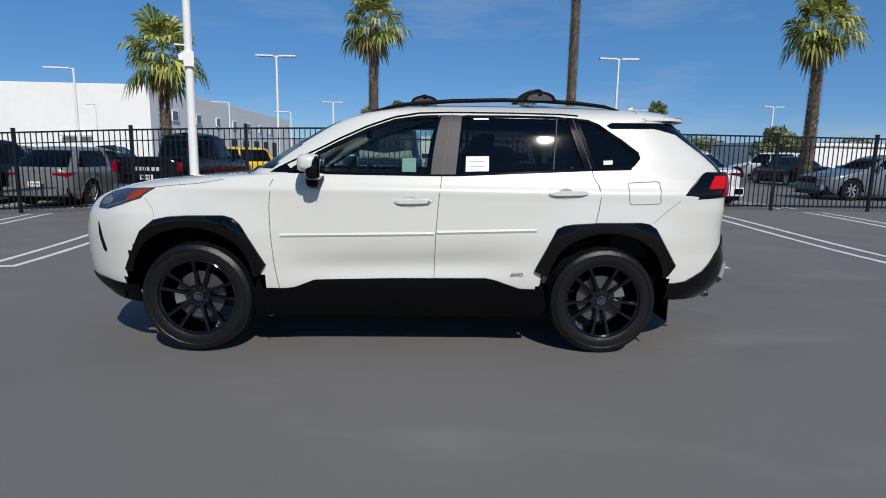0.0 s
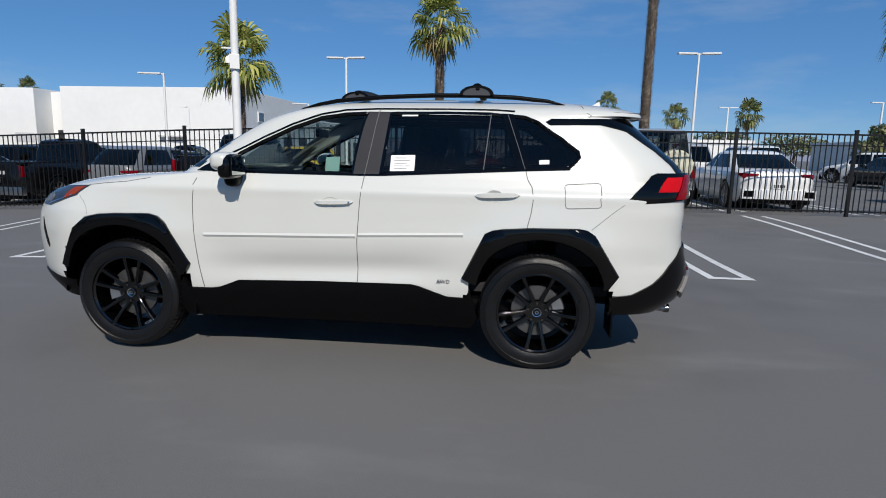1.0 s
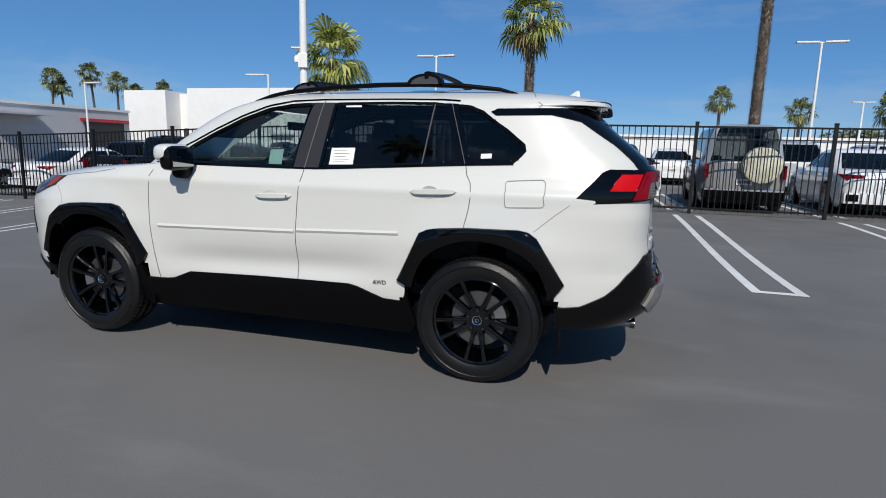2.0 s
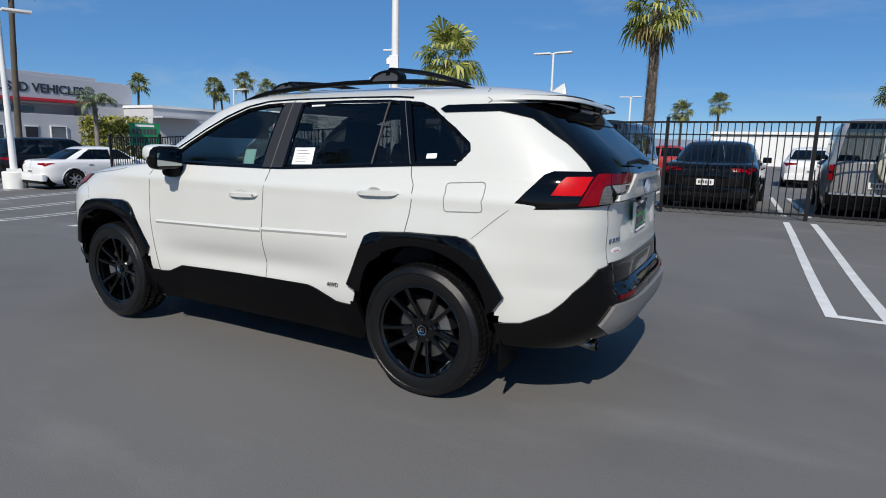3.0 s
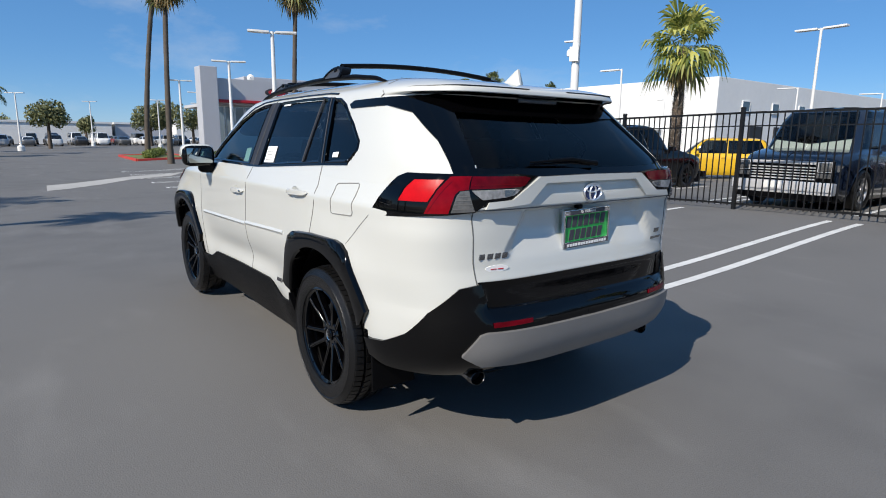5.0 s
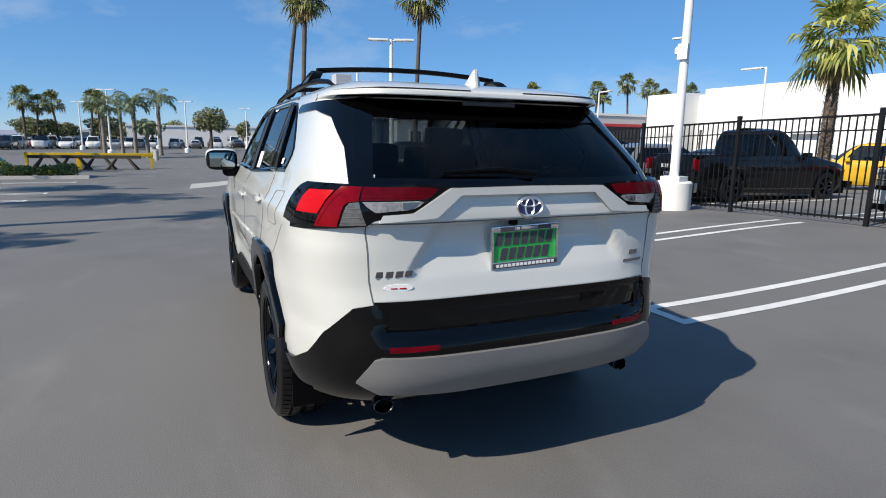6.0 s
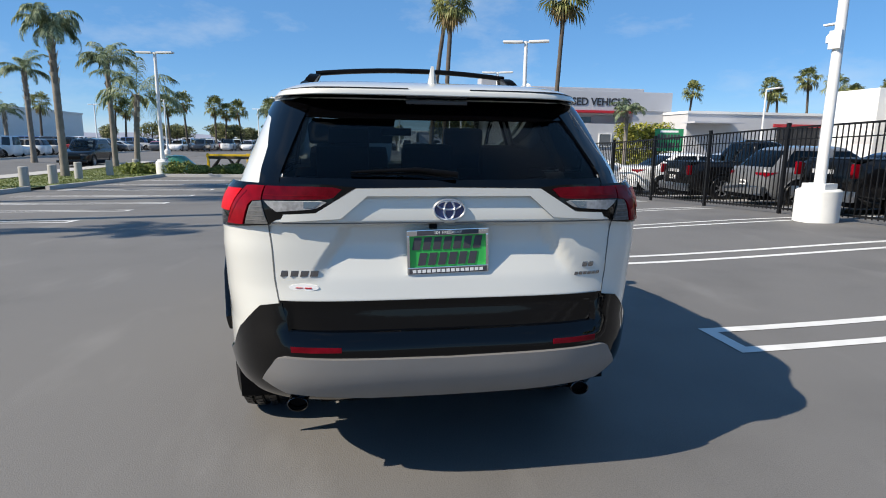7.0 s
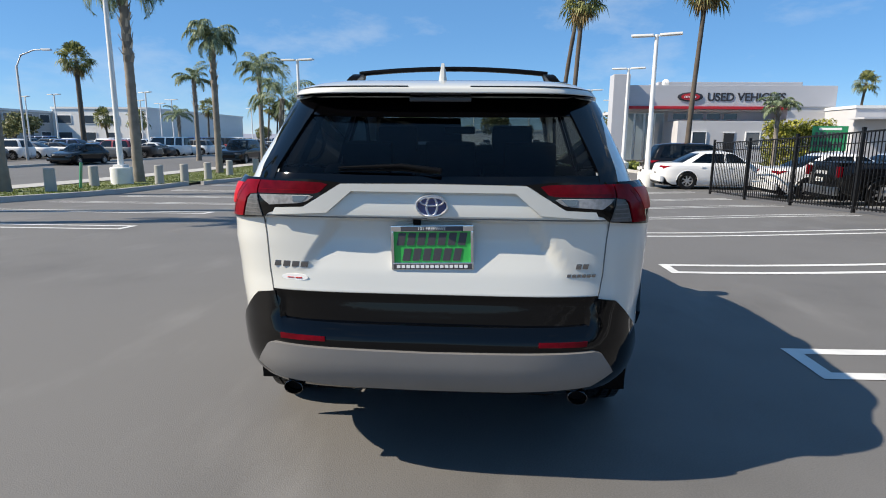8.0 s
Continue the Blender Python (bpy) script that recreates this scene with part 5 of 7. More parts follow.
lamp_post(-28.5, -10.2, 6.3, 2, 80, (0.36, 0.75), 0.10)
for x, y, h in ((-62, -8, 6.4), (-75, -1.0, 6.2), (-88, -14, 6.4), (-70, -22, 6.4), (-52, -33, 6.3), (-66, -42, 6.4), (-84, -30, 6.3), (-95, -5, 6.2), (-60, -52, 6.4), (-100, 3, 6.0)):
    lamp_post(x, y, h, 2, 60, (0.36, 0.5), 0.09)


def street_lamp(x, y, h):
    post = empty("street_lamp", pose(x, y, lot(x, y)))
    tagged(post, "tall grey steel street lamp with a curved arm", "street lamp")
    part("shaft", tube([(0, 0, 0), (0, 0, h * .85), (-.1, .4, h * .95), (-.3, 1.4, h), (-.45, 2.2, h + .05)], [.11, .08, .06, .05, .045], 10), mat("galvanised_steel", (.42, .42, .42), .5, metal=.6, vary=.1), post, smooth=50)
    part("lamp_head", box(-.62, -.36, 1.9, 2.7, h - .02, h + .13, .04), WHITE_STEEL, post, smooth=40)
    return post


street_lamp(-41, -37, 8.7)

# ---- palms ----
BARK = mat("palm_bark", (0.10, 0.075, 0.055), 0.95, vary=0.4, scale=7, bump=0.6, bump_scale=30)
BARK_GREY = mat("smooth_grey_palm_bark", (0.21, 0.185, 0.155), 0.95, vary=0.35, scale=4, bump=0.6, bump_scale=22)
BARK_DARK = mat("dark_palm_bark", (0.095, 0.078, 0.062), 0.95, vary=0.35, scale=4, bump=0.5, bump_scale=22)


def leaf_material(name, base, light, through_light=0.3):
    m = mat(name, base, 0.55, vary=0.0, spec=0.3)
    nt, p = m.node_tree, m.node_tree.nodes["Principled BSDF"]
    g, r = nt.nodes.new("ShaderNodeNewGeometry"), nt.nodes.new("ShaderNodeValToRGB")
    r.color_ramp.elements[0].color, r.color_ramp.elements[1].color = (*base, 1), (*light, 1)
    r.color_ramp.elements[0].position, r.color_ramp.elements[1].position = 0.25, 0.95
    nt.links.new(g.outputs["Random Per Island"], r.inputs["Fac"])
    nt.links.new(r.outputs["Color"], p.inputs["Base Color"])
    tr, mx = nt.nodes.new("ShaderNodeBsdfTranslucent"), nt.nodes.new("ShaderNodeMixShader")
    mx.inputs[0].default_value = through_light
    nt.links.new(r.outputs["Color"], tr.inputs["Color"])
    nt.links.new(p.outputs[0], mx.inputs[1])
    nt.links.new(tr.outputs[0], mx.inputs[2])
    nt.links.new(mx.outputs[0], nt.nodes["Material Output"].inputs["Surface"])
    return m


BOOT = leaf_material("leaf_stub", (0.14, 0.11, 0.085), (0.60, 0.52, 0.42), 0.0)
FAN_LEAF = leaf_material("fan_palm_leaf", (0.12, 0.16, 0.035), (0.62, 0.60, 0.17), 0.38)
# darker copy of FAN_LEAF: shade is put into the far palms' leaf colour
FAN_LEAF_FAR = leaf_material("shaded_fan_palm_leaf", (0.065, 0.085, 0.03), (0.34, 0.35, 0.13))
DRY_LEAF = leaf_material("dry_palm_leaf", (0.20, 0.14, 0.06), (0.44, 0.34, 0.15))
FEATHER_LEAF = leaf_material("feather_palm_leaf", (0.10, 0.14, 0.075), (0.38, 0.45, 0.28))


def fan_leaf(bm, base, az, el, stalk, blade, rng, blades=17, droop=0.25):
    """A fan palm leaf: a stalk and a pleated fan, whole near its hub, whose narrow tips part and hang."""
    d = Vector((math.cos(az) * math.cos(el), math.sin(az) * math.cos(el), math.sin(el)))
    side = Vector((-math.sin(az), math.cos(az), 0))
    side = (side + d.cross(side) * rng.uniform(-.5, .5)).normalized()
    up = side.cross(d) * -1
    hub = base + d * stalk + Vector((0, 0, -0.06 * stalk))
    a, b = bm.verts.new(base + side * .03), bm.verts.new(base - side * .03)
    c, e = bm.verts.new(hub - side * .018), bm.verts.new(hub + side * .018)
    bm.faces.new((a, b, c, e))
    spread = rng.uniform(3.6, 4.3)
    curl = rng.uniform(.05, .3)
    down = Vector((0, 0, -1))
    for k in range(blades):
        t = (k / (blades - 1) - 0.5) * spread
        ln = blade * (0.76 + 0.24 * math.cos(t * 0.75)) * rng.uniform(.9, 1.08)
        w = (d * math.cos(t) + side * math.sin(t)).normalized()
        n = (side * math.cos(t) - d * math.sin(t)).normalized()
        fold = up * (0.035 * blade * (1 if k % 2 else -1))
        bow = up * (-curl * blade * (abs(t) / 2) ** 2 * .35)
        gap = spread / blades
        p1 = hub + w * ln * .36 + fold + bow * .4 + down * droop * 0.10 * ln
        p2 = hub + w * ln * .68 + fold * .6 + bow + down * droop * 0.45 * ln
        p3 = hub + w * ln * .92 + bow * 1.4 + down * (droop * rng.uniform(1.1, 2.2) + .10) * ln
        v0 = bm.verts.new(hub)
        h1, h2 = ln * .36 * gap * .56, ln * .68 * gap * .40
        v1, v2 = bm.verts.new(p1 + n * h1), bm.verts.new(p1 - n * h1)
        v3, v4 = bm.verts.new(p2 + n * h2), bm.verts.new(p2 - n * h2)
        v5 = bm.verts.new(p3)
        bm.faces.new((v0, v1, v2))
        bm.faces.new((v1, v3, v4, v2))
        bm.faces.new((v3, v5, v4))


def stubs(bm, trunk, height, lean, power, t0, rng, size, rise, flare, step=0.17, around=7):
    """Old leaf stubs in rising spirals round a trunk."""
    rows = int(height * (1 - t0) / step)
    for i in range(rows):
        t = t0 + (1 - t0) * (i + .5) / rows
        for k in range(around):
            if rng.random() < .08:
                continue
            a = 6.283 * (k + .5 * (i % 2) + rng.uniform(-.15, .15)) / around
            r = trunk * (1 - .22 * t) * .97
            c = Vector((lean[0] * t ** power + r * math.cos(a), lean[1] * t ** power + r * math.sin(a), height * t))
            o, s = Vector((math.cos(a), math.sin(a), 0)), Vector((-math.sin(a), math.cos(a), 0))
            w, h = size * rng.uniform(.8, 1.2), rise * rng.uniform(.7, 1.3)
            f = flare * rng.uniform(.5, 1.5)
            up = Vector((0, 0, h))
            v = [bm.verts.new(q) for q in (c - s * w, c + s * w, c + o * f + s * w * .45 + up, c + o * f - s * w * .45 + up, c + o * (f * .45) - s * w * .4 + up * 1.02, c + o * (f * .45) + s * w * .4 + up * 1.02)]
            bm.faces.new(v[:4])
            bm.faces.new((v[3], v[2], v[5], v[4]))


def fan_palm(x, y, height, radius=1.0, trunk=0.26, seed=0, leaves=30, blades=19, lean=(0, 0), skirt=0.25, boots=True):
    """height: of the crown's heart above the ground."""
    rng = random.Random(seed)
    tree = empty("fan_palm_tree", pose(x, y, lot(x, y) - 0.05))
    tagged(tree, "fan palm with a rough brown trunk and fan-shaped green leaves" if boots else "tall fan palm with a slender dark trunk and green crown", "palm tree", "palms")
    bm = bmesh.new()
    n = max(8, int(height / .45))
    pts = [(lean[0] * (i / n) ** 1.6, lean[1] * (i / n) ** 1.6, height * i / n) for i in range(n + 1)]
    rad = [trunk * (1.3 - .3 * min(1, i / (n * .12))) * (1 - .22 * i / n) * rng.uniform(.95, 1.05) for i in range(n + 1)]
    add_tube(bm, pts, rad, 12)
    stem = part("trunk", bm, BARK if boots else BARK_DARK, tree, "rough brown trunk" if boots else "slender dark trunk", smooth=50)
    if boots:
        bm = bmesh.new()
        stubs(bm, trunk, height, lean, 1.6, .04, rng, trunk * .15, .085, .085, .085, 13)
        part("stub_cover", bm, BOOT, stem, "criss-cross old leaf stubs")
    top = Vector((lean[0], lean[1], height))
    bm = bmesh.new()
    for i in range(leaves):
        u = (i + .5) / leaves
        el = math.radians(84 - 122 * u ** 0.95) + rng.uniform(-.2, .2)
        az = i * 2.39996 + rng.uniform(-.3, .3)
        sz = rng.uniform(.82, 1.15)
        fan_leaf(bm, top + Vector((0, 0, .25 * radius * (1 - u))), az, el, .86 * radius * sz, .92 * radius * sz, rng, blades, .05 + .28 * u)
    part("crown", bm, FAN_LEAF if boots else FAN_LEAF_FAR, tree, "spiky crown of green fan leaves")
    if skirt:
        bm = bmesh.new()
        for i in range(max(4, int(leaves * skirt))):
            fan_leaf(bm, top + Vector((0, 0, -.1 * radius)), rng.uniform(0, 6.283), math.radians(rng.uniform(-75, -38)), .7 * radius, .6 * radius * rng.uniform(.7, 1.1), rng, 11, .5)
        part("dry_leaves", bm, DRY_LEAF, tree, "drooping dry yellow-brown leaves")
    return tree


def feather_palm(x, y, height, length=2.4, trunk=0.2, seed=0, fronds=20, lean=(0, 0), bend=2.0, old=.62):
    rng = random.Random(seed)
    tree = empty("feather_palm_tree", pose(x, y, lot(x, y) - 0.05))
    tagged(tree, "feather palm with a grey trunk and arching plumed fronds", "palm tree", "palms")
    bm = bmesh.new()
    n = int(height / .16)
    pts = [(lean[0] * (i / n) ** 1.5, lean[1] * (i / n) ** 1.5, height * i / n) for i in range(n + 1)]
    add_tube(bm, pts, [trunk * (1.25 - .25 * min(1, i / (n * .1))) * (1 - .22 * i / n) * (1.03 if i % 2 else .96) * rng.uniform(.97, 1.03) for i in range(n + 1)], 12)
    stem = part("trunk", bm, BARK_GREY, tree, "grey ringed trunk", smooth=50)
    bm = bmesh.new()
    stubs(bm, trunk, height, lean, 1.5, old, rng, trunk * .33, .30, .11, .26, 5)
    part("stub_cover", bm, BOOT, stem, "spiky old leaf bases")
    top = Vector((lean[0], lean[1], height))
    bm = bmesh.new()
    for i in range(fronds):
        az = i * 2.39996 + rng.uniform(-.3, .3)
        el = math.radians(rng.uniform(8, 82))
        ln = length * rng.uniform(.8, 1.12)
        h = Vector((math.cos(az), math.sin(az), 0))
        side = Vector((-math.sin(az), math.cos(az), 0))
        steps = 40
        p, e = top.copy(), el
        for k in range(steps):
            t = k / steps
            f = h * math.cos(e) + Vector((0, 0, math.sin(e)))
            q = p + f * (ln / steps)
            if k > 4:
                for s in (-1, 1):
                    w = ln * .22 * max(.12, 1 - (abs(t - .42) / .62) ** 2) * rng.uniform(.75, 1.2)
                    hang = rng.uniform(.35, 1.15)
                    mid = p + side * s * w * .42 + f * w * .30 + Vector((0, 0, -w * .12 * hang))
                    tip = p + side * s * w * .68 + f * w * .52 + Vector((0, 0, -w * hang))
                    g = f * .020
                    v = [bm.verts.new(c) for c in (p - g * .6, p + g * .6, mid + g, tip, mid - g)]
                    bm.faces.new(v)
            if k % 4 == 0:
                q4 = p + f * (ln / steps * 4)
                a, b, c, d = bm.verts.new(p + side * .02), bm.verts.new(p - side * .02), bm.verts.new(q4 - side * .016), bm.verts.new(q4 + side * .016)
                bm.faces.new((a, b, c, d))
            p, e = q, e - (bend / steps) * (.35 + 1.3 * t)
    part("crown", bm, FEATHER_LEAF, tree, "crown of arching grey-green plumed fronds")
    return tree


fan_palm(-12.2, 24.0, 6.0, 1.2, .27, 1, 34, 17)
fan_palm(-2.6, 27.8, 8.05, 1.15, .27, 2, 34, 17)
fan_palm(9.3, 32, 13.0, 1.3, .30, 3, 34)
fan_palm(16.9, 20.3, 6.75, 1.02, .25, 4, 34, 17)
FAR = Vector((4.37, -.36, 0))
for k, (az, d, h, r) in enumerate(((148.5, 100, 9.9, 1.05), (142.4, 100, 10.0, 1.05), (141.4, 100, 8.9, .95), (139.24, 100, 11.2, 1.1), (137.6, 100, 10.1, 1.05), (136.3, 98, 8.4, 1.1), (134.2, 100, 9.3, 1.1))):
    a = math.radians(az)
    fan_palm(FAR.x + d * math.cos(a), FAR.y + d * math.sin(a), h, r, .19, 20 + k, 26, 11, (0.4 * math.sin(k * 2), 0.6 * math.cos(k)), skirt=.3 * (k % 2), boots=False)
for k, (az, d, h, r) in enumerate(((81.04, 75, 7.4, 1.0), (74.93, 75, 6.0, 1.0), (69.06, 80, 6.6, 1.2), (96.21, 85.9, 6.6, 1.05), (93.35, 95.9, 8.1, 1.1))):
    a = math.radians(az)
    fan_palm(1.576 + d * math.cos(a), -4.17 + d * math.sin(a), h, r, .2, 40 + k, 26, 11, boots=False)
for k, (az, d, h, r) in enumerate(((-168.3, 105, 7.1, 1.15), (-169.1, 105, 6.3, 1.0), (-172.85, 105, 7.2, 1.15), (-173.5, 95, 6.3, 1.1), (-165.9, 100, 7.4, 1.1), (-170.5, 108, 6.8, 1.1), (-164.5, 95, 6.5, 1.1), (-161, 110, 6.5, 1.1), (-160.2, 110, 7.5, 1.1), (-155, 110, 7.0, 1.15), (-149.5, 105, 4.6, 1.2), (-147, 110, 4.9, 1.1))):
    a = math.radians(az)
    fan_palm(4.2 + d * math.cos(a), -1.2 + d * math.sin(a), h, r, .18, 60 + k, 26, 11, (0, 0.5 * math.sin(k)), boots=False)
# tall slender palms on the planted islands
fan_palm(-47.0, 6.7, 13.2, 1.0, .20, 80, 28, 15, (1.0, 1.2), .8, boots=False)
fan_palm(-37.0, 6.3, 11.2, 1.0, .18, 81, 28, 15, (-.4, .5), .8, boots=False)
fan_palm(-30.0, 11.9, 10.3, 1.0, .15, 82, 28, 15, (0.5, 0.2), .5, boots=False)
# street side
feather_palm(-18.93, -14.13, 7.75, 2.1, .21, 90, 34, bend=2.9)
feather_palm(-12.8, -14.9, 10.15, 2.8, .235, 91, 26, old=.42)
feather_palm(-26.3, -14.05, 7.0, 1.9, .18, 92, 30, bend=2.9)
feather_palm(-33.0, -13.0, 4.5, 3.2, .18, 93, 17, (.3, .4), bend=1.9)
feather_palm(-36.5, -15.5, 6.7, 2.3, .18, 94, 22)
feather_palm(-44, -24, 6.8, 2.2, .2, 95, 20)
feather_palm(-3.0, -14.8, 9.4, 1.8, .22, 96, 15)
feather_palm(-5.6, -14.8, 12.6, 1.6, .22, 97, 14)
feather_palm(-39.0, 21.1, 4.3, 1.7, .17, 98, 20)
fan_palm(-52.7, -40.3, 9.4, 1.12, .26, 99, 34, 17, boots=False)
feather_palm(-58, -33, 4.3, 2.0, .2, 100, 16)
for k, (x, y, h, ln) in enumerate(((-55.4, -7.8, 4.4, 2.0), (-57.7, -5.5, 4.9, 2.2), (-63.8, -3.6, 5.6, 2.6), (-55.7, -4.4, 2.8, 1.5), (-70.5, -7.7, 4.9, 2.2))):
    feather_palm(x, y, h, ln, .19, 110 + k, 18, bend=2.3)

# ---- parked cars ----
def far_paint():
    m = mat("assorted_car_paint", (.5, .5, .5), 0.35, coat=0.8)
    nt, p = m.node_tree, m.node_tree.nodes["Principled BSDF"]
    oi, r = nt.nodes.new("ShaderNodeObjectInfo"), nt.nodes.new("ShaderNodeValToRGB")
    r.color_ramp.interpolation = "CONSTANT"
    cols = ((0, (.75, .75, .74)), (.32, (.42, .43, .44)), (.5, (.12, .125, .13)), (.66, (.02, .02, .022)), (.82, (.72, .72, .70)), (.9, (.03, .06, .16)), (.95, (.25, .02, .02)))
    while len(r.color_ramp.elements) < len(cols):
        r.color_ramp.elements.new(.5)
    for e, (pos, c) in zip(r.color_ramp.elements, cols):
        e.position, e.color = pos, (*c, 1)
    nt.links.new(oi.outputs["Random"], r.inputs["Fac"])
    nt.links.new(r.outputs["Color"], p.inputs["Base Color"])
    return m


CAR_GLASS = mat("dark_car_glass", (0.012, 0.014, 0.016), 0.06, spec=0.7)
SEE_GLASS = tinted_glass("tinted_car_glass", (0.17, 0.19, 0.20))
SCREEN_GLASS = tinted_glass("clear_car_glass", (0.55, 0.60, 0.58))
PALE_TRIM = mat("pale_silver_trim", (0.52, 0.52, 0.53), 0.35, metal=0.2, vary=0.1, scale=10)
CABIN = mat("dark_cabin_cloth", (0.015, 0.015, 0.016), 0.9)
WHEEL_SILVER = mat("silver_wheel_alloy", (0.45, 0.45, 0.46), 0.3, metal=.8, vary=.1)
PLATE_WHITE = mat("white_plate", (.7, .7, .68), .5)


def paint(name, c, rough=.35):
    return mat(name, c, rough, coat=.8, vary=.03, scale=2)


def car_profile(kind, L, W, H):
    h = L / 2
    belt = {"sedan": .66, "suv": .60, "pickup": .60, "van": .56, "boxy": .56, "hatch": .62}[kind] * H
    g = .17 * 1.05
    w = curve((g, .44 * W), (.3, .475 * W), (.5, .495 * W), (.68 * belt + .1, .50 * W), (belt - .06, .488 * W), (belt, .46 * W), (belt + .04, .445 * W))
    if kind == "van":
        xf = curve((g, -.96 * h), (.45, -h), (.75, -.985 * h), (.95, -.94 * h), (1.05, -.80 * h), (belt + .04, -.62 * h))
    elif kind == "boxy":
        xf = curve((g, -.96 * h), (.45, -h), (.9, -.985 * h), (1.02, -.93 * h), (belt - .02, -.55 * h), (belt + .04, -.40 * h))
    elif kind in ("suv", "pickup", "hatch"):
        xf = curve((g, -.94 * h), (.45, -h), (belt * .72, -.985 * h), (belt * .86, -.90 * h), (belt * .95, -.68 * h), (belt + .04, -.42 * h))
    else:
        xf = curve((g, -.94 * h), (.42, -h), (belt * .68, -.985 * h), (belt * .82, -.88 * h), (belt * .94, -.60 * h), (belt + .04, -.40 * h))
    if kind == "sedan":
        xr = curve((g, .94 * h), (.42, .985 * h), (.70, h), (belt - .02, .965 * h), (belt + .02, .88 * h), (belt + .04, .70 * h))
    else:
        xr = curve((g, .94 * h), (.42, h), (.6, h), (belt, .985 * h), (belt + .04, .975 * h))
    w2 = curve((belt - .03, .455 * W), (belt + .04, .445 * W), (H - .16, .375 * W), (H - .08, .345 * W), (H - .035, .29 * W), (H - .01, .18 * W), (H, .02 * W))
    f0 = {"sedan": -.46, "suv": -.46, "pickup": -.40, "van": -.70, "boxy": -.42, "hatch": -.50}[kind] * h
    f1 = {"sedan": -.12, "suv": -.16, "pickup": -.14, "van": -.42, "boxy": -.28, "hatch": -.12}[kind] * h
    r0 = {"sedan": .78, "suv": .97, "pickup": .25, "van": .975, "boxy": .975, "hatch": .95}[kind] * h
    r1 = {"sedan": .42, "suv": .82, "pickup": .20, "van": .94, "boxy": .95, "hatch": .70}[kind] * h
    xf2 = curve((belt - .03, f0), (H - .10, f1), (H - .03, f1 + .12 * h), (H, f1 + .3 * h))
    xr2 = curve((belt - .03, r0), (H - .10, r1), (H - .03, r1 - .10 * h), (H, r1 - .28 * h))
    low = Skin(w, xf, xr, -.45 * h, .45 * h, 4.0, 5.0)
    top = Skin(w2, xf2, xr2, f1 + .15 * h, max(r1 - .35 * h, f1 + .16 * h), 5.0, 5.0)
    return belt, low, top


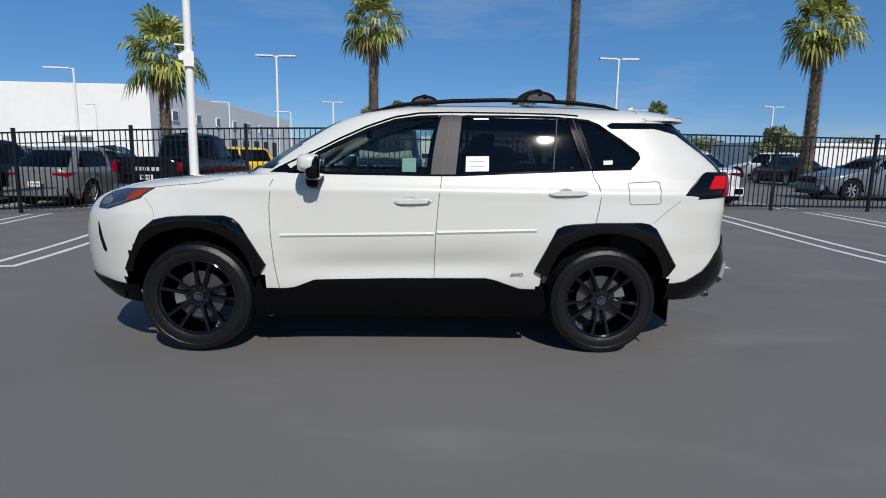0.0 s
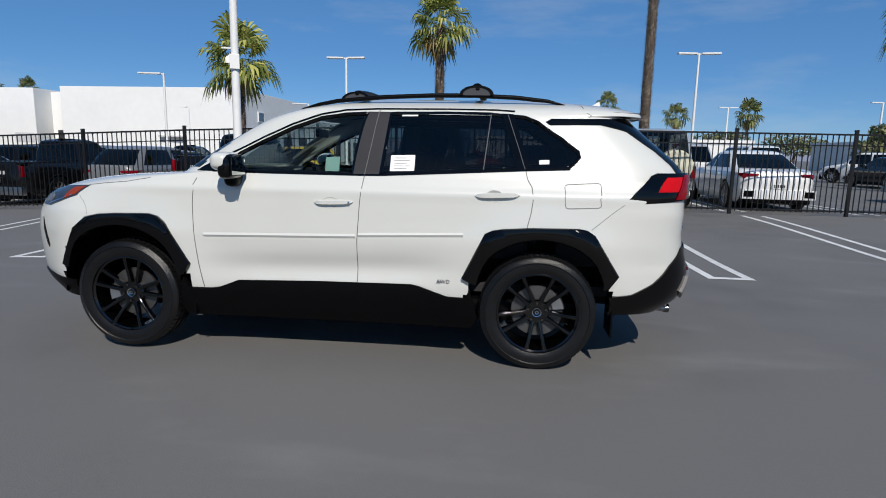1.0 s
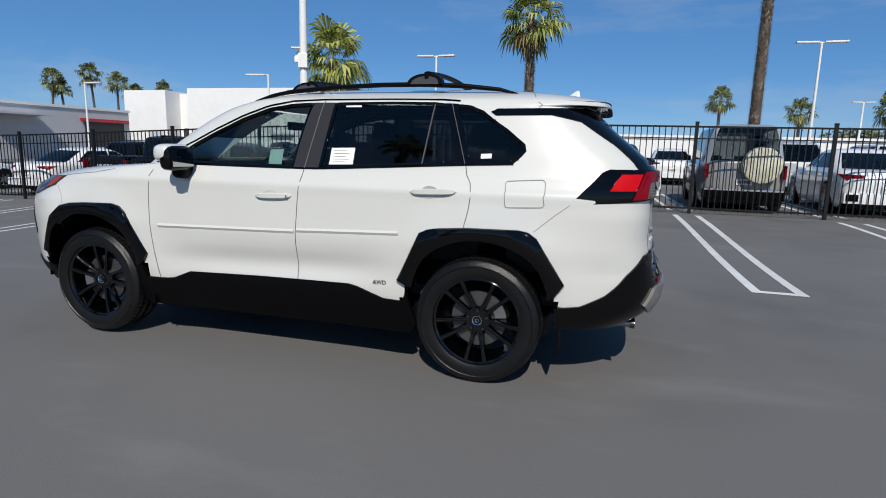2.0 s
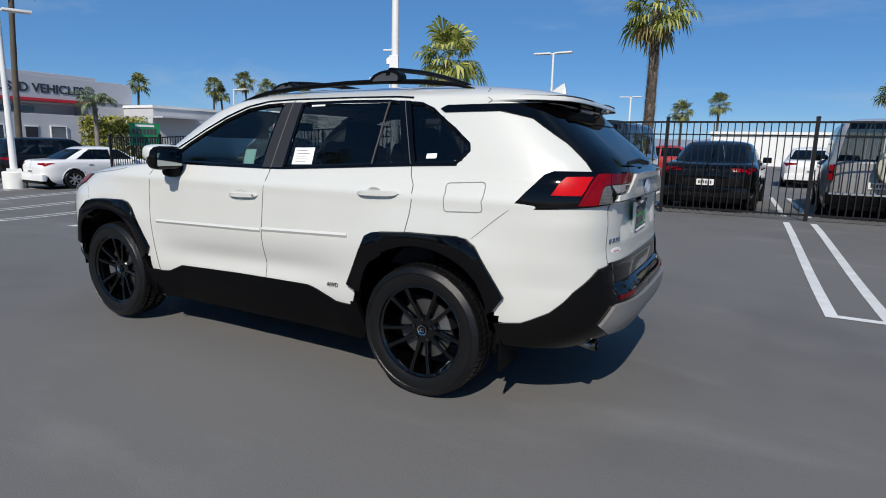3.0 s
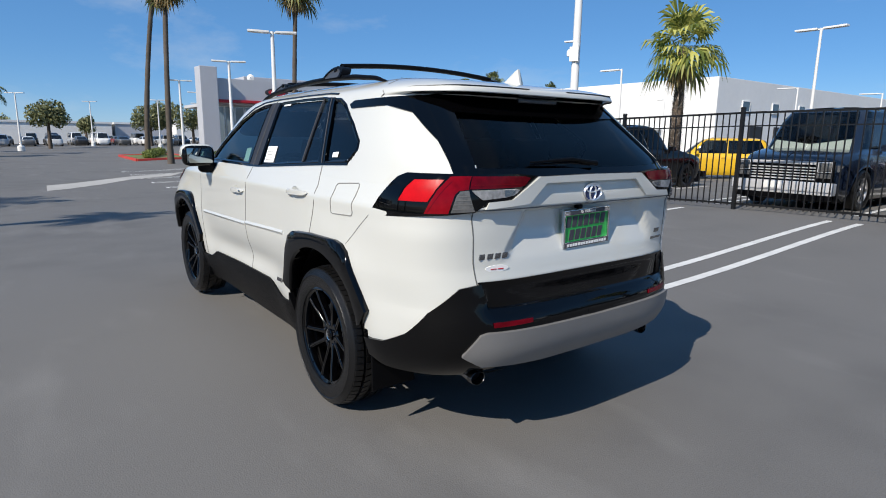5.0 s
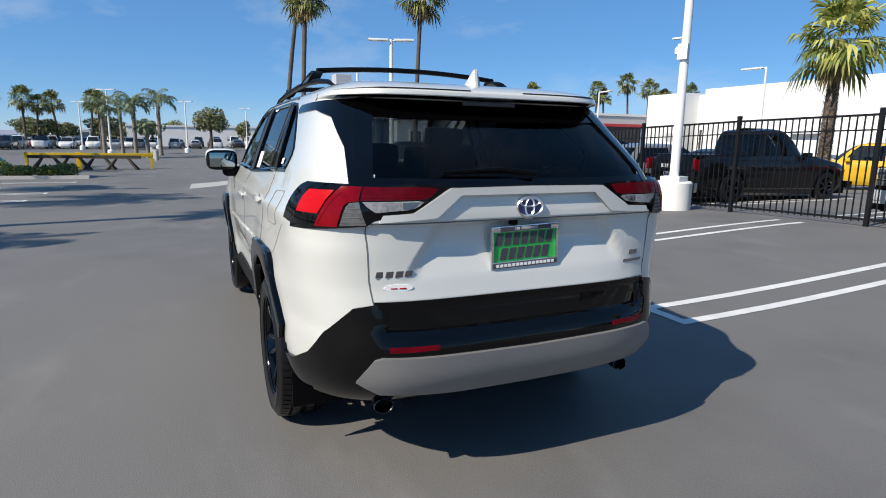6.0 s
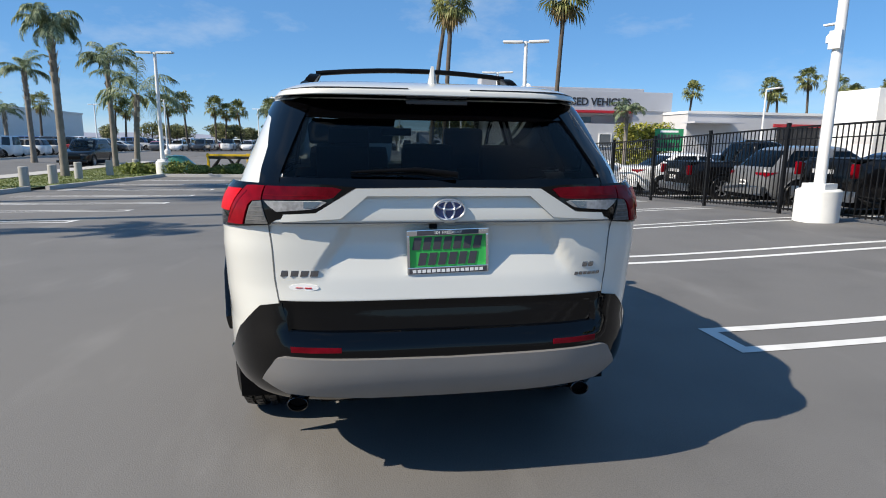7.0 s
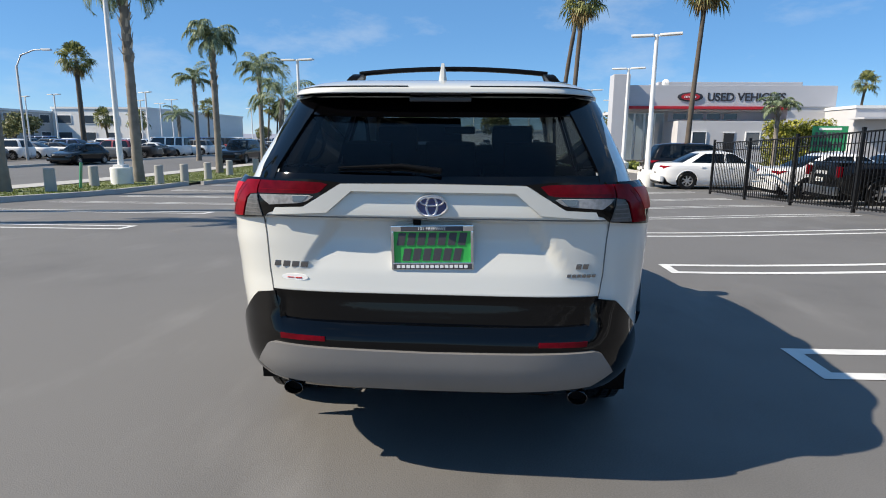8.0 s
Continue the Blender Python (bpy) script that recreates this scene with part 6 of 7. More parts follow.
def vehicle(kind, L, W, H, skin_mat, m, name, label, wheel_mat=None, category="car", near=True, lights=True, spare=False, roof_mat=None, shade=False, vents=False):
    """A parked car, nose to -x of its pose."""
    car = empty(name, m)
    tagged(car, label, category, "parked cars")
    belt, low, top = car_profile(kind, L, W, H)
    h = L / 2
    R = .33 if H < 1.6 else .37
    ax = (-.58 * h - .05, .60 * h)
    wheel_mat = wheel_mat or WHEEL_SILVER
    pane = SEE_GLASS if lights else CAR_GLASS

    def shell(nm, skin, qs, zs, keep, material, lab="", sides=(1, -1)):
        q, z, p, _ = skin_grid(skin, qs, zs)
        nq, nz = q.shape
        verts, faces = [], []
        for side in sides:
            o = len(verts)
            pp = p.copy()
            pp[..., 1] *= side
            verts += [tuple(v) for v in pp.reshape(-1, 3)]
            for i in range(nq - 1):
                for j in range(nz - 1):
                    c = (p[i, j] + p[i + 1, j + 1]) / 2
                    if keep(c[0], abs(c[1]), c[2]):
                        f = (o + i * nz + j, o + (i + 1) * nz + j, o + (i + 1) * nz + j + 1, o + i * nz + j + 1)
                        faces.append(f if side > 0 else f[::-1])
        if not faces:
            return None
        used = sorted({i for f in faces for i in f})
        at = {v: k for k, v in enumerate(used)}
        return mesh_part(nm, [verts[i] for i in used], [[at[i] for i in f] for f in faces], material, car, lab, smooth=38)
    x1f, x1r = low.x1f, low.x1r
    qs = np.concatenate([np.linspace(x1f - 2.19, x1f, 30), np.linspace(x1f, x1r, 40)[1:], np.linspace(x1r, x1r + 2.19, 30)[1:]])
    zs = np.concatenate([np.linspace(.18, belt - .1, 15), np.linspace(belt - .08, belt + .04, 7)])
    arch = lambda x, y, z: all(math.hypot(x - a, z - R) > R * 1.17 for a in ax) or y < .35 * W
    shell("body", low, qs, zs, arch, skin_mat)
    x1f, x1r = top.x1f, top.x1r
    qs = np.concatenate([np.linspace(x1f - 2.19, x1f, 14), np.linspace(x1f, x1r, max(6, int((x1r - x1f) / .07)))[1:], np.linspace(x1r, x1r + 2.19, 14)[1:]])
    zs = np.concatenate([np.linspace(belt - .03, H - .11, 7), np.linspace(H - .085, H, 8)])
    mid = (top.x1f + top.x1r) / 2
    pillars = [mid - .02 * h] + ([] if kind == "pickup" else [mid + .40 * h] if kind in ("suv", "van", "boxy") else [])

    def glassy(x, y, z):
        if z > H - .10 or z < belt + .015:
            return False
        fx, rx = float(top.xf(z)), float(top.xr(z))
        wz = float(top.w(z))
        front, rear = x < top.x1f, x > top.x1r
        if not front and not rear:
            return all(abs(x - p) > .045 * h * .6 for p in pillars)
        e = (x - top.x1f) / (fx - top.x1f) if front else (x - top.x1r) / (rx - top.x1r)
        v = y / wz
        return not (e > .70 and v > .80)
    shell("roof", top, qs, zs, lambda x, y, z: not glassy(x, y, z), roof_mat or skin_mat)
    shell("windscreen", top, qs, zs, lambda x, y, z: x < top.x1f and y / float(top.w(z)) <= .86 and glassy(x, y, z), SCREEN_GLASS if lights else pane, "clear windscreen")
    shell("rear_window", top, qs, zs, lambda x, y, z: x > top.x1r and y / float(top.w(z)) <= .86 and glassy(x, y, z), pane, "dark tinted glass")
    cuts = [-99] + pillars + [99]
    for c0, c1 in zip(cuts, cuts[1:]):
        for sd in (1, -1):
            shell("side_window", top, qs, zs, lambda x, y, z: c0 < x < c1 and glassy(x, y, z) and not ((x < top.x1f or x > top.x1r) and y / float(top.w(z)) <= .86), pane, "dark tinted glass", (sd,))
    part("underbody", box(-.93 * h, .93 * h, -.42 * W, .42 * W, .16, .45, .02), MATT_BLACK, car)
    for a in ax:
        for side in (1, -1):
            w_ = empty("wheel")
            w_.parent = car
            w_.matrix_basis = pose(a, -(.5 * W - .10) * side, R, 0, 0, 0 if side > 0 else 180)
            part("tyre", lathe([(R * .62, -.085), (R * .7, -.10), (R * .93, -.095), (R, -.07), (R, .07), (R * .93, .095), (R * .6, .09)], sides=28), RUBBER, w_, smooth=40)
            bm = bmesh.new()
            add_lathe(bm, [(R * .64, -.088), (R * .60, -.07), (R * .56, -.03)], sides=28)
            for k in range(7):
                an = 6.283185 * k / 7
                add_box(bm, R * .08, R * .60, -.075, -.055, -.025, .025, 0, Matrix.Rotation(an, 4, "Y"))
            add_lathe(bm, [(.001, -.085), (R * .16, -.08), (R * .18, -.05)], sides=16)
            part("rim", bm, wheel_mat, w_, smooth=40)
            strip("wheel_arch", low, [(a + R * 1.19 * math.cos(t), R + R * 1.19 * math.sin(t)) for t in np.linspace(.05, math.pi - .05, 15)], R * .13, .012, MATT_BLACK if kind in ("suv", "boxy", "pickup") else skin_mat, car, side, depth=.04, step=.2)
            part("wheel_well", box(-R * 1.1, R * 1.1, .02, .2, -R * .3, R * 1.1), GAP, w_)
    if lights:
        f1 = float(top.x1f)
        for nm, x0, x1, y0, y1, z1 in (("front_seat", f1 - .02, f1 + .16, .08 * W, .34 * W, belt + .14), ("front_seat", f1 - .02, f1 + .16, -.34 * W, -.08 * W, belt + .14), ("rear_seat", f1 + .82, f1 + 1.0, -.36 * W, .36 * W, belt + .06)):
            if x1 < top.x1r + .2:
                part(nm, box(x0, x1, y0, y1, .4, z1, .06), CABIN, car, smooth=40)
        part("dashboard", box(float(top.xf(belt)) + .05, f1 - .35, -.40 * W, .40 * W, .5, belt - .02, .03), CABIN, car)
        if shade:
            xa, xb = float(top.xf(belt + .02)) + .10, float(top.xf(belt + .25)) + .10
            mesh_part("sun_shade", [(xa, -.36 * W, belt + .0), (xa, .36 * W, belt + .0), (xb, .34 * W, belt + .20), (xb, .02 * W, belt + .12), (xb, -.34 * W, belt + .22)], [(0, 1, 2, 3, 4)], PAPER, car, "white folding sun shade")
        zt = belt - .12
        for side in (1, -1):
            yl = .36 * W * side
            qx = low.q_tail(yl, zt)
            if kind in ("pickup", "boxy", "van"):
                x = float(low.xr(zt))
                part("tail_lamp", box(x - .10, x + .012, *sorted((.435 * W * side, .385 * W * side)), zt - .20, zt + .08, .01), RED_LENS, car, "red tail lamp", smooth=40)
            else:
                patch("tail_lamp", low, [(low.q_tail(.24 * W, zt + .035), zt + .035), (low.q_tail(.26 * W, zt - .02), zt - .02), (low.q_tail(.38 * W, zt - .035), zt - .035), (low.q_side(.955 * h, zt - .075), zt - .075), (low.q_side(.84 * h, zt + .045), zt + .045)][::-1], .012, RED_LENS, car, "wrap", side, rim=.01, step=.12, label="red tail lamp")
            zf = belt * .72
            patch("head_lamp", low, [(low.q_side(-.90 * h, zf - .06), zf - .06), (low.q_side(-.86 * h, zf + .06), zf + .06), (low.q_side(-.97 * h, zf + .05), zf + .05), (low.q_side(-.985 * h, zf - .07), zf - .07)], .010, CLEAR_LENS, car, "wrap", side, rim=.01, step=.12, label="clear head lamp")
            part("door_mirror", box(*sorted((-.30 * h, -.30 * h + .12)), *sorted((.46 * W * side, .56 * W * side)), belt, belt + .13, .02), skin_mat if kind != "boxy" else MATT_BLACK, car, smooth=40)
            for dx in (mid - .05 * h,) if kind == "pickup" else (mid - .06 * h, mid + .34 * h):
                part("door_handle", box(dx - .10, dx + .04, *sorted((.492 * W * side, .512 * W * side)), belt - .13, belt - .10, .005), skin_mat, car)
        x = float(low.xr(.55))
        part("number_plate", box(x + .004, x + .02, -.16, .16, belt * .62 - .06, belt * .62 + .06, .003), PLATE_WHITE, car, "plain white plate")
        bm = bmesh.new()
        for k in range(6):
            add_box(bm, x + .019, x + .023, -.125 + k * .043, -.125 + k * .043 + .028, belt * .62 - .03, belt * .62 + .03)
        part("plate_lettering", bm, INK, car)
        part("rear_bumper", box(x - .10, x + .035, -.44 * W, .44 * W, .28, .50, .03), STEEL if kind == "pickup" else MATT_BLACK if kind == "boxy" else skin_mat, car, smooth=40)
        part("rear_diffuser", box(x - .12, x + .02, -.38 * W, .38 * W, .19, .30, .03), MATT_BLACK, car, smooth=40)
        if kind == "boxy":
            part("bumper_strip", box(x + .03, x + .045, -.42 * W, .42 * W, .46, .50, .005), CHROME, car)
        if vents:
            for side in (1, -1):
                part("bumper_vent", box(x - .06, x + .05, *sorted((.30 * W * side, .425 * W * side)), .33, .47, .02), MATT_BLACK, car, "black bumper corner vent", smooth=40)
        x = float(low.xf(.55))
        part("front_bumper", box(x - .05, x + .12, -.45 * W, .45 * W, .30, .52 if kind == "van" else .48, .04), skin_mat if kind != "van" else PALE_TRIM, car, smooth=40)
        if kind == "van":
            part("grille_frame", box(x - .005, x + .06, -.43 * W, .43 * W, .535, .90, .01), MATT_BLACK, car, "dark grille surround", smooth=40)
            for z0, z1 in ((.56, .585), (.615, .635), (.665, .685), (.715, .735), (.765, .785), (.83, .89)):
                part("grille_bar", box(x - .02, x + .04, -.29 * W, .29 * W, z0, z1, .006), PALE_TRIM, car, "bright grille bar", smooth=40)
            for side in (1, -1):
                hl = part("square_lamp", box(x - .018, x + .04, *sorted((.30 * W * side, .425 * W * side)), .70, .885, .015), PALE_TRIM, car, "square clear head lamp", smooth=40)
                part("lamp_glass", box(x - .024, x - .016, *sorted((.31 * W * side, .415 * W * side)), .715, .87, .004), CLEAR_LENS, hl, smooth=40)
                part("turn_lamp", box(x - .018, x + .04, *sorted((.30 * W * side, .425 * W * side)), .60, .685, .01), CLEAR_LENS, car, "clear turn lamp", smooth=40)
            part("bumper_bar", box(x - .075, x - .045, -.455 * W, .455 * W, .36, .53, .02), PALE_TRIM, car, "bright bumper bar", smooth=40)
            part("front_plate", box(x - .085, x - .074, -.02, .30, .39, .51, .003), PLATE_WHITE, car, "plain pale front plate")
            part("front_valance", box(x - .03, x + .1, -.43 * W, .43 * W, .20, .34, .02), MATT_BLACK, car, smooth=40)
        else:
            part("grille", box(x - .015, x + .05, -.26 * W, .26 * W, .52, belt * .76, .01), GLOSS_BLACK, car, smooth=40)
    if kind == "pickup":
        part("bed_cover", box(.27 * h, .965 * h, -.42 * W, .42 * W, belt + .0, belt + .06, .02), MATT_BLACK, car, "black bed cover", smooth=40)
        x = float(low.xr(belt - .2))
        bm = bmesh.new()
        for k in range(6):
            add_box(bm, x + .0, x + .008, -.30 + k * .105, -.30 + k * .105 + .075, belt - .26, belt - .17)
        part("tailgate_lettering", bm, PALE_TRIM, car, "pale bars of raised lettering")
    if spare:
        x = float(low.xr(1.0))
        sp = empty("spare_wheel")
        sp.parent = car
        sp.matrix_basis = pose(x + .16, .28, 1.0, 0, 0, 90)
        part("cover", lathe([(.01, -.13), (.30, -.13), (.36, -.10), (.37, .10), (.2, .12)], sides=36), mat("pale_vinyl_cover", (.48, .47, .36), .6, vary=.5, scale=5), sp, "pale round spare wheel cover", smooth=40)
    return car


BLACK_PAINT = mat("black_car_paint", (.004, .004, .0045), .1, spec=.4)
WHITE_PAINT = paint("white_car_paint", (.74, .74, .73))
SILVER_PAINT = paint("silver_car_paint", (.36, .37, .38), .3)
GREY_PAINT = paint("grey_car_paint", (.13, .135, .14), .3)
BLUE_PAINT = paint("dark_blue_car_paint", (.008, .013, .026), .25)
SLATE_PAINT = paint("blue_grey_car_paint", (.10, .13, .16), .4)
YELLOW_PAINT = paint("yellow_car_paint", (.65, .38, .01), .4)
RED_PAINT = paint("red_car_paint", (.30, .015, .012), .4)


def parked(kind, L, W, H, p, x, y_tail, label, nose_in=True, name="parked_car", category="car", **kw):
    """Parked square to the fence; y_tail is the end by the fence."""
    yc = y_tail + L / 2
    return vehicle(kind, L, W, H, p, pose(x, yc, lot(x, yc) - 0.0, 0, 0, (-90 if nose_in else 90) - 2), name, label, category=category, **kw)


parked("sedan", 4.60, 1.80, 1.42, WHITE_PAINT, 7.42, 9.55, "white sedan with red rear lamps behind the iron fence", vents=True)
parked("boxy", 4.60, 1.78, 1.86, paint("mid_grey_car_paint", (.21, .205, .20), .3), 4.72, 9.35, "grey boxy off-roader with a covered spare wheel", spare=True, roof_mat=SILVER_PAINT)
parked("sedan", 4.85, 1.84, 1.44, BLACK_PAINT, 1.90, 9.25, "black sedan with slim red rear lamps behind the fence")
parked("van", 4.90, 1.95, 1.90, BLUE_PAINT, -0.78, 9.25, "dark blue van with a chrome grille facing the fence", nose_in=False, name="parked_van", category="van", shade=True)
parked("pickup", 5.40, 1.88, 1.80, BLACK_PAINT, -6.35, 9.45, "black double-cab pickup truck with a covered bed", wheel_mat=RIM_BLACK, name="pickup_truck", category="pickup truck")
parked("hatch", 4.45, 1.74, 1.50, GREY_PAINT, -9.15, 9.70, "silver-grey hatchback parked tail to the fence")
parked("pickup", 5.35, 1.88, 1.80, BLACK_PAINT, -12.05, 9.45, "black pickup truck with grey tailgate bars", name="pickup_truck", category="pickup truck")
parked("sedan", 4.80, 1.82, 1.44, WHITE_PAINT, -14.75, 9.2, "white sedan parked beside a black pickup")
parked("sedan", 4.85, 1.82, 1.46, WHITE_PAINT, -18.85, 7.0, "white sedan parked past the fence's end")
parked("suv", 4.75, 1.90, 1.75, BLACK_PAINT, -22.9, 7.7, "black sport utility vehicle parked past the fence's end")
parked("sedan", 4.70, 1.82, 1.44, WHITE_PAINT, -27.2, 8.7, "white sedan with black alloys by the lamp post", nose_in=False, wheel_mat=RIM_BLACK)
vehicle("sedan", 4.65, 1.74, 1.42, SLATE_PAINT, pose(14.75, 13.6, .15, 0, 0, 0), "parked_car", "older blue-grey sedan parked across the aisle")
# second rows behind the fence
for kind, L, W, H, p, x, y, rz, lab in (
        ("suv", 4.6, 1.85, 1.68, WHITE_PAINT, 20.5, 29, -60, "white wagon parked far behind the fence"), ("sedan", 4.6, 1.8, 1.43, WHITE_PAINT, 4.3, 22.5, -92, "white sedan in the back row"),
        ("van", 4.9, 1.95, 1.85, WHITE_PAINT, 13.2, 26.5, -92, "white van in the back row"), ("suv", 4.7, 1.86, 1.7, SILVER_PAINT, 7.6, 18.8, -92, "silver wagon in the back row"),
        ("sedan", 4.6, 1.8, 1.43, BLACK_PAINT, 18.5, 24, -92, "black sedan in the back row"), ("sedan", 4.5, 1.8, 1.43, RED_PAINT, -1.0, 22.0, 0, "red car in the back row"),
        ("suv", 4.4, 1.8, 1.6, YELLOW_PAINT, -8.3, 20.3, 35, "yellow car far behind the fence"), ("sedan", 4.6, 1.8, 1.45, BLUE_PAINT, -11.0, 16.6, -92, "dark blue sedan in the back row"),
        ("suv", 4.7, 1.86, 1.72, GREY_PAINT, -14.2, 16.5, -92, "grey sport utility vehicle in the back row"), ("suv", 4.7, 1.86, 1.72, BLACK_PAINT, -17.0, 16.8, -92, "black sport utility vehicle in the back row"),
        ("pickup", 5.3, 1.88, 1.8, BLACK_PAINT, -13.5, 21.5, 180, "dark pickup truck far behind the fence"), ("sedan", 4.6, 1.8, 1.44, SILVER_PAINT, -20, 17.2, -92, "silver sedan in the back row"),
        ("sedan", 4.6, 1.8, 1.44, BLACK_PAINT, 17.5, 17, 0, "black sedan across the aisle"), ("sedan", 4.6, 1.8, 1.44, SILVER_PAINT, 24, 24, -92, "silver sedan in the back row"),
        ("suv", 4.7, 1.86, 1.72, BLACK_PAINT, 28, 24, -92, "black sport utility vehicle in the back row")):
    vehicle(kind, L, W, H, p, pose(x, y, lot(x, y), 0, 0, rz), "parked_car", lab, near=False)
# across the street
a7 = math.radians(-161.5)
vehicle("suv", 5.2, 2.0, 1.88, BLACK_PAINT, pose(-39.5, -18.4, lot(-39.5, -18.4), 0, 0, 182), "street_car", "black large sport utility vehicle on the street")
vehicle("hatch", 4.5, 1.8, 1.5, BLACK_PAINT, pose(-35.5, -28.5, lot(-35.5, -28.5), 0, 0, 180), "street_car", "black hatchback by the far kerb of the street")
FAR_PAINT = far_paint()
protos = [vehicle(k, L, W, H, FAR_PAINT, pose(-46 - 3 * i, -33.0, -.62, 0, 0, 92), "lot_car", "car in assorted paint in the far sales lot", lights=False) for i, (k, L, W, H) in enumerate((("suv", 4.7, 1.86, 1.72), ("pickup", 5.4, 1.9, 1.85), ("sedan", 4.7, 1.8, 1.45), ("van", 4.9, 1.95, 2.0)))]
rng = random.Random(5)
for row, (y, x0, x1) in enumerate(((-33, -110, -57), (-40, -110, -30), (-47, -110, -34), (-55, -115, -38))):
    x = x1
    while x > x0:
        if rng.random() < .85:
            copy_thing(rng.choice(protos[:3] + protos[2:3] + protos[:1] + protos[2:]), pose(x, y + rng.uniform(-.3, .3), -.62, 0, 0, rng.choice((92, -88)) + rng.uniform(-2, 2)))
        x -= rng.uniform(2.8, 3.3)

# rows of the far lot beyond the islands
for x0, ya, yb in ((-88, -32, -17), (-95, -32, -6), (-102, -33, 32), (-109, -33, 29), (-116, -32, 15), (-122, -32, -13)):
    y = ya
    while y < yb:
        if rng.random() < .88:
            copy_thing(rng.choice(protos[:3] + protos[2:3] + protos[:1] + protos[2:]), pose(x0 + rng.uniform(-.4, .4), y, lot(x0, y), 0, 0, rng.choice((2, 182)) + rng.uniform(-3, 3)))
        y += rng.uniform(2.7, 3.4)

# ---- buildings ----
STUCCO = mat("white_stucco", (0.74, 0.74, 0.72), 0.85, vary=0.04, scale=1.5, bump=0.2, bump_scale=30)
GREY_PANEL = mat("pale_grey_metal_panel", (0.46, 0.47, 0.50), 0.5, vary=0.04, scale=.8)
GREY_WALL = mat("grey_painted_wall", (0.50, 0.50, 0.51), 0.8, vary=0.05, scale=1)
RED_BAND = mat("red_sign_band", (0.45, 0.015, 0.025), 0.45, vary=0.04)
SIGN_DARK = mat("dark_sign_letters", (0.03, 0.03, 0.035), 0.5)
# near-black of door leaves, also painted in for the shade of open bays
DARK_OPENING = mat("dark_door_paint", (0.02, 0.02, 0.022), 0.6, vary=.1)
FAR_GLASS = mat("blue_grey_window_glass", (0.05, 0.07, 0.09), 0.08, spec=.8)
CONCRETE = mat("pale_concrete", (0.38, 0.37, 0.35), 0.85, vary=0.12, scale=2, bump=0.3, bump_scale=30)
RED_KERB = mat("red_painted_kerb", (0.42, 0.04, 0.03), 0.7, vary=0.15, scale=3)
SHOWROOM_GLASS = mat("pale_showroom_glass", (0.22, 0.27, 0.30), 0.05, spec=.9, vary=.25, scale=.5)
GREEN_SIGN = mat("green_sign_board", (0.01, 0.22, 0.09), 0.5, vary=.04)


def slab(name, x0, x1, y0, y1, z0, z1, material, parent=None, bevel=0.0, label=""):
    return part(name, box(x0, x1, y0, y1, z0, z1, bevel), material, parent, label)


def window_part(parent, x0, x1, y0, y1, z0, z1, axis, frame=WHITE_STEEL, glass=FAR_GLASS):
    """A framed pane, proud of a wall that faces along -axis or +axis."""
    w = empty("window")
    w.parent = parent
    if axis == "x":
        slab("pane", x0 + .02, x1 - .03, y0 + .06, y1 - .06, z0 + .06, z1 - .06, glass, w)
        for a in ((y0, y1, z0, z0 + .08), (y0, y1, z1 - .08, z1), (y0, y0 + .08, z0 + .08, z1 - .08), (y1 - .08, y1, z0 + .08, z1 - .08)):
            slab("frame", x0, x1, *a, frame, w)
    else:
        slab("pane", x0 + .06, x1 - .06, y0 + .03, y1 - .02, z0 + .06, z1 - .06, glass, w)
        for a in ((x0, x1, z0, z0 + .08), (x0, x1, z1 - .08, z1), (x0, x0 + .08, z0 + .08, z1 - .08), (x1 - .08, x1, z0 + .08, z1 - .08)):
            slab("frame", a[0], a[1], y0, y1, a[2], a[3], frame, w)
    return w


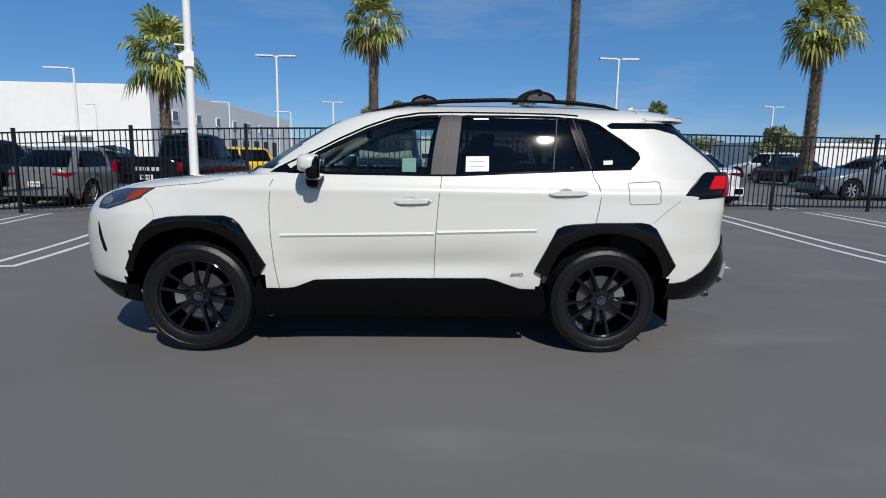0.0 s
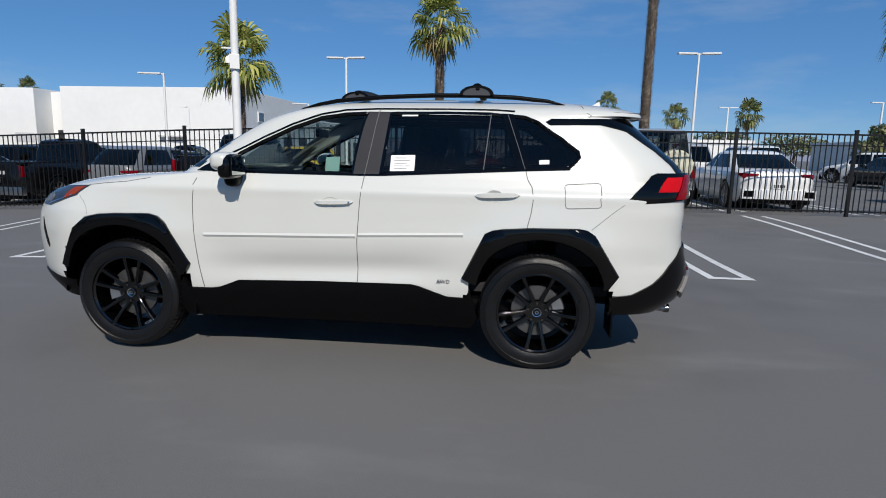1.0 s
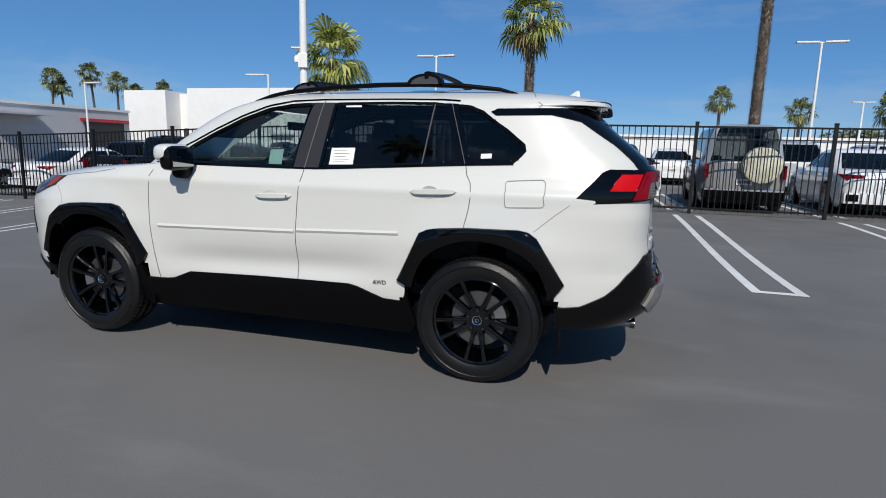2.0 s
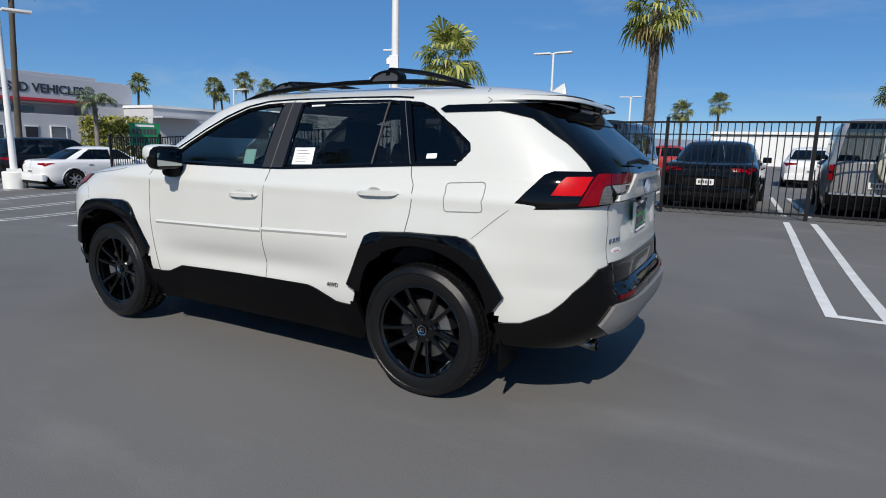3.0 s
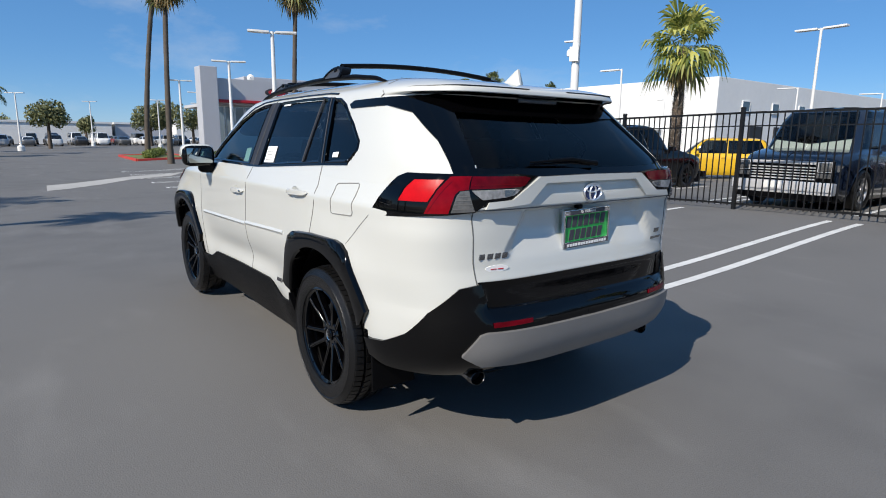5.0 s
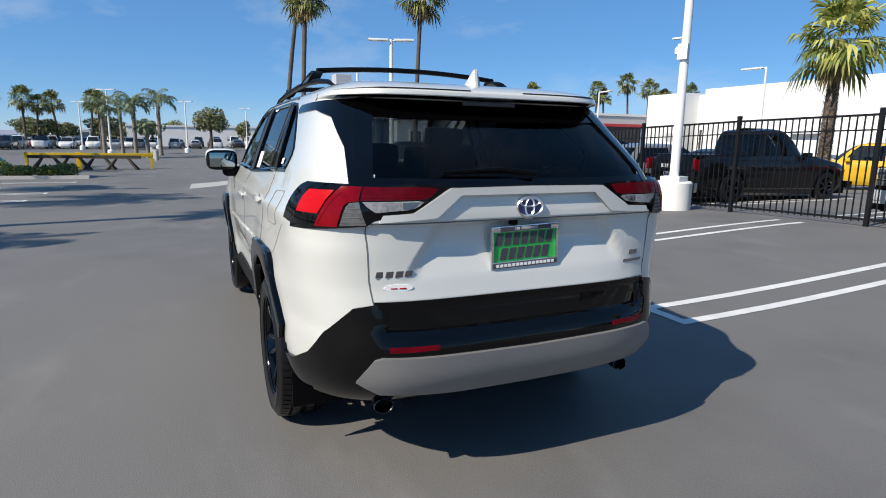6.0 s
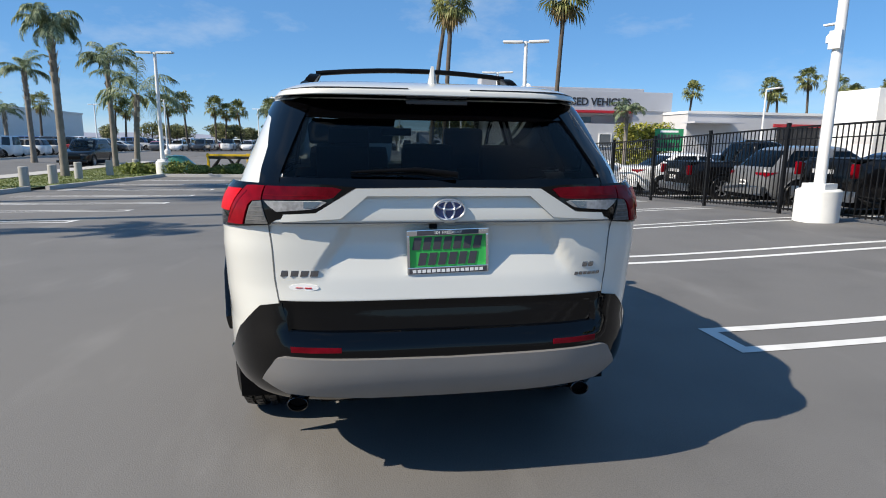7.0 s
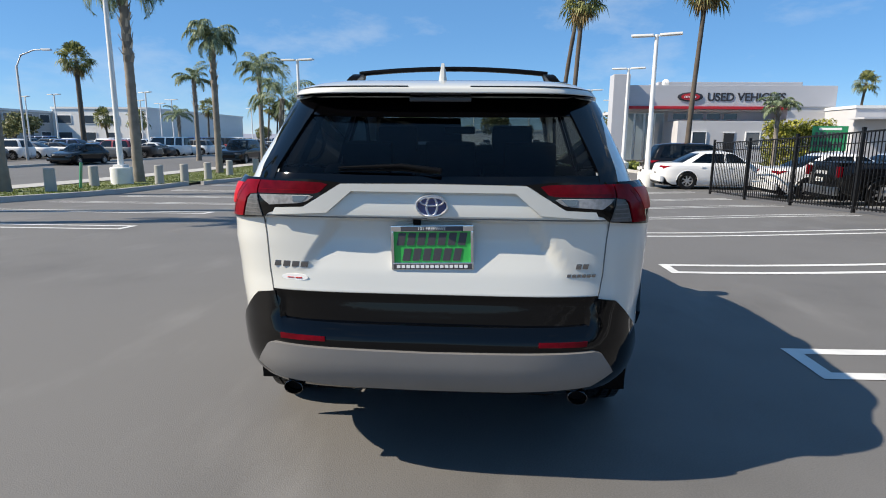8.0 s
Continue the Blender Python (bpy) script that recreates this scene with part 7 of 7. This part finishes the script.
def sales_building():
    b = empty("sales_building")
    tagged(b, "grey used vehicle sales building with a red band", "building")
    g = -.55
    # fascia with band and lettering, faces the lot (+x)
    slab("fascia", -53.6, -52.4, 13.8, 32.6, 4.60, 6.50, GREY_PANEL, b, .03, "pale grey metal fascia")
    slab("red_band", -53.4, -52.25, 13.8, 28.3, 4.36, 4.595, RED_BAND, b, .02, "red band under the fascia")
    slab("roof", -66, -53.7, 14.0, 31.4, 4.2, 4.5, GREY_WALL, b)
    slab("upper_storey", -64, -56, 17.5, 31.3, 4.5, 7.15, GREY_PANEL, b, .05, "set-back grey upper storey")
    slab("end_wall", -66, -52.5, 28.4, 32.5, g, 4.595, GREY_WALL, b)
    slab("back_wall", -66.2, -65.8, 18.2, 28.3, g, 4.15, GREY_WALL, b)
    slab("pylon", -53.4, -51.6, 12.2, 13.7, g, 7.4, GREY_PANEL, b, .05, "tall grey entrance pylon")
    # glazed showroom, recessed
    for k in range(4):
        y0 = 14.2 + k * .97
        window_part(b, -55.2, -55.0, y0, y0 + .93, g, 4.1, "x", STEEL, SHOWROOM_GLASS)
    # lower office block in front of the showroom wall
    slab("office_block", -56.5, -51.3, 18.2, 28.3, g, 3.25, GREY_WALL, b, .03, "plain grey office block")
    slab("office_wall", -56.0, -54.5, 18.2, 28.3, 3.26, 4.2, GREY_PANEL, b)
    for y0 in (19.5, 24.3):
        window_part(b, -51.36, -51.2, y0, y0 + 1.35, 1.0, 2.3, "x", PAPER)
    for y0 in (18.6, 20.2, 21.8, 23.4):
        window_part(b, -54.52, -54.4, y0, y0 + 1.4, 3.4, 4.1, "x", GREY_WALL)
    d = empty("entrance_door")
    d.parent = b
    slab("door_leaf", -51.32, -51.22, 22.4, 23.3, g, 2.15, DARK_OPENING, d)
    slab("door_frame", -51.34, -51.25, 22.3, 23.4, 2.15, 2.28, PAPER, d)
    oval = bmesh.new()
    add_lathe(oval, [(.01, -.08), (.85, -.08), (1, -.04), (1, .05)], sides=36)
    for v in oval.verts:
        v.co = Vector((v.co.x * 1.15, v.co.y, v.co.z * .42))
    s = part("oval_sign", oval, SIGN_DARK, b, "dark red oval sign with pale bars", smooth=40)
    s.matrix_basis = pose(-52.35, 19.45, 5.45, 0, 0, 90)
    oval = bmesh.new()
    add_lathe(oval, [(.01, -.10), (.74, -.10), (.74, -.05)], sides=36)
    for v in oval.verts:
        v.co = Vector((v.co.x * 1.15, v.co.y, v.co.z * .42))
    part("sign_face", oval, RED_BAND, s)
    bars = bmesh.new()
    for k in range(8):
        add_box(bars, -.56 + k * .14, -.56 + k * .14 + .06, -.13, -.10, -.09, .09)
    part("sign_bars", bars, PAPER, s)
    letters("fascia_letters", "USED VEHICLES", 1.02, pose(-52.385, 21.0, 5.42, 90, 0, 90), SIGN_DARK, b, 0.03, "dark letters on the fascia", "LEFT", 0.022)
    part("dish", lathe([(.05, 0), (.35, .12), (.36, .14)], sides=20), WHITE_STEEL, b).matrix_basis = pose(-55.5, 18.0, 7.0, 0, 0, 60)
    return b


sales_building()


def low_hall():
    b = empty("service_hall")
    tagged(b, "low pale service hall with a dark roller door", "building")
    slab("wall", -60, -48, 31.8, 47.0, -.5, 4.25, GREY_WALL, b, .03)
    slab("parapet", -60.1, -47.9, 31.7, 47.1, 4.25, 4.5, STUCCO, b)
    # dark sheet on the wall stands for the shade inside the open bay
    slab("roller_door", -48.05, -47.9, 41.5, 46.2, -.4, 3.1, DARK_OPENING, b, 0, "dark open service bay")
    slab("bay_band", -47.95, -47.8, 41.0, 46.8, 3.1, 3.4, RED_BAND, b)
    slab("awning", -48, -45.8, 31.2, 36.5, 3.3, 3.45, GREY_PANEL, b)
    return b


low_hall()


def white_hall():
    b = empty("white_hall")
    tagged(b, "large white stucco warehouse with dock doors", "building")
    g = -.5
    slab("main_wall", -45.6, -26.2, 53.2, 112, g, 7.45, STUCCO, b, .05)
    slab("side_block", -55, -49.0, 53.6, 75, g, 7.3, STUCCO, b, .05)
    slab("link_wall", -49.0, -45.6, 56.0, 75, g, 7.1, STUCCO, b, .03)
    # dark sheet here paints in the shade behind the open dock door
    slab("dock_door", -48.4, -46.0, 55.9, 56.02, g, 3.0, DARK_OPENING, b, 0, "dark open dock door")
    slab("side_door", -51.5, -49.3, 53.55, 53.62, 1.6, 2.6, GREY_WALL, b)
    slab("canopy", -34.6, -31.8, 52.6, 53.2, 2.4, 2.55, GREY_WALL, b)
    for k in range(7):
        y0 = 58 + k * 6.5
        window_part(b, -26.24, -26.08, y0, y0 + 1.6, 4.3, 5.4, "x")
    for k in range(8):
        y0 = 60 + k * 5.5
        slab("dock_door", -26.22, -26.1, y0, y0 + 2.6, g, 2.9, DARK_OPENING, b)
    return b


white_hall()


def far_block(name, label, x0, x1, y0, y1, z1, wall, rows=1, axis="y", glass=True, storey=3.0):
    b = empty(name)
    tagged(b, label, "building")
    slab("wall", x0, x1, y0, y1, -.7, z1, wall, b, .05)
    slab("roof_edge", x0 - .15, x1 + .15, y0 - .15, y1 + .15, z1, z1 + .35, STUCCO, b)
    if glass:
        for r in range(rows):
            z = .6 + r * storey
            if axis == "y":
                n = int((x1 - x0) / 4)
                for k in range(n):
                    window_part(b, x0 + (k + .2) * (x1 - x0) / n, x0 + (k + .8) * (x1 - x0) / n, y0 - .1, y0 + .05, z, z + 1.5, "y")
            elif axis == "+y":
                n = int((x1 - x0) / 4)
                for k in range(n):
                    window_part(b, x0 + (k + .2) * (x1 - x0) / n, x0 + (k + .8) * (x1 - x0) / n, y1 - .05, y1 + .1, z, z + 1.5, "y")
            else:
                n = int((y1 - y0) / 4)
                for k in range(n):
                    window_part(b, x1 - .05, x1 + .1, y0 + (k + .2) * (y1 - y0) / n, y0 + (k + .8) * (y1 - y0) / n, z, z + 1.5, "x")
    return b


TAN_WALL = mat("tan_stucco", (0.46, 0.45, 0.44), 0.85, vary=.05, scale=1)
far_block("white_annex", "long low white building behind the back row", -2, 26, 58, 70, 2.9, STUCCO, 1, "y", False)
far_block("white_annex", "low white building far behind the fence", 40, 90, 62, 75, 3.2, STUCCO, 1, "y", False)
far_block("office_building", "two-storey tan office building with glass bands across the street", -110, -62, -92, -78, 5.4, TAN_WALL, 2, "+y")
far_block("office_building", "pale two-storey showroom across the street", -140, -98, -78, -60, 6.2, STUCCO, 2, "x")
far_block("far_showroom", "low far white showroom at the street's end", -175, -150, -34, -20, 2.4, STUCCO, 1, "x")
far_block("far_showroom", "low far tan store at the street's end", -170, -150, 4, 22, 3.2, TAN_WALL, 1, "x", False)
far_block("far_showroom", "long low white store beyond the lot", -142.4, -125.6, -11.6, 14.3, 3.2, STUCCO, 1, "x", False)
far_block("far_showroom", "grey far showroom beyond the lot", -144.8, -126.8, 15.0, 24.4, 3.2, GREY_PANEL, 1, "x", False)
far_block("far_showroom", "low white far hall beyond the lot", -150.8, -135.2, 28, 48.4, 4.05, STUCCO, 1, "x", False)

# ---- kerbs, verge, street ----
GRASS_MAT = leaf_material("grass_blade", (0.08, 0.12, 0.022), (0.24, 0.27, 0.08))
SOIL = mat("dry_verge_soil", (0.12, 0.145, 0.05), 0.95, vary=0.35, scale=4, bump=0.4, bump_scale=25)
HEDGE_LEAF = leaf_material("yellow_green_hedge_leaf", (0.13, 0.15, 0.02), (0.50, 0.47, 0.09))
SHRUB_LEAF = leaf_material("green_shrub_leaf", (0.08, 0.12, 0.025), (0.30, 0.33, 0.09))
TREE_LEAF = leaf_material("dark_tree_leaf", (0.07, 0.085, 0.035), (0.32, 0.32, 0.15))


def kerb(name, pts, width, height, material, label, lift=0.0):
    """A raised edging that follows the ground."""
    bm, rows = bmesh.new(), []
    fine = []
    for (x0, y0), (x1, y1) in zip(pts, pts[1:]):
        n = max(1, int(math.hypot(x1 - x0, y1 - y0) / 1.5))
        fine += [(x0 + (x1 - x0) * k / n, y0 + (y1 - y0) * k / n) for k in range(n)]
    fine.append(pts[-1])
    for i, (x, y) in enumerate(fine):
        a, b = fine[max(i - 1, 0)], fine[min(i + 1, len(fine) - 1)]
        d = Vector((b[0] - a[0], b[1] - a[1], 0)).normalized()
        s = Vector((-d.y, d.x, 0)) * width / 2
        z = lot(x, y) + lift
        rows.append([bm.verts.new(Vector((x, y, z)) + o) for o in (-s - Vector((0, 0, .2)), -s + Vector((0, 0, height - .02)), -s * .9 + Vector((0, 0, height)), s * .9 + Vector((0, 0, height)), s + Vector((0, 0, height - .02)), s - Vector((0, 0, .2)))])
    for r0, r1 in zip(rows, rows[1:]):
        for k in range(5):
            bm.faces.new((r0[k], r0[k + 1], r1[k + 1], r1[k]))
    bm.faces.new(rows[0])
    bm.faces.new(rows[-1][::-1])
    bmesh.ops.recalc_face_normals(bm, faces=bm.faces)
    ob = part(name, bm, material, None, smooth=30)
    tagged(ob, label, "kerb", kind="structure")
    return ob


def flat(name, pts, material, label, lift, category="ground"):
    bm = cut_patch(pts, 2.0)
    for v in bm.verts:
        v.co.z = lot(v.co.x, v.co.y) + lift
    ob = part(name, bm, material)
    tagged(ob, label, category, kind="structure")
    return ob


kerb("kerb_verge", [(6, -13.0), (-8, -12.1), (-18.6, -11.9)], .16, .15, CONCRETE, "pale concrete kerb along the verge")
kerb("kerb_verge", [(-18.9, -11.4), (-27.4, -9.9), (-27.0, -5.4)], .16, .15, CONCRETE, "pale concrete kerb round the planting")
flat("verge", [(6, -13.0), (-8, -12.1), (-18.6, -11.9), (-27.4, -9.9), (-29.5, -9.9), (-40, -14.9), (-40, -15.6), (6, -15.6)], SOIL, "dry green verge by the street", .09)
flat("pavement", [(6, -15.6), (-46, -15.6), (-46, -17.0), (6, -17.0)], CONCRETE, "pale concrete pavement along the street", .12, "pavement")
flat("gutter", [(-19.7, -1.2), (-20.4, -.5), (-22, .64), (-24.6, 2.1), (-26, 4.0), (-28, 5), (-26.9, 2.5), (-24.9, 1.0), (-23.2, -.25), (-22.4, -1.1)], CONCRETE, "pale concrete valley gutter across the lot", .007)
STREET = mat("worn_street_asphalt", (0.11, 0.11, 0.11), 0.85, vary=.15, scale=.6, bump=.3, bump_scale=80)
flat("road", [(20, -17.0), (-150, -17.0), (-150, -28.8), (20, -28.8)], STREET, "worn grey street asphalt", .012, "road")
kerb("kerb_street", [(6, -29.0), (-110, -29.0)], .2, .16, CONCRETE, "far kerb of the street")


def tufts(name, area, n, h, material, label, seed, blades=5):
    """Grass: joined blades over an area."""
    rng = random.Random(seed)
    verts, faces = [], []
    xs, ys = [p[0] for p in area], [p[1] for p in area]
    while len(faces) < n * blades:
        x, y = rng.uniform(min(xs), max(xs)), rng.uniform(min(ys), max(ys))
        if not inside(area, x, y):
            continue
        z = lot(x, y) + .08
        for _ in range(blades):
            a, s = rng.uniform(0, 6.283), rng.uniform(.5, 1.2) * h
            dx, dy = math.cos(a), math.sin(a)
            o = len(verts)
            verts += [(x + dy * .02, y - dx * .02, z), (x - dy * .02, y + dx * .02, z), (x + dx * s * .5, y + dy * s * .5, z + s)]
            faces.append((o, o + 1, o + 2))
    ob = mesh_part(name, verts, faces, material)
    tagged(ob, label, "grass", kind="stuff")


tufts("grass", [(0, -12.7), (-18.6, -12.0), (-27, -10.4), (-38, -14.9), (-38, -15.5), (0, -15.5)], 6000, .06, GRASS_MAT, "short dry green grass", 3)


def leaf_mass(name, lobes, leaf, n, material, seed, label, category, stem=None):
    """A bush or hedge: leaves scattered through the outer part of several lobes (centre, radii)."""
    rng = random.Random(seed)
    verts, faces = [], []
    vol = [l[3] * l[4] * l[5] for l in lobes]
    for i in range(n):
        x, y, z, rx, ry, rz = rng.choices(lobes, vol)[0]
        while True:
            d = Vector((rng.gauss(0, 1), rng.gauss(0, 1), rng.gauss(0, 1)))
            if d.length > .1:
                break
        d.normalize()
        k = rng.uniform(.72, 1.06)
        c = Vector((x + d.x * rx * k, y + d.y * ry * k, z + d.z * rz * k))
        u = Vector((rng.gauss(0, 1), rng.gauss(0, 1), rng.gauss(0, 1))).normalized()
        v = u.cross(d + Vector((0.01, 0, 0))).normalized()
        s = leaf * rng.uniform(.6, 1.3)
        o = len(verts)
        verts += [c - u * s, c + v * s * .5, c + u * s, c - v * s * .5]
        faces.append((o, o + 1, o + 2, o + 3))
    t = empty(name)
    tagged(t, label, category)
    mesh_part("foliage", verts, faces, material, t)
    if stem:
        part("stem", tube(*stem), BARK, t, smooth=50)
    return t


def shrub_row(x0, y0, x1, y1, n, r, seed, material=SHRUB_LEAF, label="low green shrub in the planting", base=.1):
    rng = random.Random(seed)
    for k in range(n):
        t = (k + .5) / n
        x, y = x0 + (x1 - x0) * t + rng.uniform(-.2, .2), y0 + (y1 - y0) * t + rng.uniform(-.2, .2)
        s = r * rng.uniform(.8, 1.25)
        z = lot(x, y) + base
        leaf_mass("shrub", [(x, y, z + s * .45, s, s, s * .6), (x + .3 * s, y + .2 * s, z + s * .6, s * .6, s * .6, s * .55)], .085, 420, material, seed * 100 + k, label, "shrub", ([(x, y, z - .15), (x, y, z + s * .3)], .03, 6))


shrub_row(-28.0, -6.0, -28.8, -12.2, 11, .50, 7)
shrub_row(-37.5, 9.2, -40.5, 10.2, 4, .5, 8)
shrub_row(-44, 6.2, -51, 8.5, 6, .55, 9)
shrub_row(-31.5, 9.8, -36, 9.3, 4, .4, 10)


def hedge(x0, y0, x1, y1, z1, thick, n, seed):
    lobes = []
    m = 9
    for k in range(m):
        t = (k + .5) / m
        x, y = x0 + (x1 - x0) * t, y0 + (y1 - y0) * t
        for zz in (.4, 1.4, 2.4, z1 - .2):
            lobes.append((x, y, lot(x, y) + zz, .55, .55, .65))
    leaf_mass("hedge", lobes, .12, n, HEDGE_LEAF, seed, "tall clipped yellow-green hedge beside the hall", "hedge")


hedge(-41.5, 21.6, -40.0, 25.6, 3.1, 1.0, 6500, 12)
sb = empty("green_sign", pose(-39.2, 24.9, lot(-39, 25), 0, 0, 75))
tagged(sb, "green sign board with dark bars of lettering", "sign")
part("board", box(-1.1, 1.1, -.04, .04, 1.25, 3.0, .01), GREEN_SIGN, sb)
for r_, z0 in ((7, 2.15), (6, 1.5)):
    for k in range(r_):
        part("lettering_bar", box(-.9 + k * 1.8 / r_, -.9 + k * 1.8 / r_ + .19, -.055, -.04, z0, z0 + .42), INK, sb)
part("heading_bar", box(-.7, .7, -.055, -.04, 2.72, 2.88), PAPER, sb)
for k in (-1, 1):
    part("leg", box(k * .95 - .05, k * .95 + .05, -.05, .05, 0, 1.3), IRON, sb)

# concrete bollards on the verge
bol = empty("bollard", pose(-13.35, -13.7, lot(-13.35, -13.7)))
tagged(bol, "short round concrete bollard on the verge", "bollard", "bollards on the verge")
part("column", lathe([(.01, .84), (.14, .84), (.16, .82), (.17, 0)], "z", 20), CONCRETE, bol, smooth=40)
for x, y in ((-9.6, -13.6), (-16.2, -14.2), (-17.8, -12.6), (-19.2, -12.3), (-21.1, -12.2), (-24.3, -12.6), (-27.0, -12.3), (-29.2, -11.8), (-31.6, -11.0), (-34, -10.6)):
    copy_thing(bol, pose(x, y, lot(x, y)))
for k in range(16):
    x, y = -50 - k * 4.2, -3.5 - .3 * k
    copy_thing(bol, pose(x, y, lot(x, y)))
part_green = empty("marker_post", pose(-15.0, -13.9, lot(-15, -13.9), 0, -10, 0))
tagged(part_green, "leaning green plastic marker post on the verge", "post")
part("stake", box(-.06, .06, -.02, .02, 0, 1.0, .01), paint("green_plastic", (.03, .28, .12), .5), part_green, smooth=30)

# planted islands with red kerbs
for pts, paint_, lab in (([(-35.4, 8.2), (-36.2, 10.8), (-33.2, 11.2), (-29.6, 10.9), (-29.2, 9.4), (-35.4, 8.2)], CONCRETE, "pale concrete kerb of a planted island"), ([(-42.5, 5.2), (-43.2, 9.0), (-52, 9.6), (-52.5, 5.4), (-42.5, 5.2)], RED_KERB, "red painted kerb of a planted island")):
    kerb("kerb_island", pts, .2, .16, paint_, lab)
    flat("island", pts[:-1], SOIL, "soil of a planted island", .10)

# yellow barrier with dark trestles, and a green picnic-table-like structure as mound and box
WOOD_DARK = mat("dark_stained_timber", (.045, .035, .022), .8, vary=.3, scale=8, bump=.3, bump_scale=60)
YELLOW = mat("yellow_safety_paint", (.62, .40, .01), .5, vary=.15, scale=3)
for x, y, ln, rz in ((-36.4, -8.45, 2.8, 84), (-36.0, -5.1, 4.0, 88)):
    ba = empty("barrier", pose(x, y, lot(x, y), 0, 0, rz))
    tagged(ba, "long yellow barrier beam on posts", "barrier")
    part("beam", box(-ln / 2, ln / 2, -.09, .09, .72, .95, .02), YELLOW, ba, smooth=30)
    for k in (-1, 1):
        part("post", box(k * (ln / 2 - .1) - .07, k * (ln / 2 - .1) + .07, -.07, .07, 0, 1.0, .01), YELLOW, ba, smooth=30)
for x, y in ((-35.5, -8.5), (-35.3, -7.2), (-35.1, -5.9), (-34.9, -4.7)):
    tr = empty("trestle", pose(x, y, lot(x, y), 0, 0, 82))
    tagged(tr, "dark brown timber trestle before the barrier", "trestle")
    for k in (-1, 1):
        part("leg", tube([(k * .8, -.3, 0), (k * .25, 0, .75)], .065, 8), WOOD_DARK, tr)
        part("leg", tube([(k * .8, .3, 0), (k * .25, 0, .75)], .065, 8), WOOD_DARK, tr)
    part("top_beam", box(-1.0, 1.0, -.08, .08, .66, .84, .01), WOOD_DARK, tr)
gt = empty("tarpaulin_stack", pose(-33.8, -11.0, lot(-33.8, -11)))
tagged(gt, "stack of equipment under green tarpaulin", "equipment")
part("tarpaulin", lathe([(.01, .95), (.5, .9), (.9, .55), (1.15, .3), (1.3, 0)], "z", 14), paint("green_tarpaulin", (.02, .20, .13), .6), gt, smooth=25)
part("crate", box(-1.9, -.8, -.4, .4, 0, .55, .03), paint("green_crate", (.02, .22, .14), .6), gt)

# trees and hills far off
for k, (x, y, h, r) in enumerate(((-85.7, 2.2, 6.4, 2.3), (-95, 15.6, 6.6, 2.6), (-121, 9.5, 4.9, 1.4), (-94, 21.5, 6.2, 2.6), (-97, 18.6, 6.9, 2.4), (-70, -62, 5, 2.6), (-60, 17.0, 3.2, 1.8), (-120, -14, 4.5, 3.2), (-125, -22, 4.5, 3.0), (-118, -34, 4.8, 3.0), (-101, -6, 4.6, 2.4), (-103, -13, 5.0, 2.6), (-101, -21, 4.6, 2.4), (-138, -4, 5.2, 3.0), (-134, -12, 4.6, 2.8), (-140, -30, 5.4, 3.2), (-136, -38, 5.0, 3.0), (-142, -46, 5.4, 3.2), (-132, -52, 4.6, 2.6), (30, 78, 5, 4.0), (42, 84, 5, 4.5), (54, 80, 4.6, 4.2), (66, 84, 5, 4.4), (17, 76, 4.4, 3.0), (28, 40, 3.6, 2.0), (80, 76, 5, 4.4))):
    g = lot(x, y)
    rng2 = random.Random(k)
    lobes = [(x + rng2.uniform(-.6, .6) * r, y + rng2.uniform(-.6, .6) * r, g + h * rng2.uniform(.5, .85), r * rng2.uniform(.35, .6), r * rng2.uniform(.35, .6), h * rng2.uniform(.13, .24)) for _ in range(9)]
    leaf_mass("broadleaf_tree", lobes, .24, 1700, TREE_LEAF, 200 + k, "dark green broadleaf tree far beyond the lot", "tree", ([(x, y, g), (x + .2, y, g + h * .4), (x - .1, y + .1, g + h * .7)], [.25, .18, .08], 8))
# distance haze is put into the hills' pale blue colour
HILL = mat("hazy_blue_hills", (0.22, 0.24, 0.30), 1.0, vary=.12, scale=.02)
for nm, az0, az1, d, hh, seed in (("hills", 60, 125, 1500, 62, 1), ("hills", 125, 185, 2000, 42, 2), ("hills", 178, 240, 2200, 30, 3)):
    verts, faces = [], []
    n = 70
    for i in range(n + 1):
        a = math.radians(az0 + (az1 - az0) * i / n)
        e = math.sin(math.pi * i / n) ** .5
        top = hh * e * (.55 + .5 * noise.noise(Vector((i * .09, seed * 7.3, 0))) + .12 * noise.noise(Vector((i * .4, seed, 3))))
        verts += [(d * math.cos(a), d * math.sin(a), -2), ((d + 150) * math.cos(a), (d + 150) * math.sin(a), max(2, top * .7)), ((d + 320) * math.cos(a), (d + 320) * math.sin(a), max(2, top))]
    for i in range(n):
        for k in range(2):
            faces.append((3 * i + k, 3 * i + 3 + k, 3 * i + 4 + k, 3 * i + 1 + k))
    tagged(mesh_part(nm, verts, faces, HILL, smooth=60), "low hazy hills on the horizon", "hills", kind="structure")

for x, y, h in ((-80, 14, 6.2), (-84, 20, 6.2), (-96, 8, 6.4), (-66, -38, 6.5), (-74, -44, 6.5), (-58, -47, 6.5), (-86, -36, 6.5)):
    lamp_post(x, y, h, 2, 70, (0.3, 0.5), 0.09)
